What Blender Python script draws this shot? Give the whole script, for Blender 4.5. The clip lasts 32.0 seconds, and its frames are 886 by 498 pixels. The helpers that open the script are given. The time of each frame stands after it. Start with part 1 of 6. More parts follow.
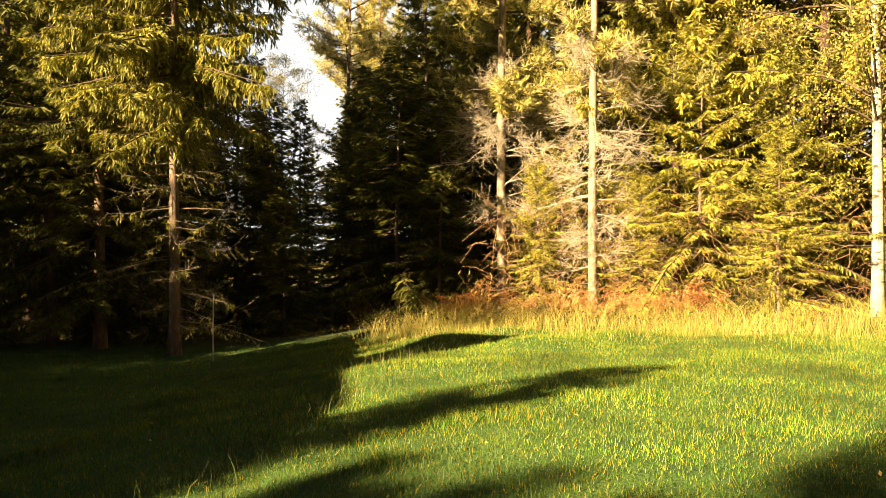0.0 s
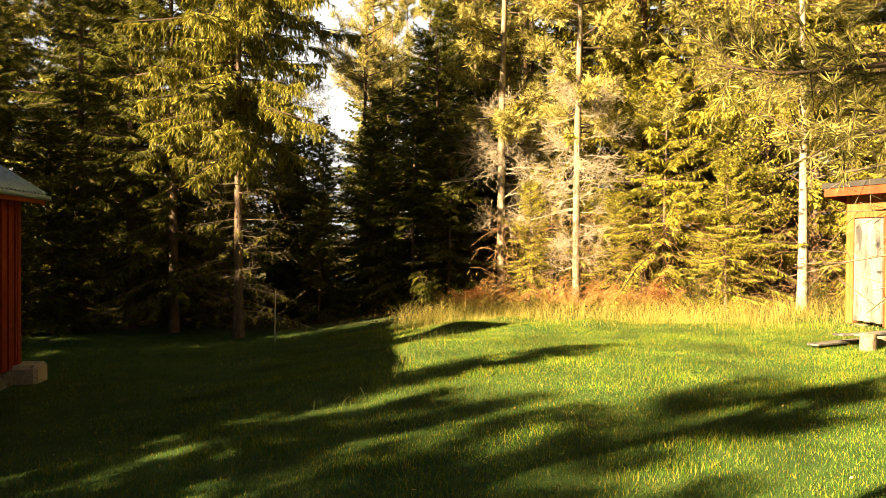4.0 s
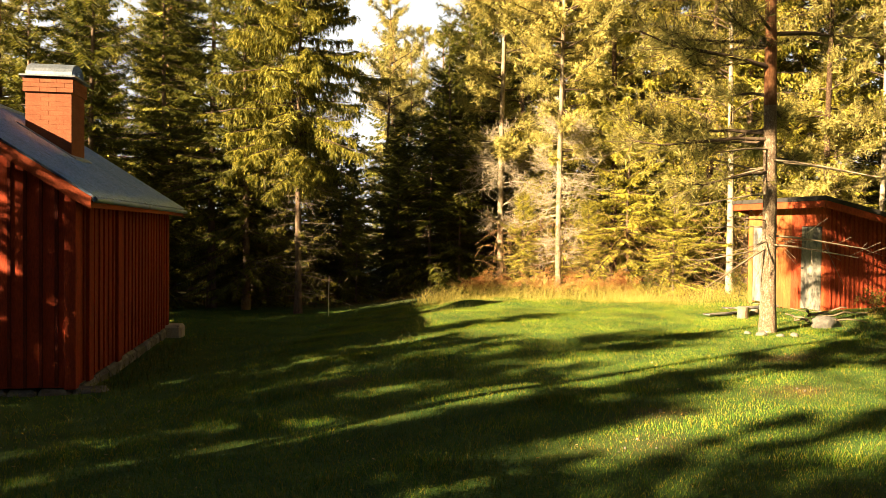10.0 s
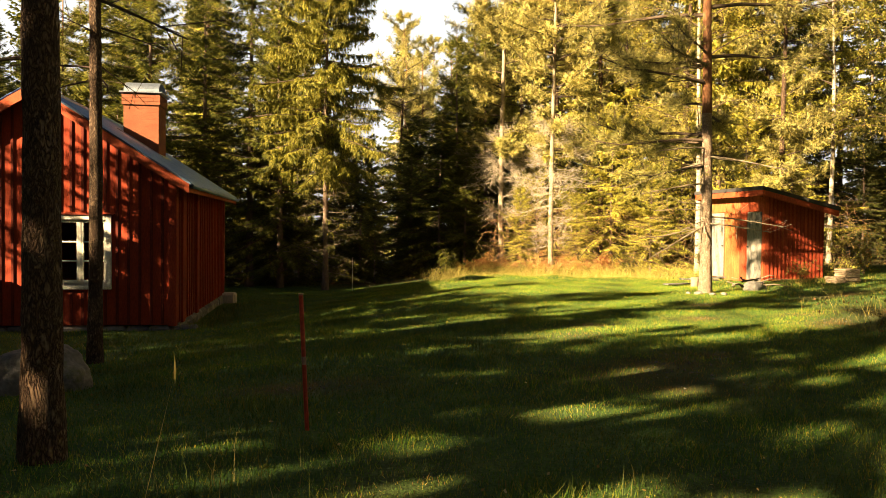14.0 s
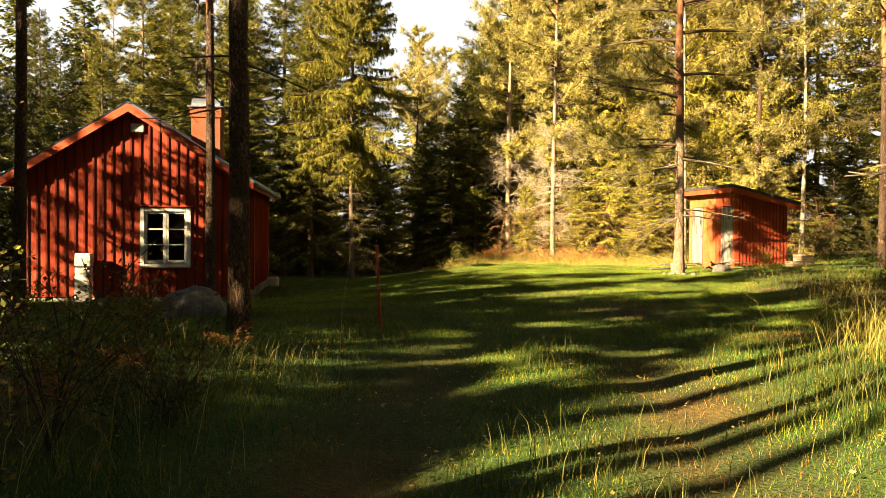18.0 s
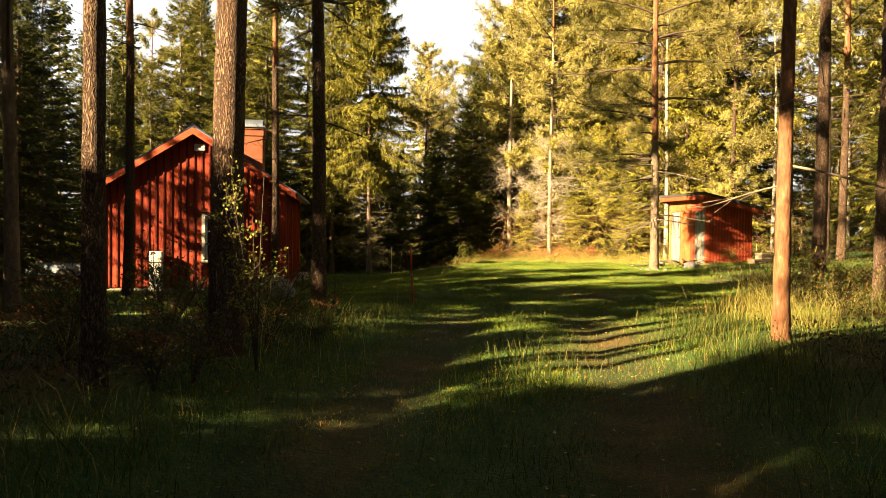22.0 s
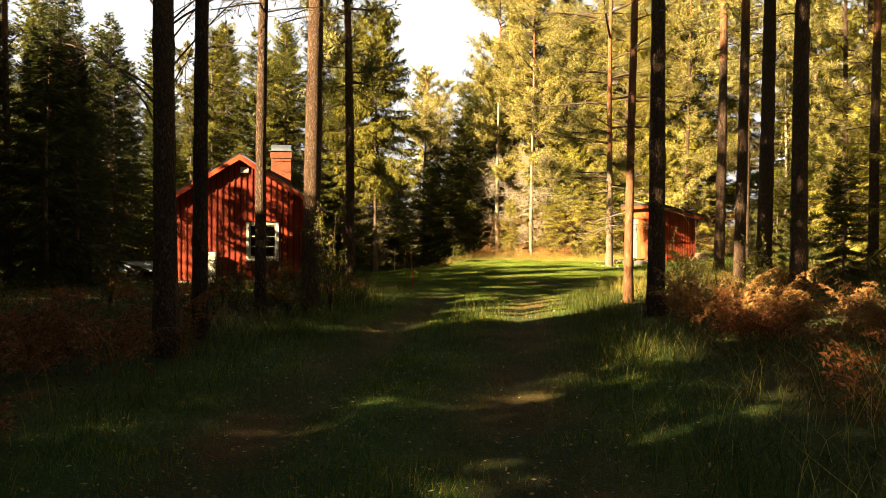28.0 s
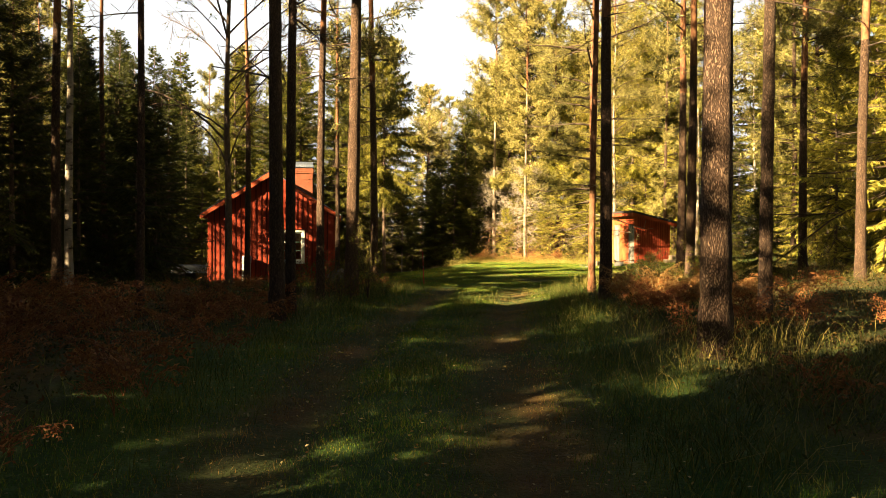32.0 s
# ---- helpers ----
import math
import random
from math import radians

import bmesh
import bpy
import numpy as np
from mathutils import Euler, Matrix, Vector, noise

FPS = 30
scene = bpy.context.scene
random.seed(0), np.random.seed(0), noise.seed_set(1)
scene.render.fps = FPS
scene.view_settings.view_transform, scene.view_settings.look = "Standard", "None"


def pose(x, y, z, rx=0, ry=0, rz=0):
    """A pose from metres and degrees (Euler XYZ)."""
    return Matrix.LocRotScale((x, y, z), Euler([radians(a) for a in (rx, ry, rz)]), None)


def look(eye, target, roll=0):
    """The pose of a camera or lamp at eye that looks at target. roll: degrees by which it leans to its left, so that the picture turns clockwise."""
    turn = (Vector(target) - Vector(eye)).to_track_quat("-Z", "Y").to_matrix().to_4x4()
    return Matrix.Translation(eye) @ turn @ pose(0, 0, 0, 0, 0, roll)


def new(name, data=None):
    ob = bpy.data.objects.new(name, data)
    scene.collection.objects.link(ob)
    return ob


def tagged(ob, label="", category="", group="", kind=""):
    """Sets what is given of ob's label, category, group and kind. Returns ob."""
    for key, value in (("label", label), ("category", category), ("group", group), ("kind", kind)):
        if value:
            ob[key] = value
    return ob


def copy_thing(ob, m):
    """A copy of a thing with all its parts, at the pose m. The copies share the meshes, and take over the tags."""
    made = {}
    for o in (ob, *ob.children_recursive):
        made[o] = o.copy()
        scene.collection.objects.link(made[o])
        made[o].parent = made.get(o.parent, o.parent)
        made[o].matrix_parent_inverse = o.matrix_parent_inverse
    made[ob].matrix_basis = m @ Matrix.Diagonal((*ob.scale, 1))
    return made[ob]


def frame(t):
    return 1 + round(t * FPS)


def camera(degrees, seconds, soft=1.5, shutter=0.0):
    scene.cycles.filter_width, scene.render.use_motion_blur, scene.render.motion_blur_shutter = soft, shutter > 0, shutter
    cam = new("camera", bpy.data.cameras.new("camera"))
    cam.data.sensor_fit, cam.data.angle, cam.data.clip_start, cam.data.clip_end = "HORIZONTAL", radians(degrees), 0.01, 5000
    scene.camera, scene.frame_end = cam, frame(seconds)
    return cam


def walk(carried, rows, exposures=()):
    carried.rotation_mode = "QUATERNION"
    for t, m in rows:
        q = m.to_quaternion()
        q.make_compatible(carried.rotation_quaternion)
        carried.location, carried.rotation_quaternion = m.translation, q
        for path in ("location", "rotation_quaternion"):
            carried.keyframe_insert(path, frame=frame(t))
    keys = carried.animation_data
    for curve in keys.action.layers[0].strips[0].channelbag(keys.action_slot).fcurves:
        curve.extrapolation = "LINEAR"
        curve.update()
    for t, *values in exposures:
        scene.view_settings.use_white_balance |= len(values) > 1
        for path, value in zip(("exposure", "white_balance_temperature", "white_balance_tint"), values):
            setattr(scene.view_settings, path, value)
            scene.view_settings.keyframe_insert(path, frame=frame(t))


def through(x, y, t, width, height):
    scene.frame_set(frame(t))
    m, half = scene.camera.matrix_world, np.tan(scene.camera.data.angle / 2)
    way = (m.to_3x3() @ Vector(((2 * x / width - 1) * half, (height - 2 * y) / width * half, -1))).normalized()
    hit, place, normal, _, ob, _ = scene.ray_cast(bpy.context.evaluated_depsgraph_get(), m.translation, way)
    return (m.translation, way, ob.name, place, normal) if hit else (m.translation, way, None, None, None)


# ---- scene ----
LENS = 58.0
cam = camera(LENS, 32.0, soft=0.85)
PATH = [
    (0, (-0.844, 1.115, 1.351), (-1.019, 3.108, 1.349), 0.1),
    (3, (-0.949, -1.381, 1.566), (-1.107, 0.613, 1.549), 0.2),
    (3.5, (-0.945, -1.804, 1.624), (-1.105, 0.189, 1.601), 0.3),
    (6, (-0.846, -3.942, 1.878), (-0.998, -1.949, 1.829), 0.8),
    (7.5, (-0.764, -5.226, 1.91), (-0.926, -3.233, 1.865), 0.75),
    (9, (-0.668, -6.536, 1.915), (-0.843, -4.544, 1.868), 0.7),
    (11, (-0.506, -8.338, 1.834), (-0.694, -6.348, 1.783), 0.7),
    (13, (-0.288, -10.102, 1.585), (-0.491, -8.113, 1.533), 0.7),
    (14, (-0.14, -10.968, 1.546), (-0.349, -8.979, 1.495), 0.64),
    (14.7, (-0.039, -11.563, 1.478), (-0.252, -9.575, 1.429), 0.6),
    (16.5, (0.105, -13.016, 1.302), (-0.121, -11.029, 1.255), 0.5),
    (19, (0.078, -14.93, 1.287), (-0.16, -12.944, 1.238), 0.6),
    (20.2, (0.142, -15.974, 1.264), (-0.099, -13.99, 1.211), 0.66),
    (21, (0.226, -16.68, 1.359), (-0.016, -14.695, 1.306), 0.7),
    (23, (0.437, -18.331, 1.386), (0.19, -16.347, 1.338), 0.5),
    (25, (0.646, -20.016, 1.447), (0.398, -18.032, 1.394), 0.6),
    (28, (1.205, -22.783, 1.511), (0.959, -20.799, 1.463), 0.5),
    (29, (1.288, -23.727, 1.531), (1.05, -21.741, 1.484), 0.4),
    (30, (1.341, -24.695, 1.547), (1.098, -22.71, 1.503), 0.3),
    (32, (1.53, -26.746, 1.559), (1.286, -24.761, 1.523), 0.3),
]
EXPOSURES = [(0, 2.88, 6950, 10), (32, 2.86, 6700, 10)]
walk(cam, [(t, look(e, g, r)) for t, e, g, r in PATH], EXPOSURES)

# ---- daylight: low evening sun from behind and to the side, clear sky ----
SUN_FROM = 223.5      # degrees in plan, counted from +x towards +y
SUN_UP = 24.0
sun_dir = Vector((math.cos(radians(SUN_FROM)) * math.cos(radians(SUN_UP)), math.sin(radians(SUN_FROM)) * math.cos(radians(SUN_UP)), math.sin(radians(SUN_UP))))
sun_data = bpy.data.lights.new("sun", "SUN")
sun_data.energy, sun_data.angle, sun_data.color = 5.0, radians(0.53), (1.0, 0.735, 0.41)
sun = new("sun", sun_data)
sun.matrix_world = look(sun_dir * 60, (0, 0, 0))
world = bpy.data.worlds.new("evening_sky")
scene.world = world
world.use_nodes = True
wn = world.node_tree.nodes
sky = wn.new("ShaderNodeTexSky")
sky.sky_type, sky.sun_disc = "NISHITA", False
sky.sun_elevation, sky.sun_rotation = radians(SUN_UP), radians(90 - SUN_FROM)
sky.air_density, sky.dust_density, sky.ozone_density = 1.2, 0.6, 2.0
wn["Background"].inputs["Strength"].default_value = 0.0066
world.node_tree.links.new(sky.outputs[0], wn["Background"].inputs["Color"])


# ---- materials ----
def material(name, rough=0.8):
    m = bpy.data.materials.new(name)
    m.use_nodes = True
    nt = m.node_tree
    b = nt.nodes["Principled BSDF"]
    b.inputs["Roughness"].default_value = rough
    b.inputs["Specular IOR Level"].default_value = 0.3
    return m, nt, b


def ramp_node(nt, stops):
    r = nt.nodes.new("ShaderNodeValToRGB")
    e = r.color_ramp.elements
    while len(e) < len(stops):
        e.new(0.5)
    for k, (p, c) in zip(e, stops):
        k.position, k.color = p, (*c, 1)
    return r


def noise_node(nt, scale, detail=4, stretch=(1, 1, 1), rough=0.55, space="Object"):
    co = nt.nodes.new("ShaderNodeTexCoord")
    mp = nt.nodes.new("ShaderNodeMapping")
    mp.inputs["Scale"].default_value = stretch
    n = nt.nodes.new("ShaderNodeTexNoise")
    n.inputs["Scale"].default_value, n.inputs["Detail"].default_value, n.inputs["Roughness"].default_value = scale, detail, rough
    nt.links.new(co.outputs[space], mp.inputs["Vector"])
    nt.links.new(mp.outputs[0], n.inputs["Vector"])
    return n


def mix_node(nt, fac, a, b, mode="MIX"):
    m = nt.nodes.new("ShaderNodeMix")
    m.data_type, m.blend_type = "RGBA", mode
    for sock, v in ((m.inputs[0], fac), (m.inputs[6], a), (m.inputs[7], b)):
        if hasattr(v, "is_linked"):
            nt.links.new(v, sock)
        elif isinstance(v, (int, float)):
            sock.default_value = v
        else:
            sock.default_value = (*v, 1)
    return m.outputs[2]


def bump(nt, b, height, strength=0.4, distance=0.02):
    n = nt.nodes.new("ShaderNodeBump")
    n.inputs["Strength"].default_value, n.inputs["Distance"].default_value = strength, distance
    nt.links.new(height, n.inputs["Height"])
    nt.links.new(n.outputs[0], b.inputs["Normal"])


def mottled(name, stops, scale=6, stretch=(1, 1, 1), rough=0.85, relief=0.4, depth=0.01, fine=40, space="Object", by_object=0.0, wear=None):
    """Two-scale colour: broad noise through a ramp, fine grain over it; optional worn patches."""
    m, nt, b = material(name, rough)
    n1, n2 = noise_node(nt, scale, 5, stretch, space=space), noise_node(nt, fine, 3, stretch, space=space)
    col = ramp_node(nt, stops)
    nt.links.new(n1.outputs["Fac"], col.inputs[0])
    grain = ramp_node(nt, [(0.25, (0.6, 0.6, 0.6)), (0.75, (1.15, 1.15, 1.15))])
    nt.links.new(n2.outputs["Fac"], grain.inputs[0])
    out = mix_node(nt, 1.0, col.outputs[0], grain.outputs[0], "MULTIPLY")
    if wear:
        wcol, wscale, lo, hi = wear
        n3 = noise_node(nt, wscale, 6, stretch, 0.65, space=space)
        f = ramp_node(nt, [(lo, (0, 0, 0)), (hi, (1, 1, 1))])
        nt.links.new(n3.outputs["Fac"], f.inputs[0])
        out = mix_node(nt, f.outputs[0], out, wcol)
    if by_object:
        oi = nt.nodes.new("ShaderNodeObjectInfo")
        v = ramp_node(nt, [(0, (1 - by_object,) * 3), (1, (1 + by_object,) * 3)])
        nt.links.new(oi.outputs["Random"], v.inputs[0])
        out = mix_node(nt, 1.0, out, v.outputs[0], "MULTIPLY")
    nt.links.new(out, b.inputs["Base Color"])
    add = nt.nodes.new("ShaderNodeMath")
    add.operation = "ADD"
    nt.links.new(n1.outputs["Fac"], add.inputs[0])
    nt.links.new(n2.outputs["Fac"], add.inputs[1])
    bump(nt, b, add.outputs[0], relief, depth)
    return m


def foliage(name, stops, through=0.45, rough=0.6, broad=0.35):
    """Leaves, needles and blades: colour by piece and by region, light passing through."""
    m, nt, b = material(name, rough)
    geo = nt.nodes.new("ShaderNodeNewGeometry")
    col = ramp_node(nt, stops)
    nt.links.new(geo.outputs["Random Per Island"], col.inputs[0])
    n = noise_node(nt, 0.9, 3)
    v = ramp_node(nt, [(0.3, (1 - broad,) * 3), (0.7, (1 + broad,) * 3)])
    nt.links.new(n.outputs["Fac"], v.inputs[0])
    out = mix_node(nt, 1.0, col.outputs[0], v.outputs[0], "MULTIPLY")
    oi = nt.nodes.new("ShaderNodeObjectInfo")
    w = ramp_node(nt, [(0, (0.82, 0.85, 0.8)), (1, (1.18, 1.12, 1.1))])
    nt.links.new(oi.outputs["Random"], w.inputs[0])
    out = mix_node(nt, 1.0, out, w.outputs[0], "MULTIPLY")
    nt.links.new(out, b.inputs["Base Color"])
    tr = nt.nodes.new("ShaderNodeBsdfTranslucent")
    nt.links.new(out, tr.inputs["Color"])
    mx = nt.nodes.new("ShaderNodeMixShader")
    mx.inputs[0].default_value = through
    nt.links.new(b.outputs[0], mx.inputs[1])
    nt.links.new(tr.outputs[0], mx.inputs[2])
    nt.links.new(mx.outputs[0], nt.nodes["Material Output"].inputs["Surface"])
    return m


RED = mottled("falu_red_boards", [(0.25, (0.22, 0.028, 0.012)), (0.55, (0.30, 0.042, 0.016)), (0.8, (0.36, 0.058, 0.022))], 3, (1, 1, 0.25), 0.9, 0.3, 0.004, 60, by_object=0.14)
RED_DARK = mottled("dark_red_boards", [(0.3, (0.10, 0.014, 0.008)), (0.7, (0.16, 0.022, 0.011))], 4, (1, 1, 0.3), 0.9, 0.3, 0.004, 60, by_object=0.15)
RED_TRIM = mottled("red_painted_trim", [(0.3, (0.36, 0.06, 0.022)), (0.7, (0.44, 0.085, 0.03))], 4, (1, 1, 1), 0.75, 0.25, 0.003, 60, by_object=0.1)
SHED_RED = mottled("faded_red_boards", [(0.25, (0.30, 0.045, 0.018)), (0.6, (0.38, 0.07, 0.025)), (0.8, (0.45, 0.12, 0.04))], 2.4, (1, 1, 0.35), 0.9, 0.3, 0.004, 50, by_object=0.12)
SHED_YELLOW = mottled("worn_ochre_boards", [(0.25, (0.36, 0.085, 0.028)), (0.6, (0.43, 0.14, 0.045)), (0.85, (0.50, 0.24, 0.09))], 2.4, (1, 1, 0.35), 0.9, 0.3, 0.004, 50, by_object=0.1, wear=((0.42, 0.09, 0.03), 1.6, 0.54, 0.62))
GREY_WOOD = mottled("weathered_grey_door", [(0.25, (0.14, 0.13, 0.12)), (0.6, (0.25, 0.24, 0.22)), (0.85, (0.38, 0.36, 0.32))], 5, (1, 1, 0.15), 0.9, 0.4, 0.004, 60, by_object=0.12, wear=((0.06, 0.06, 0.065), 2.2, 0.47, 0.58))
WHITE_PAINT = mottled("weathered_white_paint", [(0.2, (0.62, 0.60, 0.54)), (0.6, (0.78, 0.76, 0.70))], 4, (1, 1, 1), 0.6, 0.2, 0.003, 50, wear=((0.45, 0.40, 0.33), 7, 0.64, 0.72))
TIN = mottled("galvanised_roof_sheet", [(0.3, (0.30, 0.45, 0.72)), (0.7, (0.42, 0.57, 0.84))], 2, (1, 1, 1), 0.42, 0.15, 0.003, 30, wear=((0.15, 0.15, 0.15), 3, 0.62, 0.75))
TIN_CAP = mottled("dull_zinc_cap", [(0.3, (0.34, 0.42, 0.54)), (0.7, (0.50, 0.58, 0.70))], 4, (1, 1, 1), 0.38, 0.2, 0.003, 30)
for sheet, share in ((TIN, 0.45), (TIN_CAP, 0.85)):
    sheet.node_tree.nodes["Principled BSDF"].inputs["Metallic"].default_value = share
TIN_DARK = mottled("black_roofing_felt", [(0.3, (0.03, 0.03, 0.032)), (0.7, (0.07, 0.065, 0.06))], 5, (1, 1, 1), 0.9, 0.4, 0.006, 60)
BRICK = mottled("red_chimney_brick", [(0.25, (0.20, 0.062, 0.032)), (0.7, (0.28, 0.098, 0.052))], 4, (1, 1, 1), 0.9, 0.4, 0.004, 50, by_object=0.07)
MORTAR = mottled("lime_mortar", [(0.3, (0.17, 0.066, 0.038)), (0.7, (0.25, 0.098, 0.058))], 12, (1, 1, 1), 0.95, 0.4, 0.004, 70)
STONE = mottled("lichen_granite", [(0.25, (0.10, 0.098, 0.095)), (0.55, (0.20, 0.195, 0.185)), (0.8, (0.36, 0.345, 0.315))], 3, (1, 1, 1), 0.9, 0.6, 0.02, 22, by_object=0.15, wear=((0.13, 0.14, 0.05), 2.2, 0.58, 0.68))
SLAB = mottled("weathered_sawn_slabs", [(0.25, (0.20, 0.15, 0.10)), (0.6, (0.34, 0.27, 0.19)), (0.85, (0.46, 0.39, 0.29))], 5, (0.3, 1, 1), 0.9, 0.4, 0.006, 50, by_object=0.2)
PEELED = mottled("peeling_white_door_paint", [(0.25, (0.19, 0.175, 0.155)), (0.6, (0.30, 0.285, 0.26)), (0.85, (0.42, 0.40, 0.365))], 5, (1, 1, 0.35), 0.85, 0.4, 0.004, 60, by_object=0.1, wear=((0.07, 0.07, 0.072), 4.0, 0.48, 0.60))
CONCRETE = mottled("stained_concrete_post", [(0.25, (0.42, 0.38, 0.31)), (0.7, (0.58, 0.54, 0.46))], 4, (1, 1, 1), 0.9, 0.4, 0.005, 50, wear=((0.16, 0.15, 0.12), 5, 0.6, 0.7))
DARK_ROOM = mottled("dim_interior", [(0.3, (0.03, 0.028, 0.024)), (0.7, (0.06, 0.055, 0.05))], 3)
STAKE_RED = mottled("red_marker_plastic", [(0.3, (0.42, 0.05, 0.03)), (0.7, (0.52, 0.07, 0.04))], 8, (1, 1, 1), 0.5, 0.1, 0.002, 60)
STAKE_WHITE = mottled("pale_marker_plastic", [(0.3, (0.36, 0.2, 0.16)), (0.7, (0.44, 0.26, 0.2))], 8, (1, 1, 1), 0.5, 0.1, 0.002, 60)


def plated_bark(name, furrow, plate, edge, scale=9.0, flat=0.22):
    """Old pine bark: long plates parted by dark furrows, flaking at their edges."""
    m, nt, b = material(name, 0.95)
    co = nt.nodes.new("ShaderNodeTexCoord")
    mp = nt.nodes.new("ShaderNodeMapping")
    mp.inputs["Scale"].default_value = (1, 1, flat)
    nt.links.new(co.outputs["Object"], mp.inputs["Vector"])
    warp = nt.nodes.new("ShaderNodeTexNoise")
    warp.inputs["Scale"].default_value, warp.inputs["Detail"].default_value = 12, 4
    nt.links.new(mp.outputs[0], warp.inputs["Vector"])
    mixv = nt.nodes.new("ShaderNodeMix")
    mixv.data_type = "VECTOR"
    mixv.inputs[0].default_value = 0.24
    nt.links.new(mp.outputs[0], mixv.inputs[4])
    nt.links.new(warp.outputs["Color"], mixv.inputs[5])
    vo = nt.nodes.new("ShaderNodeTexVoronoi")
    vo.feature = "DISTANCE_TO_EDGE"
    vo.inputs["Scale"].default_value = scale * 2
    nt.links.new(mixv.outputs[1], vo.inputs["Vector"])
    grain = noise_node(nt, 45, 4, (1, 1, 0.5))
    col = ramp_node(nt, [(0.0, furrow), (0.09, tuple(0.5 * (p + q) for p, q in zip(furrow, plate))), (0.2, plate), (0.5, edge)])
    nt.links.new(vo.outputs["Distance"], col.inputs[0])
    g = ramp_node(nt, [(0.25, (0.6, 0.6, 0.6)), (0.75, (1.3, 1.3, 1.3))])
    nt.links.new(grain.outputs["Fac"], g.inputs[0])
    out = mix_node(nt, 1.0, col.outputs[0], g.outputs[0], "MULTIPLY")
    oi = nt.nodes.new("ShaderNodeObjectInfo")
    w = ramp_node(nt, [(0, (0.8, 0.8, 0.8)), (1, (1.2, 1.16, 1.12))])
    nt.links.new(oi.outputs["Random"], w.inputs[0])
    nt.links.new(mix_node(nt, 1.0, out, w.outputs[0], "MULTIPLY"), b.inputs["Base Color"])
    h = nt.nodes.new("ShaderNodeMath")
    h.operation = "MULTIPLY_ADD"
    h.inputs[1].default_value = 0.15
    nt.links.new(grain.outputs["Fac"], h.inputs[0])
    clampd = nt.nodes.new("ShaderNodeMath")
    clampd.operation = "MINIMUM"
    clampd.inputs[1].default_value = 0.22
    nt.links.new(vo.outputs["Distance"], clampd.inputs[0])
    nt.links.new(clampd.outputs[0], h.inputs[2])
    bump(nt, b, h.outputs[0], 1.0, 0.09)
    return m


BARK_PINE = plated_bark("furrowed_pine_bark", (0.055, 0.033, 0.022), (0.145, 0.094, 0.062), (0.24, 0.17, 0.115), 20.0, 0.34)
BARK_YARD = plated_bark("pale_flaking_pine_bark", (0.20, 0.13, 0.085), (0.42, 0.33, 0.25), (0.60, 0.52, 0.42), 20.0, 0.36)
BARK_PINE_UP = mottled("flaky_orange_pine_bark", [(0.25, (0.13, 0.055, 0.03)), (0.55, (0.25, 0.115, 0.055)), (0.85, (0.42, 0.25, 0.14))], 16, (1, 1, 0.35), 0.9, 0.8, 0.01, 40, by_object=0.12)
BARK_SPRUCE = mottled("spruce_bark", [(0.25, (0.10, 0.07, 0.055)), (0.6, (0.20, 0.145, 0.11)), (0.85, (0.32, 0.27, 0.22))], 14, (1, 1, 0.5), 0.95, 0.7, 0.012, 50, by_object=0.15)
BARK_PALE = mottled("pale_lichened_bark", [(0.25, (0.18, 0.14, 0.10)), (0.55, (0.34, 0.28, 0.21)), (0.8, (0.48, 0.43, 0.34))], 9, (1, 1, 0.5), 0.92, 0.5, 0.01, 45, by_object=0.1, wear=((0.13, 0.09, 0.06), 6, 0.52, 0.62))
BARK_BIRCH = mottled("white_birch_bark", [(0.3, (0.30, 0.25, 0.19)), (0.7, (0.48, 0.43, 0.36))], 4, (1, 1, 2.0), 0.85, 0.3, 0.006, 40, by_object=0.08, wear=((0.06, 0.05, 0.04), 5, 0.55, 0.62))
TWIG_DEAD = mottled("dead_lichened_twigs", [(0.3, (0.17, 0.135, 0.095)), (0.7, (0.29, 0.235, 0.17))], 8, (1, 1, 1), 0.9, 0.2, 0.003, 40, by_object=0.12)
TWIG_SILVER = mottled("silvery_lichened_twigs", [(0.3, (0.34, 0.29, 0.22)), (0.7, (0.52, 0.46, 0.37))], 8, (1, 1, 1), 0.9, 0.2, 0.003, 40, by_object=0.15)
TWIG_BROWN = mottled("dry_brown_twigs", [(0.3, (0.20, 0.11, 0.055)), (0.7, (0.36, 0.22, 0.12))], 8, (1, 1, 1), 0.9, 0.2, 0.003, 40)
TWIG_DARK = mottled("dark_twigs", [(0.3, (0.06, 0.042, 0.03)), (0.7, (0.12, 0.085, 0.06))], 8, (1, 1, 1), 0.9, 0.2, 0.003, 40, by_object=0.12)
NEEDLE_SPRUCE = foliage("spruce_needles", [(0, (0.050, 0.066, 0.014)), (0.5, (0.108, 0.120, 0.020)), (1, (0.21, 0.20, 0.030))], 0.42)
# darker copy of the spruce needles: shade put into the colour
NEEDLE_SHADED = foliage("shade_painted_spruce_needles", [(0, (0.028, 0.040, 0.012)), (0.5, (0.060, 0.075, 0.018)), (1, (0.12, 0.125, 0.026))], 0.4)
# two paler copies of the spruce needles: sunlight put into the colour
NEEDLE_KEY = foliage("sun_painted_drooping_needles", [(0, (0.075, 0.09, 0.018)), (0.5, (0.18, 0.185, 0.03)), (1, (0.36, 0.33, 0.06))], 0.42)
NEEDLE_SUNLIT = foliage("sun_painted_spruce_needles", [(0, (0.10, 0.115, 0.02)), (0.5, (0.27, 0.265, 0.04)), (1, (0.50, 0.445, 0.08))], 0.30)
NEEDLE_PINE = foliage("pine_needles", [(0, (0.10, 0.11, 0.035)), (0.5, (0.25, 0.245, 0.08)), (1, (0.46, 0.41, 0.14))], 0.28)
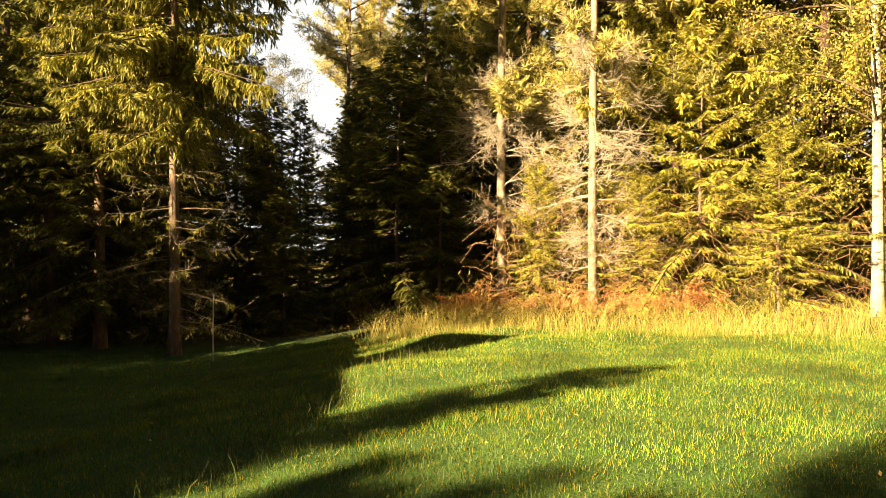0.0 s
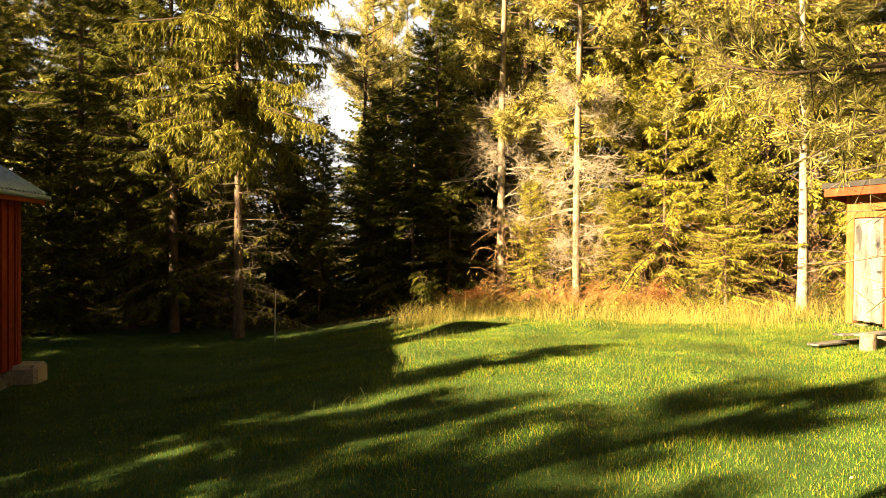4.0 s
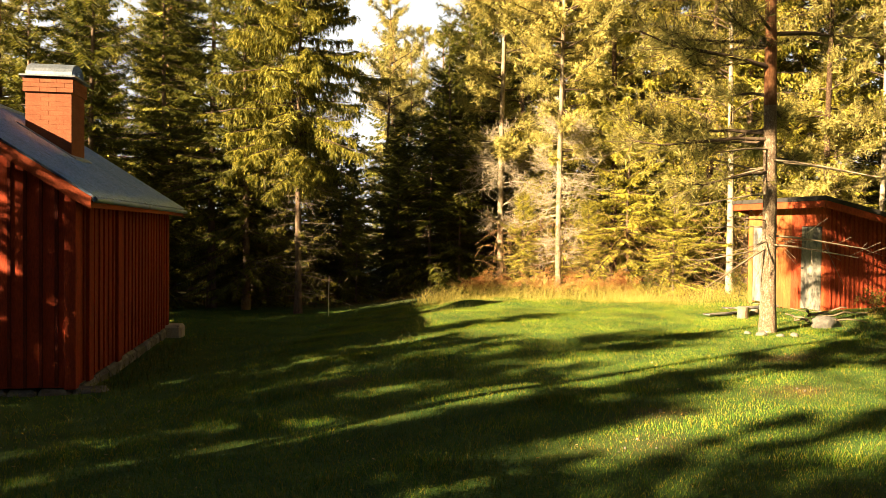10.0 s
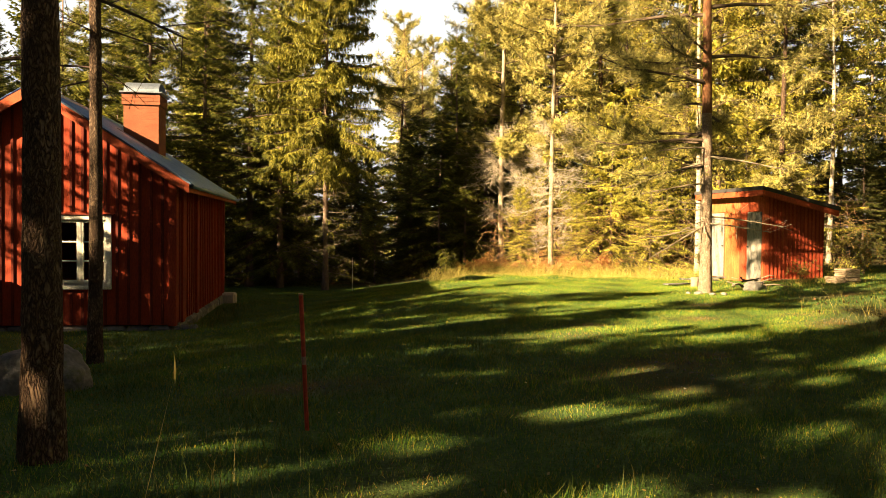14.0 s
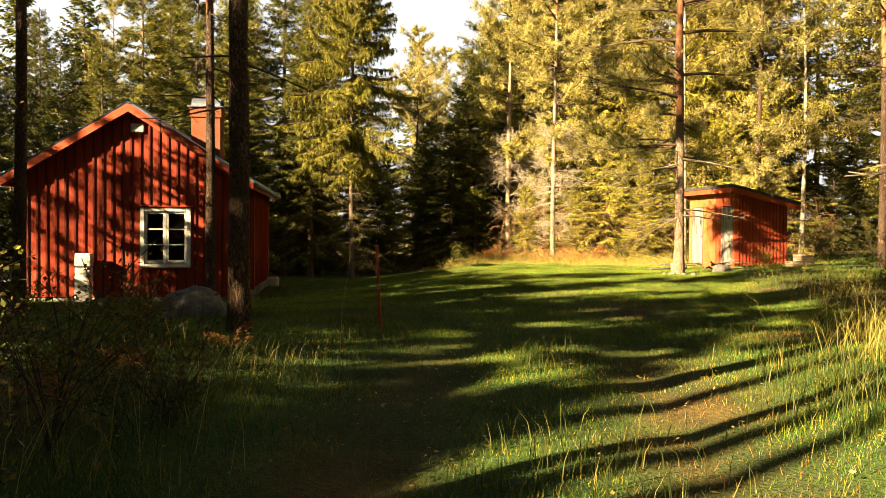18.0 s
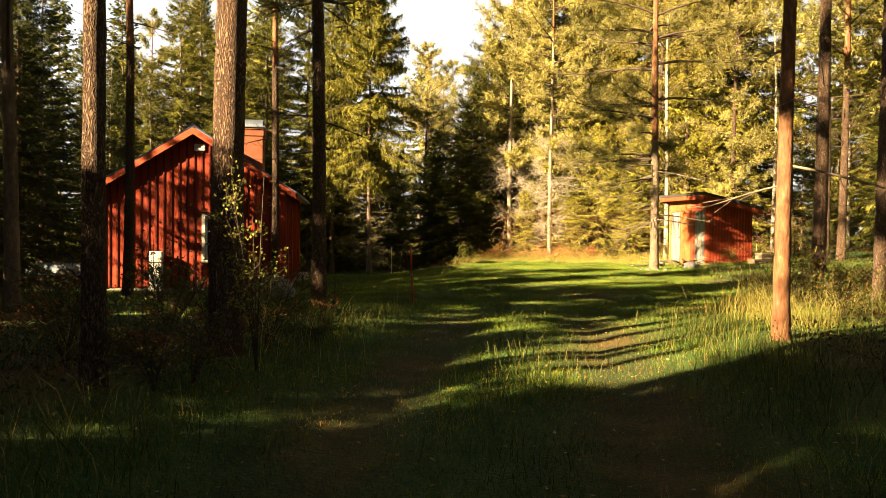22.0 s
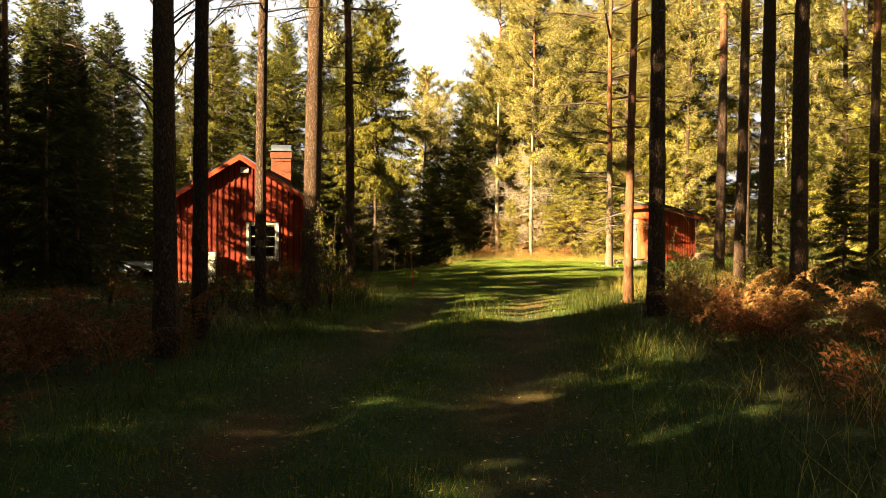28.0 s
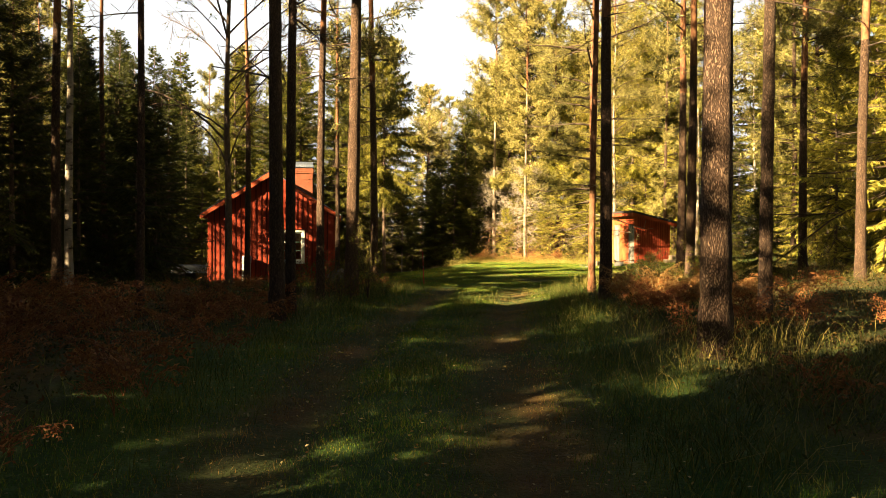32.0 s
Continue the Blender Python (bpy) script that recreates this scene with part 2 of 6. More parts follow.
NEEDLE_GOLD = foliage("yellowing_pine_needles", [(0, (0.13, 0.135, 0.04)), (0.5, (0.32, 0.31, 0.095)), (1, (0.54, 0.48, 0.17))], 0.30)
LEAF_BIRCH = foliage("yellow_green_birch_leaves", [(0, (0.17, 0.19, 0.035)), (0.5, (0.29, 0.28, 0.06)), (1, (0.45, 0.37, 0.09))], 0.5)
LEAF_BUSH = foliage("bush_leaves", [(0, (0.055, 0.08, 0.016)), (0.6, (0.11, 0.12, 0.022)), (0.88, (0.22, 0.15, 0.02)), (1, (0.32, 0.13, 0.02))], 0.45)
LAWN = foliage("lawn_blades", [(0, (0.026, 0.104, 0.013)), (0.5, (0.092, 0.190, 0.017)), (0.80, (0.225, 0.245, 0.024)), (1, (0.38, 0.30, 0.045))], 0.36, broad=0.55)
STRAW = foliage("dry_grass_blades", [(0, (0.20, 0.21, 0.04)), (0.4, (0.40, 0.35, 0.08)), (1, (0.62, 0.50, 0.18))], 0.45, broad=0.25)
THATCH = foliage("worn_brown_grass", [(0, (0.085, 0.062, 0.013)), (0.5, (0.21, 0.125, 0.030)), (1, (0.40, 0.25, 0.075))], 0.35)
VERGE = foliage("lush_verge_grass", [(0, (0.030, 0.055, 0.010)), (0.55, (0.075, 0.105, 0.018)), (0.85, (0.15, 0.16, 0.035)), (1, (0.32, 0.26, 0.09))], 0.4)
FERN = foliage("rusty_bracken", [(0, (0.17, 0.058, 0.022)), (0.5, (0.31, 0.12, 0.042)), (1, (0.46, 0.23, 0.09))], 0.4)
FERN_PALE = foliage("pale_orange_bracken", [(0, (0.36, 0.14, 0.045)), (0.5, (0.46, 0.25, 0.09)), (1, (0.55, 0.40, 0.17))], 0.4)
LEAF_LITTER = foliage("fallen_leaves", [(0, (0.20, 0.10, 0.03)), (0.5, (0.36, 0.24, 0.06)), (1, (0.5, 0.42, 0.2))], 0.2)
BLUEBERRY = foliage("low_brush_leaves", [(0, (0.035, 0.05, 0.014)), (0.6, (0.075, 0.08, 0.022)), (1, (0.17, 0.075, 0.022))], 0.4)


def ground_material():
    m, nt, b = material("turf_and_soil", 0.95)
    broad, mid, fine = noise_node(nt, 0.22, 4), noise_node(nt, 2.6, 5), noise_node(nt, 38, 3)
    grass = ramp_node(nt, [(0.3, (0.025, 0.070, 0.012)), (0.55, (0.047, 0.106, 0.018)), (0.8, (0.092, 0.135, 0.026))])
    nt.links.new(mid.outputs["Fac"], grass.inputs[0])
    soil = ramp_node(nt, [(0.3, (0.058, 0.030, 0.011)), (0.7, (0.165, 0.086, 0.027))])
    nt.links.new(mid.outputs["Fac"], soil.inputs[0])
    moss = ramp_node(nt, [(0.42, (0, 0, 0)), (0.58, (1, 1, 1))])
    nt.links.new(noise_node(nt, 0.7, 5, rough=0.65).outputs["Fac"], moss.inputs[0])
    soil_out = mix_node(nt, moss.outputs[0], soil.outputs[0], (0.05, 0.06, 0.016))
    # bare wheel ruts and needle litter come from a painted-on wear mask of the plan
    att = nt.nodes.new("ShaderNodeAttribute")
    att.attribute_name = "bare"
    out = mix_node(nt, att.outputs["Fac"], grass.outputs[0], soil_out)
    g = ramp_node(nt, [(0.25, (0.6, 0.6, 0.6)), (0.75, (1.2, 1.2, 1.2))])
    nt.links.new(fine.outputs["Fac"], g.inputs[0])
    out = mix_node(nt, 1.0, out, g.outputs[0], "MULTIPLY")
    nt.links.new(out, b.inputs["Base Color"])
    bump(nt, b, fine.outputs["Fac"], 0.7, 0.03)
    return m


GROUND = ground_material()


def glass_material():
    m, nt, b = material("old_window_glass", 0.05)
    b.inputs["Base Color"].default_value = (0.9, 0.95, 0.93, 1)
    b.inputs["Transmission Weight"].default_value = 1.0
    b.inputs["IOR"].default_value = 1.45
    b.inputs["Specular IOR Level"].default_value = 0.5
    return m


GLASS = glass_material()


def sky_backdrop():
    """Bright hazy evening sky low over the far woods."""
    m = bpy.data.materials.new("bright_haze")
    m.use_nodes = True
    nt = m.node_tree
    nt.nodes.remove(nt.nodes["Principled BSDF"])
    e = nt.nodes.new("ShaderNodeEmission")
    co = nt.nodes.new("ShaderNodeTexCoord")
    sep = nt.nodes.new("ShaderNodeSeparateXYZ")
    nt.links.new(co.outputs["Generated"], sep.inputs[0])
    n = noise_node(nt, 3.0, 4, (1, 1, 3), space="Generated")
    r = ramp_node(nt, [(0.0, (1.0, 0.98, 0.96)), (0.6, (0.93, 0.97, 1.0)), (1.0, (0.70, 0.82, 0.95))])
    nt.links.new(sep.outputs["Z"], r.inputs[0])
    c = ramp_node(nt, [(0.35, (0.90, 0.90, 0.90)), (0.65, (1.06, 1.06, 1.06))])
    nt.links.new(n.outputs["Fac"], c.inputs[0])
    nt.links.new(mix_node(nt, 1.0, r.outputs[0], c.outputs[0], "MULTIPLY"), e.inputs["Color"])
    e.inputs["Strength"].default_value = 0.165
    nt.links.new(e.outputs[0], nt.nodes["Material Output"].inputs["Surface"])
    return m


HAZE = sky_backdrop()


# ---- geometry helpers ----
def quick_mesh(name, V, F, mat):
    """A mesh from an (n,3) array of places and an (m,k) array of corners."""
    V, F = np.asarray(V, np.float32), np.asarray(F, np.int32)
    me = bpy.data.meshes.new(name)
    me.vertices.add(len(V))
    me.vertices.foreach_set("co", V.ravel())
    k = F.shape[1]
    me.loops.add(F.size)
    me.loops.foreach_set("vertex_index", F.ravel())
    me.polygons.add(len(F))
    me.polygons.foreach_set("loop_start", np.arange(0, F.size, k, dtype=np.int32))
    me.polygons.foreach_set("loop_total", np.full(len(F), k, np.int32))
    me.update(calc_edges=True)
    if mat:
        me.materials.append(mat)
    return me


def smooth(me):
    me.polygons.foreach_set("use_smooth", np.ones(len(me.polygons), bool))
    return me


def part(name, data, mat, parent, label=""):
    """Links a bmesh or a mesh as one mesh object under a thing or a part."""
    if isinstance(data, bmesh.types.BMesh):
        me = bpy.data.meshes.new(name)
        data.to_mesh(me)
        data.free()
        me.materials.append(mat)
        data = me
    ob = new(name, data)
    ob.parent = parent
    return tagged(ob, label)


def thing(name, label, category, m=None, group="", kind=""):
    ob = new(name)
    ob.empty_display_size = 0.2
    if m is not None:
        ob.matrix_world = m
    return tagged(ob, label, category, group, kind)


def box(x0, x1, y0, y1, z0, z1, bevel=0.0, bm=None):
    bm = bm or bmesh.new()
    r = bmesh.ops.create_cube(bm, size=1)
    bmesh.ops.scale(bm, vec=(x1 - x0, y1 - y0, z1 - z0), verts=r["verts"])
    bmesh.ops.translate(bm, vec=((x0 + x1) / 2, (y0 + y1) / 2, (z0 + z1) / 2), verts=r["verts"])
    if bevel:
        es = list({e for v in r["verts"] for e in v.link_edges})
        bmesh.ops.bevel(bm, geom=es, offset=bevel, segments=1, affect="EDGES")
    return bm


def prism(pts, axis, a, b, bm=None):
    """A flat outline pushed along an axis from a to b. pts run in the other two axes."""
    bm = bm or bmesh.new()

    def put(p, w):
        return bm.verts.new({"x": (w, p[0], p[1]), "y": (p[0], w, p[1]), "z": (p[0], p[1], w)}[axis])
    lo, hi = [put(p, a) for p in pts], [put(p, b) for p in pts]
    n = len(pts)
    bm.faces.new(lo)
    bm.faces.new(list(reversed(hi)))
    for i in range(n):
        bm.faces.new((lo[i], hi[i], hi[(i + 1) % n], lo[(i + 1) % n]))
    bmesh.ops.recalc_face_normals(bm, faces=bm.faces)
    return bm


def tube(points, radii, sides=6, cap=True):
    """Places and quads of a tapered tube along a polyline."""
    P, R = np.asarray(points, float), np.asarray(radii, float)
    d = np.gradient(P, axis=0)
    d /= np.linalg.norm(d, axis=1, keepdims=True) + 1e-9
    ref = np.where(np.abs(d[:, 2:3]) > 0.9, np.array([[1.0, 0, 0]]), np.array([[0, 0, 1.0]]))
    u = np.cross(d, ref)
    u /= np.linalg.norm(u, axis=1, keepdims=True) + 1e-9
    w = np.cross(d, u)
    a = np.linspace(0, 2 * np.pi, sides, endpoint=False)
    V = (P[:, None] + R[:, None, None] * (np.cos(a)[None, :, None] * u[:, None] + np.sin(a)[None, :, None] * w[:, None])).reshape(-1, 3)
    i, j = np.meshgrid(np.arange(len(P) - 1), np.arange(sides), indexing="ij")
    jn = (j + 1) % sides
    F = np.stack([i * sides + j, i * sides + jn, (i + 1) * sides + jn, (i + 1) * sides + j], -1).reshape(-1, 4)
    return V, F


def tubes_many(P, R, sides=3):
    """Many thin tubes at once: P is (n, k, 3), R is (n, k)."""
    n, k, _ = P.shape
    d = np.gradient(P, axis=1)
    d /= np.linalg.norm(d, axis=2, keepdims=True) + 1e-9
    u = np.cross(d, np.array([0.13, 0.21, 0.97]))
    u /= np.linalg.norm(u, axis=2, keepdims=True) + 1e-9
    w = np.cross(d, u)
    a = np.linspace(0, 2 * np.pi, sides, endpoint=False)
    V = P[:, :, None] + R[:, :, None, None] * (np.cos(a)[None, None, :, None] * u[:, :, None] + np.sin(a)[None, None, :, None] * w[:, :, None])
    b = (np.arange(n) * k * sides)[:, None, None]
    i, j = np.arange(k - 1)[None, :, None], np.arange(sides)[None, None, :]
    jn = (j + 1) % sides
    F = np.stack([b + i * sides + j, b + i * sides + jn, b + (i + 1) * sides + jn, b + (i + 1) * sides + j], -1).reshape(-1, 4)
    return V.reshape(-1, 3), F


def kites(P, D, N, L, W, waist=0.4):
    """One narrow diamond a row: from P along D, across the plane whose normal is about N."""
    D = D / (np.linalg.norm(D, axis=1, keepdims=True) + 1e-9)
    S = np.cross(D, N)
    S /= np.linalg.norm(S, axis=1, keepdims=True) + 1e-9
    L, W = L[:, None], W[:, None]
    M = P + D * L * waist
    V = np.stack([P, M + S * W, P + D * L, M - S * W], 1).reshape(-1, 3)
    return V, np.arange(len(P) * 4).reshape(-1, 4)


def join(*vf):
    Vs, Fs, k = [], [], 0
    for V, F in vf:
        Vs.append(V)
        Fs.append(F + k)
        k += len(V)
    return np.concatenate(Vs), np.concatenate(Fs)


def smoothstep(a, b, x):
    t = np.clip((np.asarray(x, float) - a) / (b - a), 0, 1)
    return t * t * (3 - 2 * t)


def waves(x, y, k):
    """A cheap rolling relief of about one unit."""
    return (np.sin(x * 0.9 * k + 1.3) * np.cos(y * 0.7 * k + 0.4) + 0.6 * np.sin(x * 1.7 * k - y * 1.1 * k + 2.0) + 0.4 * np.cos(x * 0.6 * k + y * 2.3 * k)) / 2


def track_mid(y):
    """Middle of the grassy wheel track, in x, for a place along it."""
    return 0.15 + 1.0 * smoothstep(-14, -30, y) - 0.3 * smoothstep(-4, 4, y)


def ground_z(x, y):
    x, y = np.asarray(x, float), np.asarray(y, float)
    z = 0.26 - 0.60 * smoothstep(-0.5, -7, x) * smoothstep(-9, 5, y) - 0.18 * smoothstep(5, 17, y) * smoothstep(9, 3, x) + 0.055 * np.clip(x - 4, 0, 12)
    off = np.abs(x - track_mid(y))
    wood = smoothstep(-4, -10, y)
    z = z + wood * 0.14 * smoothstep(1.3, 2.6, off) - wood * 0.05 * np.exp(-((off - 0.75) / 0.28) ** 2)
    for bx, by, br, bh in ((-1.7, 11.7, 0.55, 0.12), (-0.5, 11.0, 0.5, 0.09), (0.6, 12.0, 0.6, 0.10), (-2.0, 9.0, 0.5, 0.08), (-0.9, 12.6, 0.5, 0.10), (2.2, 11.6, 0.8, 0.07)):
        z = z + bh * np.exp(-((x - bx) ** 2 + (y - by) ** 2) / br ** 2)
    return z + 0.025 * waves(x, y, 1.0) + 0.012 * waves(x, y, 3.1)


def gz(x, y):
    return float(ground_z(x, y))


# ---- ground: one sheet to the horizon ----
def build_ground():
    xs = np.concatenate([[-900, -300, -120, -60, -40], np.arange(-30, 24.01, 0.3), [32, 45, 70, 130, 300, 900]])
    ys = np.concatenate([[-900, -300, -120, -70, -50], np.arange(-40, 30.01, 0.3), [36, 45, 60, 90, 150, 300, 900]])
    X, Y = np.meshgrid(xs, ys, indexing="ij")
    Z = ground_z(np.clip(X, -40, 30), np.clip(Y, -50, 40))
    nx, ny = len(xs), len(ys)
    i, j = np.meshgrid(np.arange(nx - 1), np.arange(ny - 1), indexing="ij")
    F = np.stack([i * ny + j, (i + 1) * ny + j, (i + 1) * ny + j + 1, i * ny + j + 1], -1).reshape(-1, 4)
    me = smooth(quick_mesh("ground", np.stack([X, Y, Z], -1).reshape(-1, 3), F, GROUND))
    bare = me.attributes.new("bare", "FLOAT", "POINT")
    bare.data.foreach_set("value", bareness(X, Y).ravel().astype(np.float32))
    tagged(new("ground", me), "mown grass clearing with a worn wheel track through woods", "ground", kind="structure")


def bareness(x, y):
    off = np.abs(x - track_mid(y))
    rut = np.exp(-((off - 0.88) / np.where(x > track_mid(y), 0.52, 0.36)) ** 2) * smoothstep(-5.5, -8.8, y) * (0.80 + 0.15 * smoothstep(-16, -20, y) + 0.25 * waves(x, y, 1.6))
    wood = smoothstep(1.7, 3.0, off) * smoothstep(-8, -11, y) * 0.8
    under = np.maximum(smoothstep(13.8, 16.5, y + 0.12 * x), smoothstep(-10.5, -12.5, x)) * 0.9
    worn = 0.6 * smoothstep(0.6, 0.95, waves(x + 3, y, 1.1)) * smoothstep(-10, -4, y) * smoothstep(9, 3, y) * smoothstep(-2, 0.5, x)
    for wx, wy, wa, wb in ((1.35, -4.0, 0.75, 0.5), (1.2, -3.3, 1.1, 0.6), (1.55, -2.6, 0.7, 0.35), (0.4, -1.2, 0.5, 0.3), (0.75, -0.2, 0.5, 0.25), (2.3, 1.2, 0.6, 0.25), (3.0, 3.4, 0.6, 0.25), (4.6, 2.1, 1.0, 0.3), (4.3, 0.95, 1.1, 0.35), (5.7, 5.0, 1.3, 0.32), (-2.4, 1.6, 0.35, 0.2), (-1.9, -4.7, 0.6, 0.35), (2.5, -6.2, 0.6, 0.4)):
        u, v = 0.83 * (x - wx) + 0.55 * (y - wy), -0.55 * (x - wx) + 0.83 * (y - wy)
        worn = np.maximum(worn, np.exp(-(u / wa) ** 2 - (v / wb) ** 2) * (0.8 + 0.35 * waves(x, y, 4.0)))
    side = 0.8 * smoothstep(3.7, 4.9, x - 0.05 * (y + 4)) * smoothstep(4.2, 1.5, y)
    return np.clip(np.maximum.reduce([rut, wood, under, worn, side]), 0, 1)


# ---- red cottage ----
HOUSE_TURN = 14.2
HOUSE = Matrix.Rotation(radians(HOUSE_TURN), 4, "Z")     # house axes: x along the gable, y along the ridge
RIDGE_X, HALF, OVER = -7.66, 2.24, 0.29
FRONT, BACK, RAKE = 3.62, 10.0, 0.27
WALL_LO, EAVE_Z, APEX_Z = -0.16, 2.26, 3.86
SLOPE = (APEX_Z - EAVE_Z) / (HALF + OVER)


def roof_z(u):
    return APEX_Z - SLOPE * abs(u - RIDGE_X)


def build_house():
    house = thing("cottage", "small red board-and-batten cottage with tin roof and brick chimney", "cottage", HOUSE)
    L, R = RIDGE_X - HALF, RIDGE_X + HALF
    W0, W1, Z0, Z1 = -7.40, -6.53, 0.52, 1.64        # window opening
    # walls: gables as rings round their openings, long sides plain
    t = 0.14
    under = 0.10
    def gable(y0, y1, hole):
        top = lambda u: roof_z(u) - under
        if not hole:
            return prism([(L, WALL_LO), (R, WALL_LO), (R, top(R)), (RIDGE_X, top(RIDGE_X)), (L, top(L))], "y", y0, y1)
        bm = prism([(L, WALL_LO), (W0, WALL_LO), (W0, top(W0)), (RIDGE_X, top(RIDGE_X)), (L, top(L))], "y", y0, y1) if W0 > RIDGE_X else prism([(L, WALL_LO), (W0, WALL_LO), (W0, top(W0)), (L, top(L))], "y", y0, y1)
        prism([(W1, WALL_LO), (R, WALL_LO), (R, top(R)), (W1, top(W1))], "y", y0, y1, bm)
        prism([(W0, WALL_LO), (W1, WALL_LO), (W1, Z0), (W0, Z0)], "y", y0, y1, bm)
        prism([(W0, Z1), (W1, Z1), (W1, top(W1)), (W0, top(W0))], "y", y0, y1, bm)
        return bm
    gw = part("gable_wall", gable(FRONT, FRONT + t, True), RED, house)
    bw = part("gable_wall", gable(BACK - t, BACK, False), RED, house)
    sw = part("side_wall", box(R - t, R, FRONT + t, BACK - t, WALL_LO, roof_z(R) - under), RED, house)
    lw = part("side_wall", box(L, L + t, FRONT + t, BACK - t, WALL_LO, roof_z(L) - under), RED, house)
    part("floor", box(L + t, R - t, FRONT + t, BACK - t, WALL_LO, WALL_LO + 0.1), DARK_ROOM, house)
    # battens over the board joints, each its own piece
    n = 24
    for i in range(n + 1):
        u = L + 0.02 + (R - L - 0.04) * i / n
        lo, hi = WALL_LO + 0.01 * ((i * 7) % 3), roof_z(u) - 0.13
        spans = [(lo, hi)]
        if W0 - 0.16 < u < W1 + 0.16:
            spans = [(lo, Z0 - 0.10), (Z1 + 0.13, hi)]
        for a, b in spans:
            part("batten", box(u - 0.022, u + 0.022, FRONT - 0.026, FRONT - 0.001, a, b, 0.004), RED_DARK, gw)
    for wall, x0, x1 in ((sw, R + 0.001, R + 0.024), (lw, L - 0.024, L - 0.001)):
        m = 24
        for i in range(m + 1):
            v = FRONT + 0.14 + (BACK - FRONT - 0.28) * i / m
            part("batten", box(x0, x1, v - 0.022, v + 0.022, WALL_LO + 0.012 * ((i * 5) % 3), roof_z(R) - 0.14, 0.004), RED, wall)
    # corner boards and the paler log ends of the cross wall
    for u0, u1 in ((L - 0.03, L + 0.11), (R - 0.11, R + 0.03)):
        for y0, y1 in ((FRONT - 0.034, FRONT + 0.1), (BACK - 0.1, BACK + 0.034)):
            part("corner_board", box(u0, u1, y0, y1, WALL_LO - 0.02, roof_z(R) - 0.15, 0.006), RED, house)
    for v in (FRONT + 0.62, FRONT + 2.2):
        part("pilaster_board", box(R + 0.001, R + 0.05, v - 0.11, v + 0.11, WALL_LO - 0.02, roof_z(R) - 0.15, 0.006), RED, house)
    # roof: two corrugated sheets on rafters, rake boards, eave boards, ridge cap
    for side in (-1, 1):
        ny = 560
        ys = np.linspace(FRONT - RAKE, BACK + RAKE, ny)
        wave = 0.017 * np.sin(ys * 2 * np.pi / 0.15)
        us = RIDGE_X + side * np.array([0.0, 0.8, 1.6, 2.2, HALF + OVER])
        V, F = [], []
        for off in (0.0, -0.014):
            for u in us:
                V.append(np.stack([np.full(ny, u), ys, roof_z(u) + wave + off], -1))
        V = np.concatenate(V)
        k = len(us)
        for s in range(2):
            for a in range(k - 1):
                b0, b1 = (s * k + a) * ny, (s * k + a + 1) * ny
                q = np.arange(ny - 1)
                F.append(np.stack([b0 + q, b1 + q, b1 + q + 1, b0 + q + 1], -1))
        e0, e1 = (k - 1) * ny, (2 * k - 1) * ny
        q = np.arange(ny - 1)
        F.append(np.stack([e0 + q, e1 + q, e1 + q + 1, e0 + q + 1], -1))
        part("roof_sheet", smooth(quick_mesh("roof_sheet", V, np.concatenate(F), TIN)), TIN, house)
        uo, c = RIDGE_X + side * (HALF + OVER - 0.02), RIDGE_X
        for y0, y1 in ((FRONT - RAKE + 0.01, FRONT - RAKE + 0.045), (BACK + RAKE - 0.045, BACK + RAKE - 0.01)):
            part("rake_board", prism([(uo, roof_z(uo) - 0.19), (c, roof_z(c) - 0.20), (c, roof_z(c) - 0.022), (uo, roof_z(uo) - 0.022)], "y", y0, y1), RED_TRIM, house)
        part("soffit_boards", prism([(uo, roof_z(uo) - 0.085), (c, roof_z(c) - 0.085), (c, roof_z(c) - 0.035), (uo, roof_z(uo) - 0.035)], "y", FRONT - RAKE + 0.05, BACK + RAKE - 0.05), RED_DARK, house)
        part("eave_board", box(*sorted((uo, uo - side * 0.03)), FRONT - RAKE + 0.05, BACK + RAKE - 0.05, roof_z(uo) - 0.16, roof_z(uo) - 0.03, 0.004), RED_TRIM, house)
        V, F = tube([(uo + side * 0.05, FRONT - RAKE, EAVE_Z - 0.045), (uo + side * 0.05, (FRONT + BACK) / 2, EAVE_Z - 0.055), (uo + side * 0.05, BACK + RAKE, EAVE_Z - 0.065)], [0.035] * 3, 8)
        part("gutter", smooth(quick_mesh("gutter", V, F, TIN)), TIN, house, "thin galvanised eave gutter")
    V, F = tube([(RIDGE_X, FRONT - RAKE - 0.01, APEX_Z + 0.004), (RIDGE_X, 7, APEX_Z + 0.01), (RIDGE_X, BACK + RAKE + 0.01, APEX_Z + 0.004)], [0.045] * 3, 8)
    part("ridge_cap", smooth(quick_mesh("ridge_cap", V, F, TIN)), TIN, house)
    # white attic vent under the peak
    vent = part("attic_vent", box(RIDGE_X + 0.0, RIDGE_X + 0.26, FRONT - 0.05, FRONT - 0.002, APEX_Z - 0.60, APEX_Z - 0.42, 0.005), WHITE_PAINT, house, "small white louvred attic vent")
    for k in range(4):
        part("louvre", box(RIDGE_X + 0.02, RIDGE_X + 0.24, FRONT - 0.062, FRONT - 0.051, APEX_Z - 0.585 + 0.04 * k, APEX_Z - 0.567 + 0.04 * k), WHITE_PAINT, vent)
    # foundation of rough stones
    rng = random.Random(5)
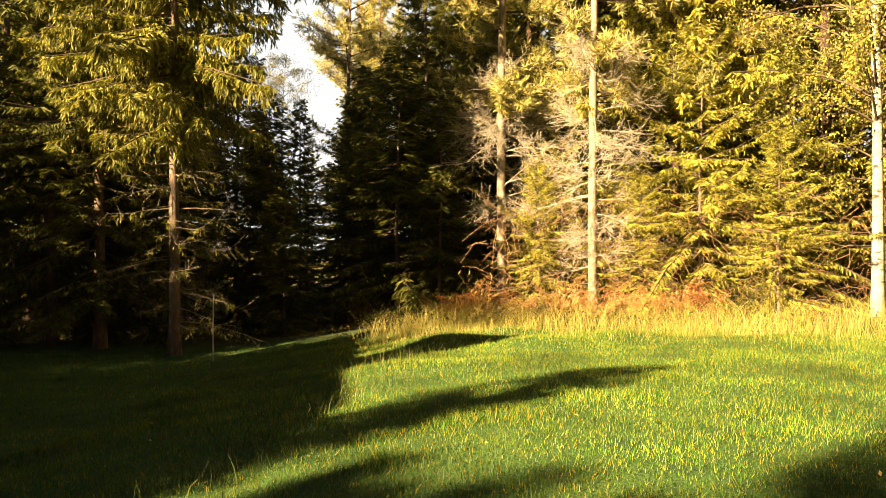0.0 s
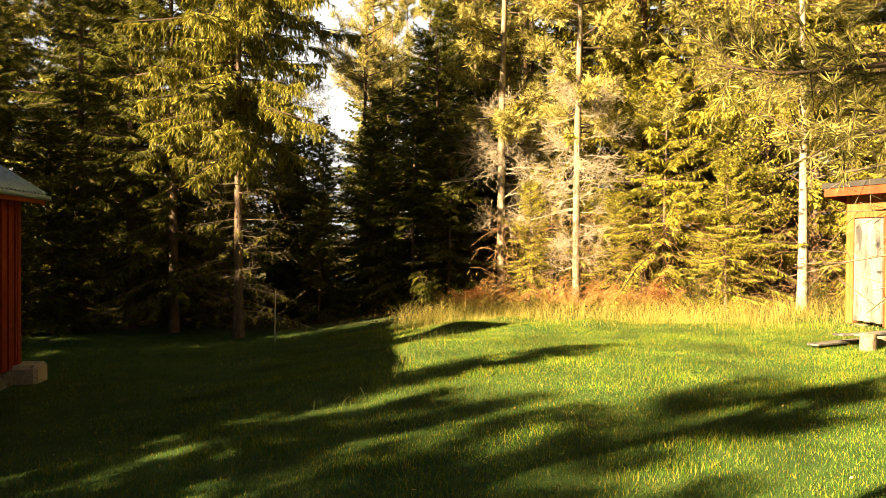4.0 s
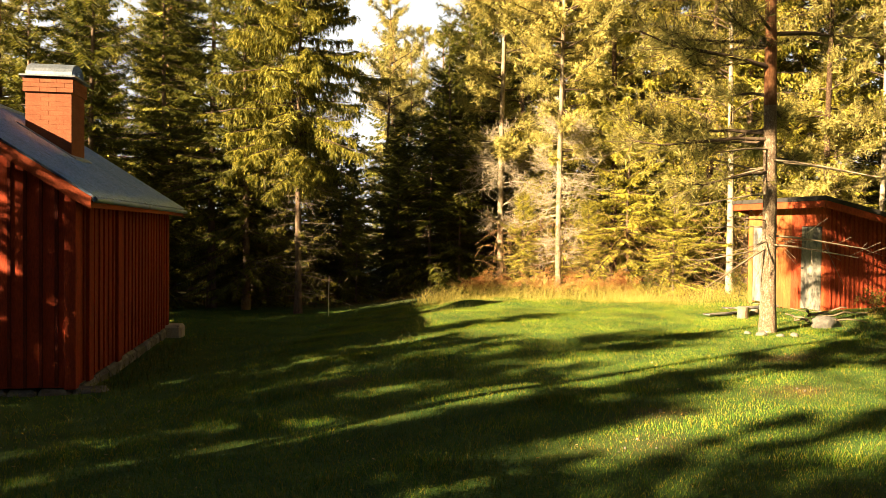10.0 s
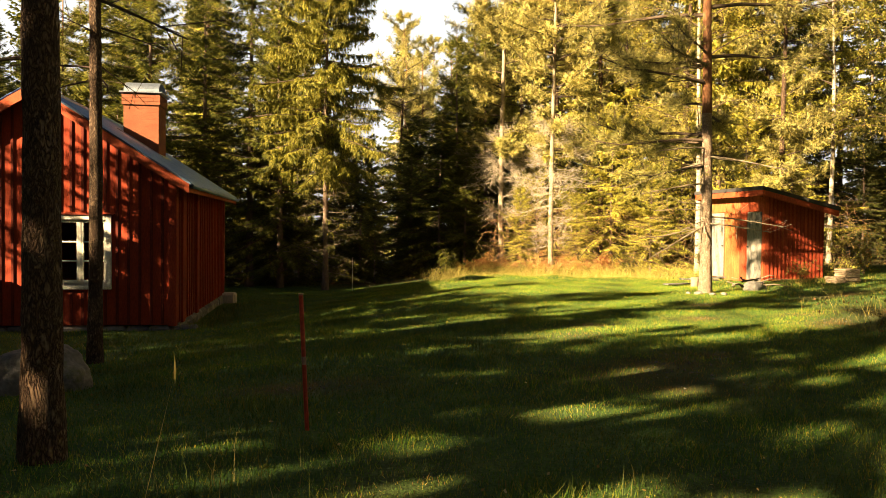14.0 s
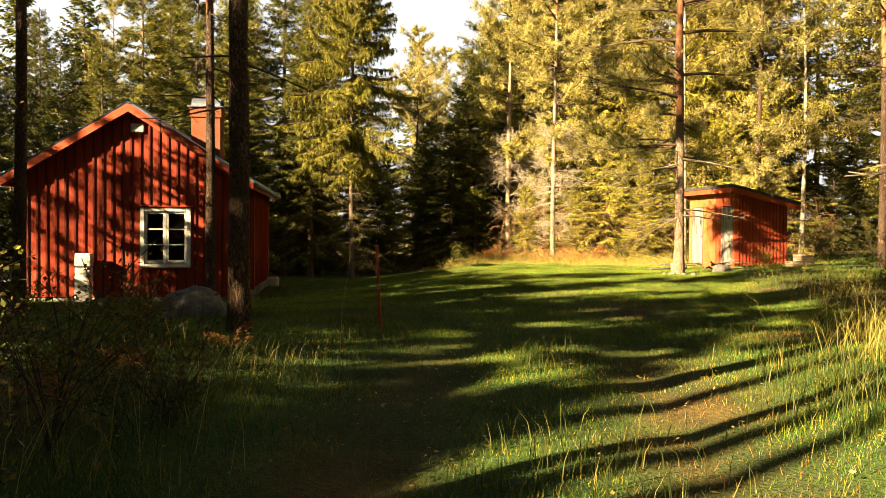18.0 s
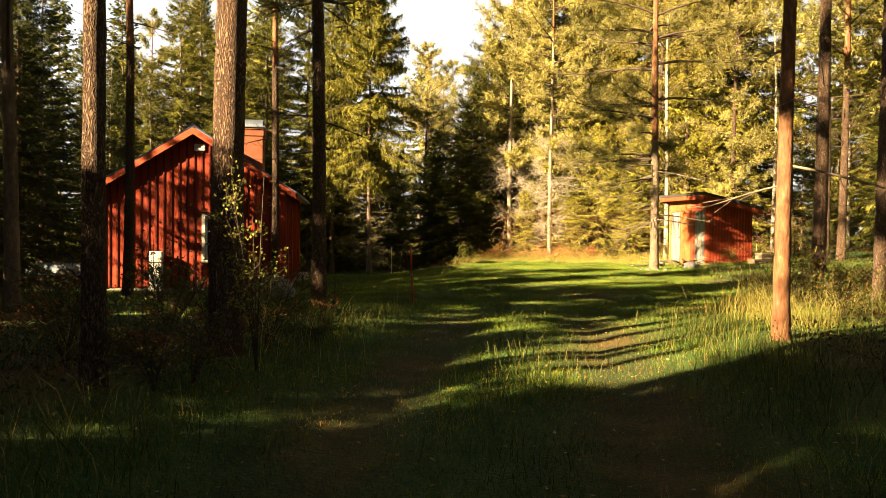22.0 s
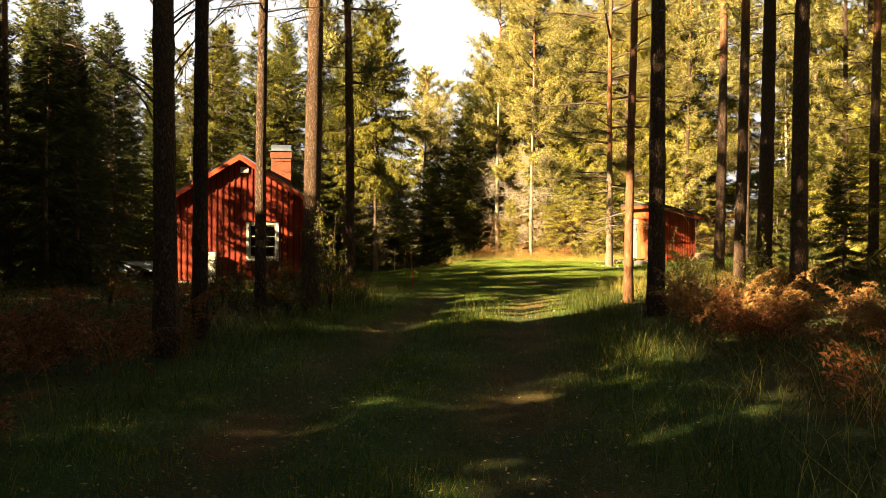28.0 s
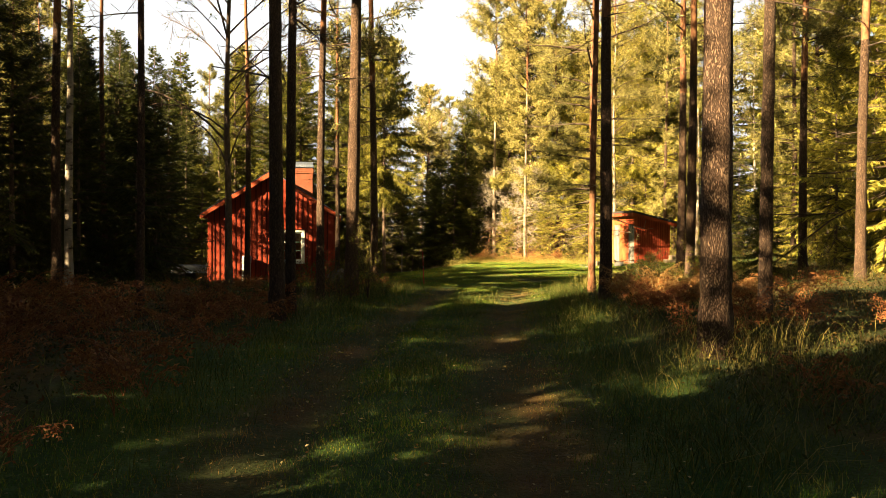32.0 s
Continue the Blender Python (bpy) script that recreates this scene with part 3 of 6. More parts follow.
    def stone_row(along, a, b, fixed, outward):
        p = a
        while p < b:
            w = rng.uniform(0.35, 0.75)
            h = rng.uniform(0.0, 0.05)
            c = p + w / 2
            at = (c, fixed) if along == "x" else (fixed, c)
            wx, wy = HOUSE.to_3x3() @ Vector((*at, 0)) @ Vector((1, 0, 0)), HOUSE.to_3x3() @ Vector((*at, 0)) @ Vector((0, 1, 0))
            z0 = gz(wx, wy) - 0.12
            z0 = min(z0, WALL_LO - 0.12)
            x0, x1, y0, y1 = (p, p + w - 0.02, fixed - 0.14, fixed + 0.14) if along == "x" else (fixed - 0.14, fixed + 0.14, p, p + w - 0.02)
            bm = box(x0, x1, y0, y1, z0, WALL_LO - 0.004 - h * 0.2, 0.05)
            for v in bm.verts:
                v.co += Vector((rng.uniform(-1, 1), rng.uniform(-1, 1), rng.uniform(-1, 0))) * 0.018
            part("foundation_stone", bm, STONE, house)
            p += w
    stone_row("x", L + 0.05, R, FRONT + 0.11, -1)
    stone_row("y", FRONT + 0.3, BACK, R - 0.10, 1)
    stone_row("y", FRONT + 0.3, BACK, L + 0.10, -1)
    part("corner_stone", box(R - 0.05, R + 0.32, BACK - 0.25, BACK + 0.25, -0.45, -0.12, 0.05), CONCRETE, house, "pale stone step block at the rear corner")
    # chimney: courses of single bricks round a mortar core, corbelled neck, tin cap
    cx, cy, hw, hd = -6.62, 6.86, 0.345, 0.36
    base = roof_z(cx + hw) - 0.15
    top = 4.24
    chim = part("chimney", box(cx - hw + 0.002, cx + hw - 0.002, cy - hd + 0.002, cy + hd - 0.002, base, top), MORTAR, house, "red brick chimney stack")
    bh, z, k = 0.073, base, 0
    while z + 0.065 < top:
        grow = 0.05 if z > top - 0.09 else 0.03 if z > top - 0.24 else 0.0
        for axis, half, depth in (("x", hw + grow, hd + grow), ("y", hd + grow, hw + grow)):
            n = 3
            w = 2 * half / n
            for sgn in (-1, 1):
                shift = 0.5 * w if k % 2 else 0.0
                edges = [-half] + [e for e in np.arange(-half + (shift or w), half - 0.02, w)] + [half]
                for e0, e1 in zip(edges[:-1], edges[1:]):
                    d0, d1 = sorted((sgn * depth, sgn * (depth - 0.02 - grow)))
                    b = (cx + e0 + 0.0025, cx + e1 - 0.0025, cy + d0, cy + d1) if axis == "x" else (cx + d0, cx + d1, cy + e0 + 0.0025, cy + e1 - 0.0025)
                    part("brick", box(*b, z + 0.002, z + 0.069), BRICK, chim)
        z += bh
        k += 1
    part("chimney_slab", box(cx - hw - 0.075, cx + hw + 0.075, cy - hd - 0.075, cy + hd + 0.075, top, top + 0.03, 0.006), TIN_CAP, chim, "grey tin collar")
    arc = [math.pi * q / 12 for q in range(13)]
    arch = [(cy + (hd + 0.0) * math.cos(q), top + 0.032 + 0.23 * math.sin(q)) for q in arc] + [(cy + (hd - 0.012) * math.cos(q), top + 0.032 + 0.218 * math.sin(q)) for q in reversed(arc)]
    part("chimney_hood", prism(arch, "x", cx - hw, cx + hw), TIN_CAP, chim, "arched galvanised chimney hood, open at both ends")
    flash = prism([(cx - hw - 0.1, roof_z(cx - hw - 0.1) + 0.01), (cx + hw + 0.1, roof_z(cx + hw + 0.1) + 0.01), (cx + hw + 0.1, roof_z(cx + hw + 0.1) + 0.035), (cx - hw - 0.1, roof_z(cx - hw - 0.1) + 0.035)], "y", cy - hd - 0.09, cy + hd + 0.09)
    part("flashing", flash, TIN_CAP, chim)
    # window: casing, two casements of three panes each
    win = part("window", box(W0, W1, FRONT + 0.05, FRONT + 0.075, Z0 - 0.0, Z0 + 0.03), WHITE_PAINT, house, "white casement window with six panes")
    c0, c1, cz0, cz1 = -7.475, -6.455, 0.456, 1.706
    for b in ((c0, W0 + 0.01, cz0, cz1), (W1 - 0.01, c1, cz0, cz1), (W0 + 0.012, W1 - 0.012, Z1 - 0.01, cz1 - 0.003), (W0 + 0.012, W1 - 0.012, cz0 + 0.01, Z0 + 0.01)):
        part("casing", box(b[0], b[1], FRONT - 0.05, FRONT - 0.002, b[2], b[3], 0.004), WHITE_PAINT, win)
    part("drip_board", box(c0 - 0.05, c1 + 0.05, FRONT - 0.08, FRONT - 0.002, cz1 + 0.002, cz1 + 0.025, 0.004), RED_DARK, win, "narrow dark drip board")
    part("sill", box(c0 - 0.01, c1 + 0.01, FRONT - 0.085, FRONT - 0.052, cz0 + 0.0, cz0 + 0.05, 0.006), WHITE_PAINT, win)
    mid = (W0 + W1) / 2
    for a0, a1 in ((W0 + 0.012, mid - 0.012), (mid + 0.012, W1 - 0.012)):
        f = 0.045
        for b in ((a0, a0 + f, Z0 + 0.03, Z1 - 0.012), (a1 - f, a1, Z0 + 0.03, Z1 - 0.012), (a0 + f, a1 - f, Z0 + 0.03, Z0 + 0.09), (a0 + f, a1 - f, Z1 - 0.06, Z1 - 0.012)):
            part("casement_frame", box(b[0], b[1], FRONT + 0.0, FRONT + 0.04, b[2], b[3], 0.004), WHITE_PAINT, win)
        lo, hi = Z0 + 0.09, Z1 - 0.06
        for q in range(3):
            z0, z1 = lo + (hi - lo) * q / 3, lo + (hi - lo) * (q + 1) / 3
            if q:
                part("glazing_bar", box(a0 + f, a1 - f, FRONT + 0.005, FRONT + 0.035, z0 - 0.012, z0 + 0.012), WHITE_PAINT, win)
            p = part("pane", box(a0 + f - 0.003, a1 - f + 0.003, FRONT + 0.018, FRONT + 0.022, z0 + (0.012 if q else 0), z1 - (0.012 if q < 2 else 0)), GLASS, win)
            p.visible_shadow = False
    part("mullion", box(mid - 0.011, mid + 0.011, FRONT - 0.006, FRONT + 0.05, Z0 + 0.03, Z1 - 0.012), WHITE_PAINT, win)


# ---- tool shed ----
SHED = Matrix.Rotation(radians(16.0), 4, "Z")


def build_shed():
    shed = thing("shed", "small faded red and ochre lean-to shed with two grey doors", "shed", SHED)
    U0, U1, V0, V1 = 8.05, 9.62, 7.50, 10.26
    RU0, RU1, RV0, RV1 = 7.79, 9.82, 7.17, 10.50
    zt = lambda u: 2.62 - (u - RU0) * 0.235
    lo = 0.28
    doors = ((7.62, 8.28), (9.40, 10.08))
    dz0, dz1 = 0.32, 2.06
    # door wall in pieces between the openings, boards proud of it
    bm = bmesh.new()
    cuts = [V0, doors[0][0], doors[0][1], doors[1][0], doors[1][1], V1]
    for i in range(0, 6, 2):
        box(U0, U0 + 0.08, cuts[i], cuts[i + 1], lo, zt(U0) - 0.1, bm=bm)
    for a, b in doors:
        box(U0, U0 + 0.08, a, b, dz1, zt(U0) - 0.1, bm=bm)
    wall = part("front_wall", bm, SHED_RED, shed, "worn ochre and red board front")
    v, k = V0, 0
    rng = random.Random(3)
    while v < V1 - 0.02:
        w = 0.092
        a, b = v + 0.004, min(v + w - 0.004, V1)
        z0 = lo - rng.uniform(0, 0.03)
        for d0, d1 in doors:
            if a < d1 and b > d0:
                z0 = dz1 + 0.005
        mat = SHED_YELLOW if v > 8.55 else SHED_RED
        if zt(U0) - 0.11 > z0:
            part("board", box(U0 - 0.018, U0 - 0.001, a, b, z0, zt(U0) - 0.11, 0.003), mat, wall)
        v += w
        k += 1
    side = part("side_wall", prism([(U0 + 0.08, lo), (U1, lo), (U1, zt(U1) - 0.1), (U0 + 0.08, zt(U0 + 0.08) - 0.1)], "y", V0, V0 + 0.08), SHED_RED, shed)
    u = U0
    while u < U1 - 0.03:
        part("board", box(u + 0.003, min(u + 0.105, U1) - 0.003, V0 - 0.018, V0 - 0.001, lo - rng.uniform(0, 0.03), zt(u + 0.1) - 0.11, 0.003), SHED_RED, side)
        part("batten", box(u + 0.09, u + 0.125, V0 - 0.036, V0 - 0.019, lo, zt(u + 0.12) - 0.12, 0.003), RED, side)
        u += 0.105
    part("back_wall", box(U1 - 0.08, U1, V0 + 0.08, V1, lo, zt(U1) - 0.1), SHED_RED, shed)
    part("end_wall", prism([(U0 + 0.08, lo), (U1 - 0.08, lo), (U1 - 0.08, zt(U1) - 0.1), (U0 + 0.08, zt(U0 + 0.08) - 0.1)], "y", V1 - 0.08, V1), SHED_RED, shed)
    for i, (a, b) in enumerate(doors):
        d = part("door", box(U0 + 0.01, U0 + 0.03, a + 0.012, b - 0.012, dz0, dz1 - 0.01), GREY_WOOD, shed, "weathered grey plank door with peeling paint")
        n = 5
        for q in range(n):
            w = (b - a - 0.03) / n
            part("plank", box(U0 - 0.014, U0 + 0.008, a + 0.015 + q * w, a + 0.012 + (q + 1) * w, dz0 + 0.01 * (q % 2), dz1 - 0.015, 0.003), PEELED, d)
        part("latch", box(U0 - 0.032, U0 - 0.015, (a if i else b - 0.12) + 0.02, (a if i else b - 0.12) + 0.1, 1.15, 1.19, 0.003), TIN_DARK, d, "small iron latch")
    roof = part("roof", prism([(RU0 - 0.04, zt(RU0) - 0.045), (RU1 + 0.03, zt(RU1) - 0.045), (RU1 + 0.03, zt(RU1) + 0.045), (RU0 - 0.04, zt(RU0) + 0.045)], "y", RV0 - 0.04, RV1 + 0.04), TIN_DARK, shed, "black felt lean-to roof")
    for y0, y1 in ((RV0 - 0.022, RV0 - 0.002), (RV1 + 0.002, RV1 + 0.022)):
        part("fascia", prism([(RU0, zt(RU0) - 0.19), (RU1, zt(RU1) - 0.19), (RU1, zt(RU1) - 0.05), (RU0, zt(RU0) - 0.05)], "y", y0, y1), SHED_RED, roof)
    part("fascia", box(RU0 - 0.024, RU0 - 0.002, RV0, RV1, zt(RU0) - 0.19, zt(RU0) - 0.05, 0.004), SHED_RED, roof)
    for q in range(4):
        v = V0 + 0.1 + q * (V1 - V0 - 0.2) / 3
        part("rafter", prism([(RU0 + 0.01, zt(RU0) - 0.14), (U0 - 0.02, zt(U0) - 0.14), (U0 - 0.02, zt(U0) - 0.062), (RU0 + 0.01, zt(RU0) - 0.062)], "y", v - 0.03, v + 0.03), RED_DARK, roof)
    for a, b in ((U0, V0 + 0.1), (U1 - 0.2, V0 + 0.1), (U0, V1 - 0.3), (U1 - 0.2, V1 - 0.3)):
        part("footing_stone", box(a, a + 0.2, b - 0.1, b + 0.18, -0.1, lo - 0.02, 0.04), STONE, shed)


def build_backdrop():
    a = np.radians(np.linspace(20, 175, 60))
    rad = 700.0
    zs = np.array([-5, 60, 140, 240, 330])
    V = np.stack([np.stack([rad * np.cos(a), rad * np.sin(a), np.full(60, z)], -1) for z in zs]).reshape(-1, 3)
    i, j = np.meshgrid(np.arange(4), np.arange(59), indexing="ij")
    F = np.stack([i * 60 + j, i * 60 + j + 1, (i + 1) * 60 + j + 1, (i + 1) * 60 + j], -1).reshape(-1, 4)
    tagged(new("backdrop", smooth(quick_mesh("backdrop", V, F, HAZE))), "pale bright evening sky beyond the woods", "sky", kind="structure")


build_ground()
build_backdrop()
build_house()
build_shed()


# ---- trees ----
def rngs(seed):
    return np.random.default_rng(seed)


def trunk_line(r, H, lean, n=14, wob=0.06):
    z = np.linspace(0, 1, n) ** 1.1 * H
    a, b = r.uniform(0, 6.28, 2)
    x = lean[0] * z + wob * np.sin(z / H * 5 + a) * (z / H)
    y = lean[1] * z + wob * np.sin(z / H * 4 + b) * (z / H)
    P = np.stack([x, y, z], -1)
    P[0, 2] = -0.25
    return P


def trunk_mesh(r, name, P, r0, mat, sides=10, tip=0.12, flare=0.45):
    z = np.clip(P[:, 2], 0, None)
    H = z[-1]
    R = r0 * (1 - (1 - tip) * (z / H) ** 0.9) * (1 + flare * np.exp(-z / 0.25))
    # finer rings near the foot so that bark swellings show
    V, F = tube(P, R, sides)
    ang = np.arctan2(V[:, 1] - np.repeat(P[:, 1], sides), V[:, 0] - np.repeat(P[:, 0], sides))
    k = 1 + 0.06 * np.sin(ang * 3 + V[:, 2] * 2) + r.normal(0, 0.025, len(V))
    C = np.repeat(P, sides, 0)
    V = C + (V - C) * k[:, None]
    return smooth(quick_mesh(name, V, F, mat))


def along(P, z):
    """Place on the trunk line at height z."""
    return np.stack([np.interp(z, P[:, 2], P[:, i]) for i in range(2)] + [z], -1)


def branch_lines(r, B, az, L, rise, sag, tipup, k=5):
    """Curved branches: B (n,3) starts, az (n,), L (n,), rise start slope, sag downwards, tips turned up."""
    t = np.linspace(0, 1, k)[None, :]
    out = L[:, None] * t
    dz = rise[:, None] * out - sag[:, None] * L[:, None] * t ** 2 + tipup[:, None] * L[:, None] * t ** 4
    bend = r.normal(0, 0.10, len(L))[:, None] * L[:, None] * t ** 2
    c, s = np.cos(az)[:, None], np.sin(az)[:, None]
    P = np.stack([B[:, 0:1] + out * c - bend * s, B[:, 1:2] + out * s + bend * c, B[:, 2:3] + dz], -1)
    return P


def sample_lines(P, which, t):
    """Places and directions at t (0..1) on the chosen lines."""
    k = P.shape[1]
    f = np.clip(t * (k - 1), 0, k - 1.001)
    i = f.astype(int)
    w = (f - i)[:, None]
    A, B = P[which, i], P[which, i + 1]
    D = B - A
    return A * (1 - w) + B * w, D / (np.linalg.norm(D, axis=1, keepdims=True) + 1e-9)


def needles_on(r, P, L, per_m, tw_len, tw_w, hang, start=0.12):
    """Spruce twigs: pairs along each branch, sloping forward and hanging."""
    n = np.maximum((L * per_m).astype(int), 3)
    which = np.repeat(np.arange(len(L)), n)
    t = start + (1 - start) * r.random(len(which)) ** 0.85
    Q, D = sample_lines(P, which, t)
    side = np.cross(D, np.array([0, 0, 1.0]))
    side /= np.linalg.norm(side, axis=1, keepdims=True) + 1e-9
    sg = r.choice([-1, 1], len(which))[:, None]
    fwd = r.uniform(0.35, 0.9, len(which))[:, None]
    dn = (hang * r.uniform(0.2, 1.3, len(which)))[:, None]
    T = side * sg + D * fwd - np.array([0, 0, 1.0]) * dn
    ln = tw_len * (1.15 - 0.65 * t) * r.uniform(0.6, 1.3, len(which))
    N = np.array([0, 0, 0.7]) + r.normal(0, 1.0, (len(which), 3))
    return kites(Q, T, N, ln, tw_w * r.uniform(0.7, 1.3, len(which)), 0.45)


def curtains_on(r, P, L, twigs_m, per, tw_len, k_len, k_w, start=0.1):
    """Spruce twigs that hang in curtains from each branch, with short needle sprays along them."""
    n = np.maximum((L * twigs_m).astype(int), 3)
    which = np.repeat(np.arange(len(L)), n)
    t = start + (1 - start) * r.random(len(which)) ** 0.8
    Q, D = sample_lines(P, which, t)
    side = np.cross(D, np.array([0, 0, 1.0]))
    side /= np.linalg.norm(side, axis=1, keepdims=True) + 1e-9
    T = side * r.choice([-1, 1], len(which))[:, None] * r.uniform(0.2, 1.0, len(which))[:, None] + D * r.uniform(0.2, 0.8, len(which))[:, None]
    ln = (tw_len * (1.2 - 0.7 * t) * r.uniform(0.5, 1.4, len(which)))[:, None]
    drop = r.uniform(0.3, 1.2, len(which))[:, None]
    S = np.stack([Q, Q + T * ln * 0.5 - [0, 0, 0.25] * ln * drop, Q + T * ln * 0.75 - [0, 0, 1.0] * ln * drop], 1)
    w = np.repeat(np.arange(len(which)), per)
    A, B = sample_lines(S, w, r.random(len(w)) ** 0.9)
    return kites(A, B + r.normal(0, 0.55, A.shape), r.normal(0, 1, A.shape), k_len * r.uniform(0.6, 1.3, len(w)), k_w * r.uniform(0.7, 1.3, len(w)))


def tassels_on(r, P, L, per_m, needles, length, k_len, k_w, stray=0.3, start=0.08):
    """Spruce twigs hanging like fringes under each branch, thick with short needles."""
    n = np.maximum((L * per_m).astype(int), 4)
    which = np.repeat(np.arange(len(L)), n)
    t = start + (1 - start) * r.random(len(which)) ** 0.75
    Q, D = sample_lines(P, which, t)
    side = np.cross(D, np.array([0, 0, 1.0]))
    side /= np.linalg.norm(side, axis=1, keepdims=True) + 1e-9
    ln = (length * (1.25 - 0.75 * t) * r.uniform(0.35, 1.3, len(which)))[:, None]
    T = side * r.normal(0, 0.42, len(which))[:, None] + D * r.uniform(0.0, 0.5, len(which))[:, None]
    down = np.array([0, 0, -1.0])
    S = np.stack([Q, Q + T * ln * 0.7 + down * ln * 0.25, Q + T * ln + down * ln * 0.95], 1)
    w = np.repeat(np.arange(len(which)), needles)
    A, B = sample_lines(S, w, 0.8 * r.random(len(w)))
    return kites(A, B + r.normal(0, stray, A.shape), r.normal(0, 1, A.shape), k_len * r.uniform(0.6, 1.35, len(w)), k_w * r.uniform(0.7, 1.3, len(w)))


def split_branches(tree, name, mat, lines, radii, sides, subs, label=""):
    """Each branch as its own part: the limb and the twigs that grow on it. subs: (owner index, lines, radius)."""
    for i in range(len(lines)):
        bits = [tubes_many(lines[i:i + 1], radii[i:i + 1], sides)]
        for owner, S, rad in subs:
            mine = S[owner == i]
            if len(mine):
                bits.append(tubes_many(mine, np.full(mine.shape[:2], rad), 3))
        part(name, quick_mesh(name, *join(*bits), mat), None, tree, label)


def make_spruce(seed, H, width, clear, r0, per_m=34, dead=0.0, step=0.27, tw=0.34, tww=0.034, lopside=0.0, needle=None, pale=False, split=False, hang=0.75, wood=True, taper=0.75, curtain=None, wild=0.0, tassel=None):
    """A spruce standing at the origin; clear: height below which only dead twigs stand."""
    r = rngs(seed)
    P = trunk_line(r, H, r.normal(0, 0.006, 2), 16)
    tree = thing("spruce", "", "")
    part("trunk", trunk_mesh(r, "trunk", P, r0, BARK_PALE if pale else BARK_SPRUCE), None, tree)
    zs = []
    z = clear
    while z < H - 0.15:
        m = r.integers(4, 7)
        zs += list(z + r.uniform(-0.12, 0.12, m))
        z += step * (1.15 - 0.5 * z / H)
    zs = np.clip(np.array(zs), 0.3, H - 0.05)
    n = len(zs)
    rel = np.clip((zs - clear) / (H - clear), 0, 1)
    az = r.uniform(0, 6.283, n)
    L = width * (1 - rel) ** taper * r.uniform(0.55, 1.12, n) * np.minimum(1, 0.75 + 1.5 * rel) + 0.18
    L *= (1 + lopside * np.cos(az - 2.2)) * np.exp(wild * r.normal(0, 0.35, n))
    rise = 0.55 * rel ** 1.5 - 0.06 + r.normal(0, 0.05 + 0.13 * wild, n)
    sag = 0.42 * (1 - rel) + 0.05
    P3 = branch_lines(r, along(P, zs), az, L, rise, sag, 0.16 + 0.1 * r.random(n))
    rad = (0.006 + 0.009 * L)[:, None] * np.linspace(1, 0.2, 5)[None]
    if wood:
        part("branchwork", quick_mesh("branchwork", *tubes_many(P3[:, ::2], rad[:, ::2], 3), TWIG_DARK), None, tree)
    sprays = [needles_on(r, P3, L, per_m, tw, tww, hang)]
    if curtain:
        sprays.append(curtains_on(r, P3, L, *curtain))
    if tassel:
        sprays.append(tassels_on(r, P3, L, *tassel))
    part("crown", quick_mesh("crown", *join(*sprays), needle or NEEDLE_SPRUCE), None, tree, "drooping green needle sprays")
    top = along(P, np.array([H - 0.05]))
    if dead:
        m = int(dead * clear)
        zd = r.uniform(0.35, clear + 0.6, m)
        Ld = width * r.uniform(0.25, 0.72, m)
        Pd = branch_lines(r, along(P, zd), r.uniform(0, 6.283, m), Ld, r.normal(-0.02, 0.08, m), np.full(m, 0.22), r.uniform(0, 0.2, m))
        w = np.repeat(np.arange(m), 8)
        Q, D = sample_lines(Pd, w, r.uniform(0.2, 1, len(w)))
        T = D * 0.7 + r.normal(0, 0.5, D.shape)
        T /= np.linalg.norm(T, axis=1, keepdims=True)
        ln = r.uniform(0.12, 0.4, len(w))[:, None]
        tw3 = np.stack([Q, Q + T * ln * 0.5 + [0, 0, -0.01], Q + T * ln], 1)
        rd = (0.003 + 0.0042 * Ld)[:, None] * np.linspace(1, 0.3, 5)[None]
        if split:
            part("lower_sprays", quick_mesh("lower_sprays", *tassels_on(r, Pd, Ld, 9, 5, 0.26, 0.085, 0.006, 0.35, 0.35), needle or NEEDLE_SPRUCE), None, tree, "thin brownish needle fringes on the lower branches")
            split_branches(tree, "dead_branch", TWIG_DEAD, Pd, rd, 4, [(w, tw3, 0.0035)], "bare grey lower branch")
        else:
            part("dead_branchwork", quick_mesh("dead_branchwork", *join(tubes_many(Pd, rd, 3), tubes_many(tw3[:, ::2], np.full((len(w), 2), 0.003), 3)), TWIG_DARK), None, tree, "bare dark lower twigs")
    return tree


def tufts(r, C, D, per, ln, w):
    """Pine needle tufts at C round the shoot direction D."""
    n = len(C)
    Q = np.repeat(C, per, 0)
    T = np.repeat(D, per, 0) * 0.55 + r.normal(0, 0.6, (n * per, 3))
    return kites(Q, T, r.normal(0, 1, (n * per, 3)), ln * r.uniform(0.6, 1.25, n * per), np.full(n * per, w), 0.55)


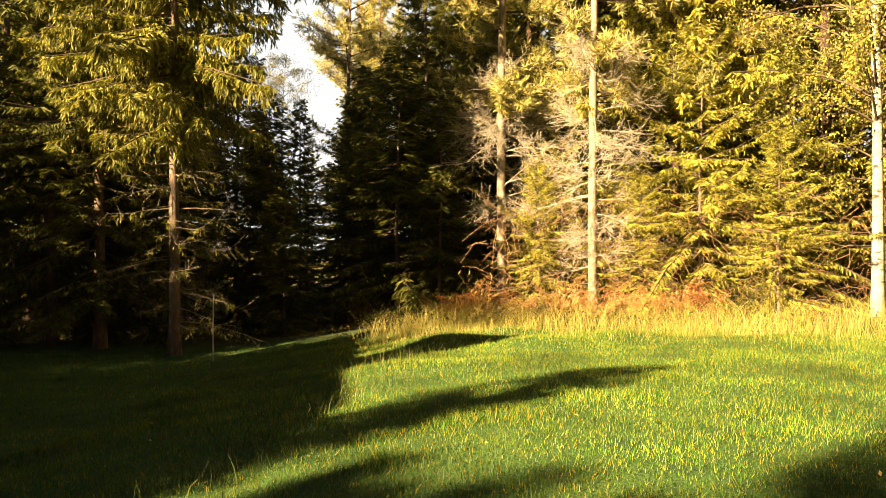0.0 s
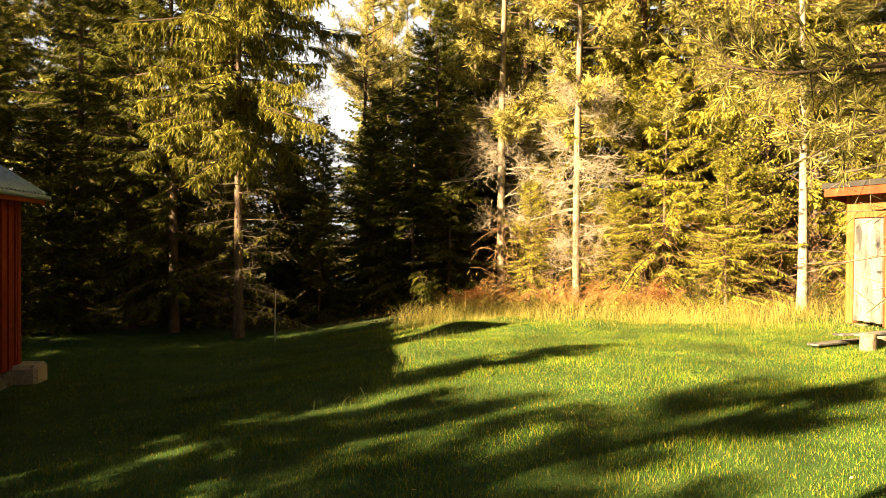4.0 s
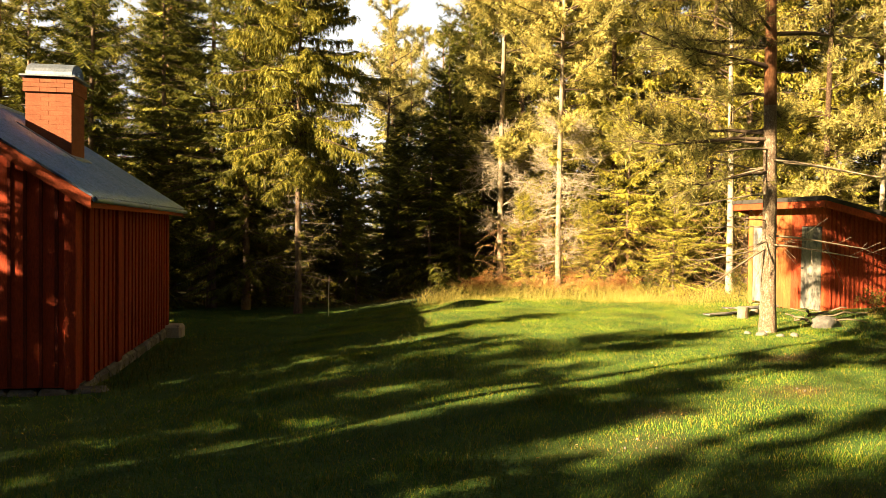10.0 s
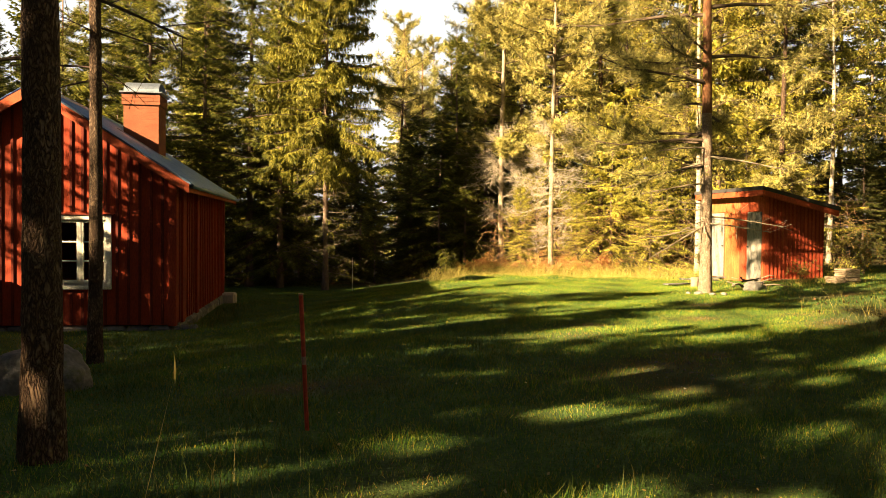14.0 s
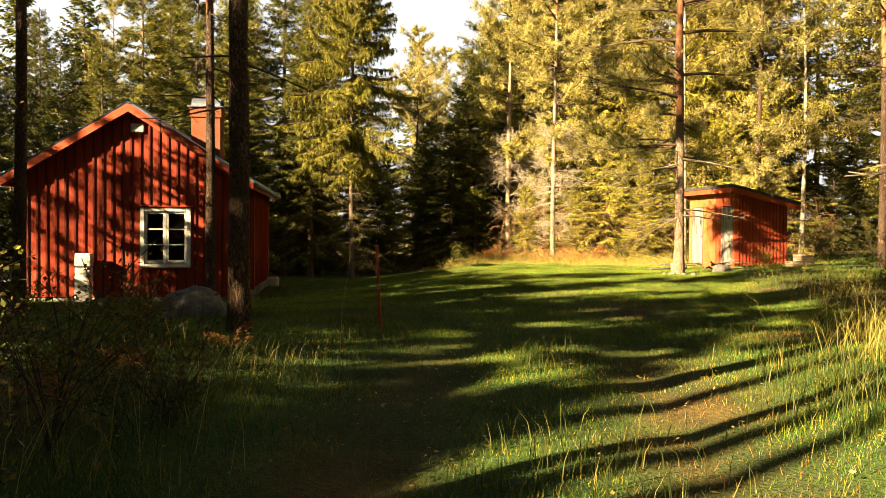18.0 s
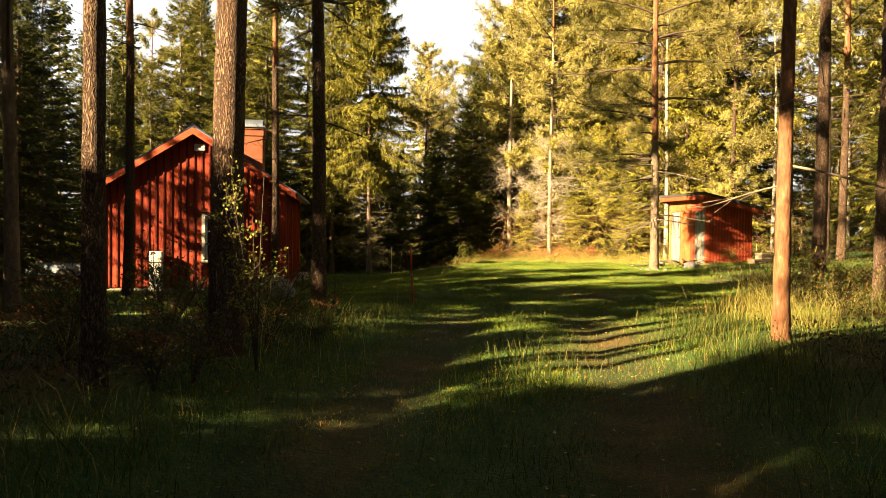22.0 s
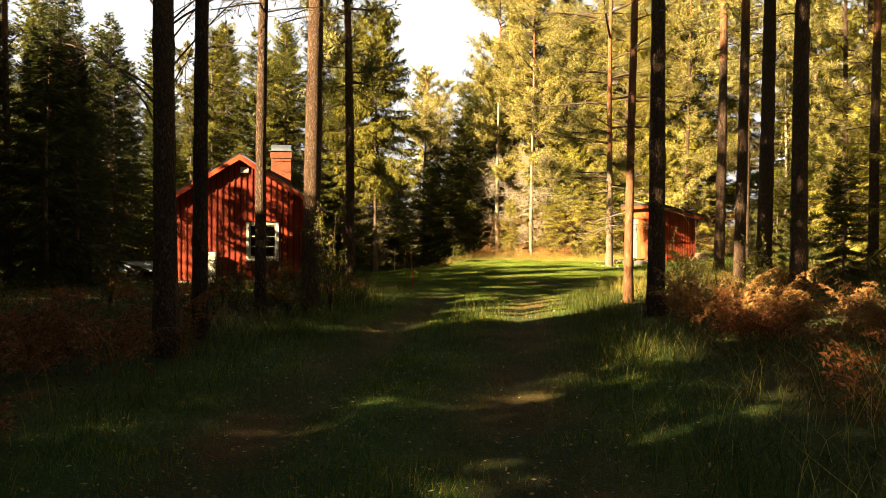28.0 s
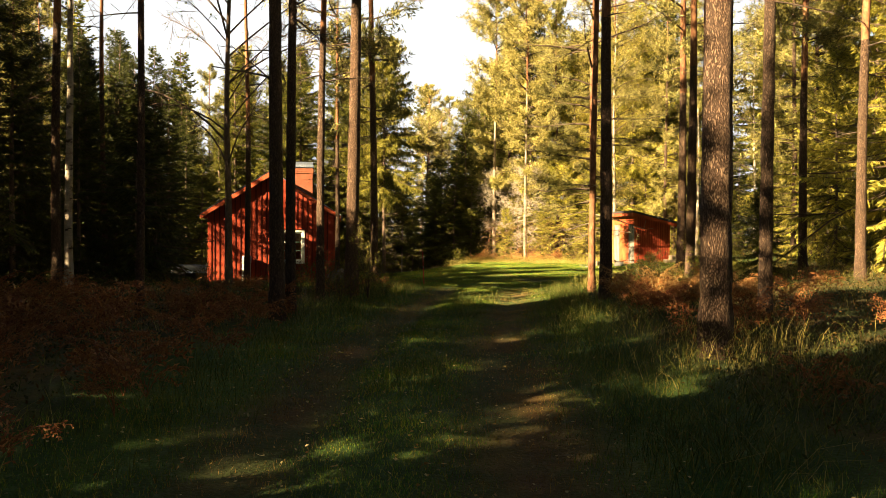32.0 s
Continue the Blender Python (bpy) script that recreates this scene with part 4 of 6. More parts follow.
def make_pine(seed, H, crown0, width, r0, limbs=42, per_limb=26, lean=(0, 0), stubs=14, needle=None, bark_split=0.42, tuft=0.18, tuft_w=0.009, per=11, round_top=0.7, sag=0.05, lower=None, split=False, low=1.0, bare=0.28):
    """A pine with a bare stem; crown0: height where the crown begins."""
    r = rngs(seed)
    P = trunk_line(r, H, np.array(lean) + r.normal(0, 0.004, 2), 24, 0.12)
    tree = thing("pine", "", "")
    k = max(6, int(24 * bark_split))
    full = P[:, 2]
    cut = H * bark_split
    lo = np.vstack([P[full < cut], along(P, np.array([cut]))])
    hi = np.vstack([along(P, np.array([cut])), P[full > cut]])
    def bole(name, line, mat, sides):
        z = np.clip(line[:, 2], 0, None)
        R = r0 * (1 - 0.85 * (z / H) ** 1.15) * (1 + 0.35 * np.exp(-z / 0.22))
        zz = np.linspace(line[0, 2], line[-1, 2], max(8, int((line[-1, 2] - line[0, 2]) / 0.16)))
        L3 = np.stack([np.interp(zz, line[:, 2], line[:, i]) for i in range(3)], -1)
        RR = np.interp(zz, line[:, 2], R)
        V, F = tube(L3, RR, sides)
        C = np.repeat(L3, sides, 0)
        V = C + (V - C) * (1 + r.normal(0, 0.035, len(V)))[:, None]
        part(name, smooth(quick_mesh(name, V, F, mat)), None, tree, "" if mat is lower or mat is BARK_PINE else "flaky orange upper stem")
    bole("trunk", lo, lower or BARK_PINE, 14)
    bole("upper_stem", hi, BARK_PINE_UP, 10)
    zl = np.sort(crown0 + (H - 0.1 - crown0) * r.random(limbs) ** low)
    rel = (zl - crown0) / (H - crown0)
    L = width * (0.35 + 1.3 * rel * (1 - rel) ** round_top + 0.25 * (1 - rel)) * r.uniform(0.55, 1.15, limbs) * np.where(rel > 0.93, 0.5, 1)
    az = r.uniform(0, 6.283, limbs)
    B = along(P, zl)
    P3 = branch_lines(r, B, az, L, 0.12 + 0.5 * rel + r.normal(0, 0.1, limbs), np.full(limbs, sag + 0.12), 0.15 + 0.15 * r.random(limbs))
    wood = [tubes_many(P3, (0.008 + 0.013 * L)[:, None] * np.linspace(1, 0.25, 5)[None], 4)]
    w = np.repeat(np.arange(limbs), per_limb)
    Q, D = sample_lines(P3, w, r.uniform(bare, 1.0, len(w)))
    T = D * 0.8 + r.normal(0, 0.55, D.shape) + [0, 0, 0.12]
    T /= np.linalg.norm(T, axis=1, keepdims=True)
    ln = (0.22 * L[w] * r.uniform(0.4, 1.2, len(w)))[:, None] + 0.08
    S3 = np.stack([Q, Q + T * ln * 0.5, Q + T * ln + [0, 0, 0.02]], 1)
    wood.append(tubes_many(S3[:, ::2], np.full((len(w), 2), 0.005), 3))
    C = np.concatenate([S3[:, 2], S3[:, 1], Q * 0.35 + S3[:, 1] * 0.65])
    DD = np.concatenate([T, T, T])
    if split:
        split_branches(tree, "branch", TWIG_DARK, P3, (0.008 + 0.013 * L)[:, None] * np.linspace(1, 0.25, 5)[None], 5, [(w, S3, 0.005)])
    else:
        part("branchwork", quick_mesh("branchwork", *join(*wood), TWIG_DARK), None, tree)
    part("crown", quick_mesh("crown", *tufts(r, C, DD, per, tuft, tuft_w), needle or NEEDLE_PINE), None, tree, "tufted grey-green needles")
    if stubs:
        zs = r.uniform(0.5 * crown0 if lower is None else 1.2, crown0 + 0.5, stubs)
        Ls = r.uniform(0.15, 1.0, stubs) * width * 0.55
        Ps = branch_lines(r, along(P, zs), r.uniform(0, 6.283, stubs), Ls, r.normal(0.05, 0.2, stubs), np.full(stubs, 0.15), np.full(stubs, 0.05))
        w = np.repeat(np.arange(stubs), 7)
        Q, D = sample_lines(Ps, w, r.uniform(0.3, 1, len(w)))
        T = D * 0.7 + r.normal(0, 0.6, D.shape)
        ln = r.uniform(0.1, 0.3, len(w))[:, None] * width * 0.5
        S = np.stack([Q, Q + T * ln * 0.5, Q + T * ln], 1)
        split_branches(tree, "dead_branch", TWIG_DEAD if lower else TWIG_DARK, Ps, (0.006 + 0.009 * Ls)[:, None] * np.linspace(1, 0.4, 5)[None], 4, [(w, S, 0.004)], "bare dead side branch")
    return tree


def make_lichen_pine(seed, H, r0, pale_from, pale_to, crown0):
    """A slim pale-stemmed tree with a zone of bare silvery branches under a thin golden crown."""
    r = rngs(seed)
    tree = make_pine(seed, H, crown0, 2.0, r0, limbs=88, per_limb=23, stubs=0, needle=NEEDLE_GOLD, bark_split=0.62, lower=BARK_PALE, tuft=0.17)
    m = 46
    P = trunk_line(rngs(seed), H, (0, 0), 24, 0.12)
    zd = r.uniform(pale_from, pale_to, m)
    mid = (pale_from + pale_to) / 2
    Ld = r.uniform(0.4, 1.0, m) ** 0.8 * r.uniform(0.7, 2.2, m) * (1 - 0.45 * np.abs(zd - mid) / (pale_to - pale_from) * 2)
    Pd = branch_lines(r, along(P, zd), r.uniform(0, 6.283, m), Ld, r.normal(0.12, 0.22, m), r.uniform(0.1, 0.5, m), r.uniform(0, 0.3, m), 8)
    w = np.repeat(np.arange(m), 18)
    Q, D = sample_lines(Pd, w, r.uniform(0.25, 1, len(w)))
    T = D * 0.7 + r.normal(0, 0.5, D.shape)
    T /= np.linalg.norm(T, axis=1, keepdims=True)
    ln = r.uniform(0.15, 0.55, len(w))[:, None]
    S = np.stack([Q, Q + T * ln * 0.5 + r.normal(0, 0.02, Q.shape), Q + T * ln], 1)
    w2 = np.repeat(np.arange(len(w)), 3)
    Q2, D2 = sample_lines(S, w2, r.uniform(0.3, 1, len(w2)))
    T2 = D2 * 0.6 + r.normal(0, 0.6, D2.shape)
    S2 = np.stack([Q2, Q2 + T2 * 0.08, Q2 + T2 * 0.16], 1)
    split_branches(tree, "bare_branch", TWIG_SILVER, Pd, (0.004 + 0.006 * Ld)[:, None] * np.linspace(1, 0.35, 8)[None], 4, [(w, S, 0.0036), (w[w2], S2, 0.003)], "silvery lichened bare branch")
    return tree


def make_birch(seed, H, crown0, width, r0, limbs=46, per=150, leaf=0.05, lean=(0, 0), leafmat=None):
    r = rngs(seed)
    P = trunk_line(r, H, lean, 20, 0.15)
    tree = thing("birch", "", "")
    part("trunk", trunk_mesh(r, "trunk", P, r0, BARK_BIRCH, 10, 0.1, 0.3), None, tree)
    zl = np.sort(r.uniform(crown0, H - 0.2, limbs))
    rel = (zl - crown0) / (H - crown0)
    L = width * (0.5 + 0.9 * (1 - rel)) * np.minimum(1, 0.5 + 2 * rel) * r.uniform(0.6, 1.1, limbs)
    P3 = branch_lines(r, along(P, zl), r.uniform(0, 6.283, limbs), L, r.uniform(0.5, 1.0, limbs), np.full(limbs, 0.45), np.zeros(limbs))
    w = np.repeat(np.arange(limbs), 9)
    Q, D = sample_lines(P3, w, r.uniform(0.3, 1, len(w)))
    T = D * 0.6 + r.normal(0, 0.45, D.shape)
    ln = r.uniform(0.2, 0.6, len(w))[:, None] * width * 0.5
    S = np.stack([Q, Q + T * ln * 0.5, Q + T * ln - [0, 0, 0.12], Q + T * ln * 1.15 - [0, 0, 0.34]], 1)
    part("branchwork", quick_mesh("branchwork", *join(tubes_many(P3, (0.006 + 0.009 * L)[:, None] * np.linspace(1, 0.25, 5)[None], 4), tubes_many(S, np.full((len(w), 4), 0.004), 3)), TWIG_DARK), None, tree)
    n = limbs * per
    C, D = sample_lines(S, r.integers(0, len(w), n), r.random(n))
    C = C + r.normal(0, 0.09, C.shape)
    part("crown", quick_mesh("crown", *kites(C, r.normal(0, 1, (n, 3)) - [0, 0, 0.6], r.normal(0, 1, (n, 3)), leaf * r.uniform(0.9, 1.7, n), leaf * r.uniform(0.4, 0.7, n)), leafmat or LEAF_BIRCH), None, tree, "small yellow-green leaves")
    return tree


def make_bare_tree(seed, H, low, r0, limbs, reach):
    """A dark broadleaf that has shed most of its leaves: long rising limbs, forked twigs, a few leaves left."""
    r = rngs(seed)
    P = trunk_line(r, H, (0.004, 0.0), 20, 0.18)
    tree = thing("aspen", "", "")
    part("trunk", trunk_mesh(r, "trunk", P, r0, BARK_SPRUCE, 10, 0.1, 0.3), None, tree)
    zl = np.sort(r.uniform(low, H - 1.0, limbs))
    L = reach * r.uniform(0.6, 1.1, limbs) * (1 - 0.55 * (zl - low) / (H - low))
    P3 = branch_lines(r, along(P, zl), r.uniform(0, 6.283, limbs), L, r.uniform(0.7, 1.3, limbs), r.uniform(0.15, 0.5, limbs), np.zeros(limbs), 7)
    w = np.repeat(np.arange(limbs), 12)
    Q, D = sample_lines(P3, w, r.uniform(0.25, 1, len(w)))
    T = D * 0.8 + r.normal(0, 0.38, D.shape)
    ln = r.uniform(0.25, 0.9, len(w))[:, None]
    S = np.stack([Q, Q + T * ln * 0.5 + r.normal(0, 0.03, Q.shape), Q + T * ln - [0, 0, 0.05]], 1)
    w2 = np.repeat(np.arange(len(w)), 4)
    Q2, D2 = sample_lines(S, w2, r.uniform(0.3, 1, len(w2)))
    T2 = D2 * 0.7 + r.normal(0, 0.5, D2.shape)
    S2 = np.stack([Q2, Q2 + T2 * 0.12, Q2 + T2 * 0.24 - [0, 0, 0.03]], 1)
    split_branches(tree, "branch", TWIG_DARK, P3, (0.005 + 0.0065 * L)[:, None] * np.linspace(1, 0.25, 7)[None], 5, [(w, S, 0.006), (w[w2], S2, 0.0035)], "long bare rising branch")
    n = limbs * 60
    C, D = sample_lines(S2, r.integers(0, len(S2), n), r.uniform(0.5, 1, n))
    part("crown", quick_mesh("crown", *kites(C, r.normal(0, 1, (n, 3)) - [0, 0, 0.7], r.normal(0, 1, (n, 3)), r.uniform(0.03, 0.06, n), r.uniform(0.012, 0.022, n)), LEAF_BUSH), None, tree, "sparse remaining leaves")
    return tree


def plant(proto, x, y, label, category, group, scale=1.0, turn=None, first=[]):
    """Stands a copy of a tree (or the tree itself the first time) on the ground."""
    a = (x * 37.7 + y * 91.3) % 6.283 if turn is None else turn
    m = Matrix.LocRotScale((x, y, gz(x, y)), Euler((0, 0, a)), (scale,) * 3)
    if proto not in first:
        first.append(proto)
        proto.matrix_basis = m
        ob = proto
    else:
        ob = copy_thing(proto, m)
        ob.matrix_basis = m
    return tagged(ob, label, category, group)


# ---- the wood round the clearing ----
EDGE = "spruces behind the clearing"
SPRUCE_L = "tall spruce with drooping green branches at the edge of the clearing"
KEY = make_spruce(11, 12.4, 2.25, 4.0, 0.10, per_m=90, tw=0.28, tww=0.014, dead=22, lopside=0.12, tassel=(30, 17, 0.62, 0.125, 0.012, 0.3), wild=0.4, split=True, hang=1.7, needle=NEEDLE_KEY, taper=0.5, step=0.25)
plant(KEY, -6.62, 14.37, "spruce with bare grey lower branches and drooping sunlit crown", "spruce tree", EDGE, turn=0.6)
SP_A = make_spruce(21, 14.5, 2.7, 1.1, 0.14, per_m=104, dead=6, tww=0.014, tw=0.28, step=0.24, hang=1.1, wild=0.4)
SP_B = make_spruce(22, 12.0, 2.5, 0.5, 0.12, per_m=96, tww=0.015, tw=0.29, step=0.24, hang=1.0)
SP_C = make_spruce(23, 16.0, 2.9, 2.0, 0.16, per_m=92, dead=8, tww=0.016, tw=0.30, step=0.25, hang=1.0)
SP_D = make_spruce(24, 6.0, 1.8, 0.2, 0.06, per_m=70, tww=0.017, tw=0.36, step=0.22)
SP_E = make_spruce(25, 13.0, 2.5, 1.0, 0.12, per_m=46, tw=0.38, tww=0.019, hang=1.2, dead=9, needle=NEEDLE_SUNLIT, tassel=(8, 11, 0.55, 0.11, 0.015, 0.32), wild=0.6, step=0.30, taper=0.65)
SP_G = make_spruce(27, 7.0, 1.9, 0.25, 0.06, needle=NEEDLE_SUNLIT, per_m=74, tw=0.27, tww=0.0125, hang=1.0, curtain=(5, 7, 0.28, 0.08, 0.011), wild=0.8, step=0.22, taper=0.6)
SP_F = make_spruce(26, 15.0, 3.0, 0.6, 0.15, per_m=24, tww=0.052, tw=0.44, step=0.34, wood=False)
SP_H = make_spruce(28, 15.0, 3.0, 0.6, 0.15, per_m=54, tww=0.024, tw=0.34, step=0.32, wood=False, needle=NEEDLE_SHADED)
SP_L = make_spruce(30, 6.0, 1.8, 0.2, 0.06, per_m=70, tww=0.017, tw=0.36, step=0.22, needle=NEEDLE_SHADED)
SP_K = make_spruce(29, 12.0, 2.5, 0.5, 0.12, per_m=84, tww=0.015, tw=0.30, step=0.25, hang=1.0, needle=NEEDLE_SHADED)
PALE_A = make_lichen_pine(31, 15.5, 0.10, 1.9, 5.0, 4.0)
PALE_B = make_lichen_pine(32, 15.0, 0.088, 0.9, 5.2, 3.8)
PINE_G = make_pine(41, 15.5, 3.0, 2.3, 0.12, limbs=62, per_limb=24, per=8, tuft_w=0.011, needle=NEEDLE_GOLD, stubs=14, bark_split=0.75)
PINE_K = make_pine(45, 14.5, 2.2, 2.1, 0.11, limbs=64, per_limb=24, per=8, tuft_w=0.011, needle=NEEDLE_PINE, stubs=10, bark_split=0.75, round_top=0.9)
BIRCH_A = make_birch(51, 14.5, 2.2, 2.2, 0.105, limbs=70, per=260, leaf=0.04)
BIRCH_B = make_birch(52, 13.0, 3.4, 1.6, 0.085, limbs=44, per=150)
BIRCH_D = make_birch(54, 11.0, 1.6, 1.9, 0.08, limbs=60, per=240, leaf=0.036)

plant(PALE_A, -1.08, 17.9, "slim pale pine with silvery bare lower branches", "pine tree", "pale pines by the bracken", turn=0.4)
plant(PALE_B, 0.67, 16.45, "slim pale pine with silvery bare lower branches", "pine tree", "pale pines by the bracken", turn=2.0)
plant(BIRCH_A, 5.26, 15.14, "stout white-stemmed birch with yellow-green leaves", "birch tree", "birches")
plant(BIRCH_B, 9.50, 15.85, "thin white birch beside the shed", "birch tree", "birches")
# the last three birches are out of view, added to dapple the gable
for x, y, s in ((7.4, 18.6, 1.1), (3.2, 20.8, 1.15), (-8.4, 27.0, 0.75), (12.4, 16.0, 1.1), (-17.0, 24.0, 1.0), (8.6, 17.0, 0.6), (-14.8, -2.4, 0.6), (-16.0, -0.8, 0.66), (-13.6, -3.0, 0.5)):
    plant(BIRCH_D, x, y, "leafy birch turning yellow among the conifers, a few added for shade", "birch tree", "birches", s)

WEST_SPRUCES = (
    (SP_B, -12.2, 13.4, 0.95), (SP_A, -12.5, 18.5, 0.9), (SP_B, -15.0, 15.2, 1.0), (SP_B, -14.0, 10.6, 0.66), (SP_A, -16.0, 6.5, 0.56), (SP_B, -15.8, 2.4, 0.66),
    (SP_C, -19.0, 10.5, 0.58), (SP_A, -19.5, 3.5, 0.62), (SP_D, -13.6, 7.6, 0.9), (SP_D, -12.0, 11.2, 0.9), (SP_B, -22.5, 0.5, 0.7), (SP_A, -22.0, 14.5, 0.7),
    (SP_D, -14.5, -0.5, 0.8), (SP_A, -19.5, 15.5, 0.72), (SP_C, -22.5, 12.0, 0.62), (SP_A, -24.0, 18.0, 0.8), (SP_C, -25.0, 5.0, 0.62), (SP_A, -26.5, 10.0, 0.8),
    (SP_H, -21.5, 16.6, 0.56), (SP_H, -19.6, 18.2, 0.6), (SP_H, -17.4, 18.9, 0.6), (SP_H, -20.8, 8.6, 0.5), (SP_H, -20.4, 12.6, 0.5), (SP_H, -18.4, 13.4, 0.46), (SP_H, -17.0, 9.2, 0.42),
    (SP_B, -19.0, 28.0, 0.74), (SP_B, -17.5, 31.0, 0.8), (SP_B, -22.0, 26.0, 0.8), (SP_B, -24.0, 23.0, 0.8), (SP_B, -26.0, 19.0, 0.8), (SP_B, -27.0, 14.0, 0.74), (SP_B, -23.0, 8.0, 0.6))
NORTHWEST_SPRUCES = (
    (SP_A, -8.4, 15.2, 0.8), (SP_A, -9.6, 15.6, 0.95), (SP_C, -8.6, 19.0, 0.85), (SP_C, -16.5, 20.5, 0.85), (SP_B, -8.6, 23.0, 0.75), (SP_A, -11.0, 25.0, 0.55),
    (SP_D, -9.3, 16.9, 0.9), (SP_D, -10.8, 14.4, 0.8), (SP_D, -8.0, 16.0, 0.6), (SP_E, -10.4, 21.8, 0.85), (SP_E, -13.2, 20.6, 1.05), (SP_E, -17.8, 23.5, 1.1),
    (SP_E, -14.6, 25.5, 0.8), (SP_E, -11.6, 28.5, 0.5), (SP_E, -16.0, 27.0, 1.0), (SP_E, -19.5, 26.0, 0.9), (SP_E, -13.4, 30.5, 0.9), (SP_E, -21.0, 21.5, 0.85))
BACK_SPRUCES = (
    (SP_F, -3.6, 23.6, 0.55), (SP_F, -1.6, 24.4, 0.62), (SP_F, -5.2, 23.0, 0.42), (SP_F, -0.6, 26.0, 0.7), (SP_F, -7.0, 24.0, 0.42), (SP_B, -4.6, 19.4, 0.42),
    (SP_D, -3.4, 18.6, 1.0), (SP_B, -2.9, 20.2, 0.78), (SP_D, -4.6, 22.5, 1.1), (SP_D, -2.4, 18.0, 0.75), (SP_B, -1.9, 22.4, 0.9), (SP_A, -2.6, 25.0, 0.8),
    (SP_D, -0.2, 18.7, 0.6), (SP_D, -5.6, 17.4, 0.55), (SP_D, -6.6, 19.6, 0.9), (SP_D, -7.4, 21.6, 0.9), (SP_D, -5.6, 24.6, 1.0), (SP_D, -3.9, 25.4, 1.0),
    (SP_E, -0.2, 23.2, 1.15), (SP_G, 0.2, 18.2, 0.6), (SP_G, -0.4, 16.9, 0.42))
PALE_PINE_SPRUCES = (
    (SP_G, 2.7, 16.6, 0.8), (SP_E, 3.3, 18.4, 1.0), (SP_A, 1.2, 20.5, 1.0), (SP_G, 1.9, 17.8, 0.85), (SP_B, 4.6, 20.6, 1.15), (SP_G, 3.9, 15.9, 0.5),
    (SP_G, 4.4, 16.6, 0.7), (SP_E, 2.2, 19.6, 1.1), (SP_E, 5.6, 19.4, 1.15), (SP_G, 1.5, 16.2, 0.38))
# SP_K copies: the hollow's shade is put into their needle colour
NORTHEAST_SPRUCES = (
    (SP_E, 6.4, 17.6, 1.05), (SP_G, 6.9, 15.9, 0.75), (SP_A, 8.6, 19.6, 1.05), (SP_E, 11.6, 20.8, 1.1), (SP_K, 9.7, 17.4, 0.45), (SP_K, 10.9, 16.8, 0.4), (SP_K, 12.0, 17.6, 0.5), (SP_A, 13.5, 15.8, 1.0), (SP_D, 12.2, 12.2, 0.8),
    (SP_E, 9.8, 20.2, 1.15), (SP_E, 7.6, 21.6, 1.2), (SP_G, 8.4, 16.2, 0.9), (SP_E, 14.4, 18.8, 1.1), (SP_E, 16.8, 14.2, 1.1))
EAST_SPRUCES = (
    (SP_B, 15.0, 12.0, 1.1), (SP_E, 13.2, 9.5, 0.95), (SP_A, 16.0, 7.0, 1.05), (SP_B, 14.5, 2.5, 1.0), (SP_C, 17.5, -1.5, 0.95), (SP_E, 12.6, -2.6, 0.85),
    (SP_B, 16.5, -7.0, 1.0), (SP_G, 9.8, -6.5, 1.1), (SP_D, 9.8, -13.0, 1.0), (SP_E, 13.0, -12.0, 0.9), (SP_G, 10.8, 0.0, 1.0), (SP_D, 7.0, -2.0, 0.45),
    (SP_D, 6.6, -7.6, 0.4), (SP_E, 14.2, 5.6, 1.0), (SP_G, 11.6, 3.0, 0.9), (SP_G, 12.4, 7.8, 0.8))
for kind, x, y, s in WEST_SPRUCES + NORTHWEST_SPRUCES + BACK_SPRUCES + PALE_PINE_SPRUCES + NORTHEAST_SPRUCES + EAST_SPRUCES:
    lab = {SP_D: "young bushy dark spruce at the edge of the wood", SP_G: "young sunlit spruce with golden-green tips", SP_E: "sunlit spruce with golden-green drooping branches"}
    plant(kind, x, y, lab.get(kind, SPRUCE_L), "spruce tree", EDGE, s)

# the deeper wood that closes the view all round
rw = random.Random(8)
deep = []
for ring, (n, rad) in enumerate(((24, 31), (26, 38), (16, 47))):
    for i in range(n):
        a = math.radians(-62 + 304 * (i + rw.uniform(0.2, 0.8)) / n)
        x, y = 0 + rad * 0.92 * math.cos(a), -1 + rad * math.sin(a)
        if -15.0 < x + 0.25 * (y - 25) < -2.0 and y > 20 and ring < 2:
            continue
        if x < 0 and y < 0 and 6.2 < x * 0.67 - y * 0.74 < 9.3:
            continue
        deep.append((x, y, rw.uniform(0.75, 1.05)))
for k in range(16):                     # low dense growth closing the gap under the open sky
    deep.append((-17 + 1.25 * k + rw.uniform(-0.5, 0.5), 27.5 + 3.5 * (k % 3) + rw.uniform(-1, 1), rw.uniform(0.34, 0.42)))
for x, y, s in deep:
    side = x * 0.67 - y * 0.74          # across the low sun's rays
    if x < -8 and y < 12 and side < 4:
        s *= 0.5
    plant(SP_F, x, y, "dense dark spruce deeper in the wood", "spruce tree", "deep wood", s)

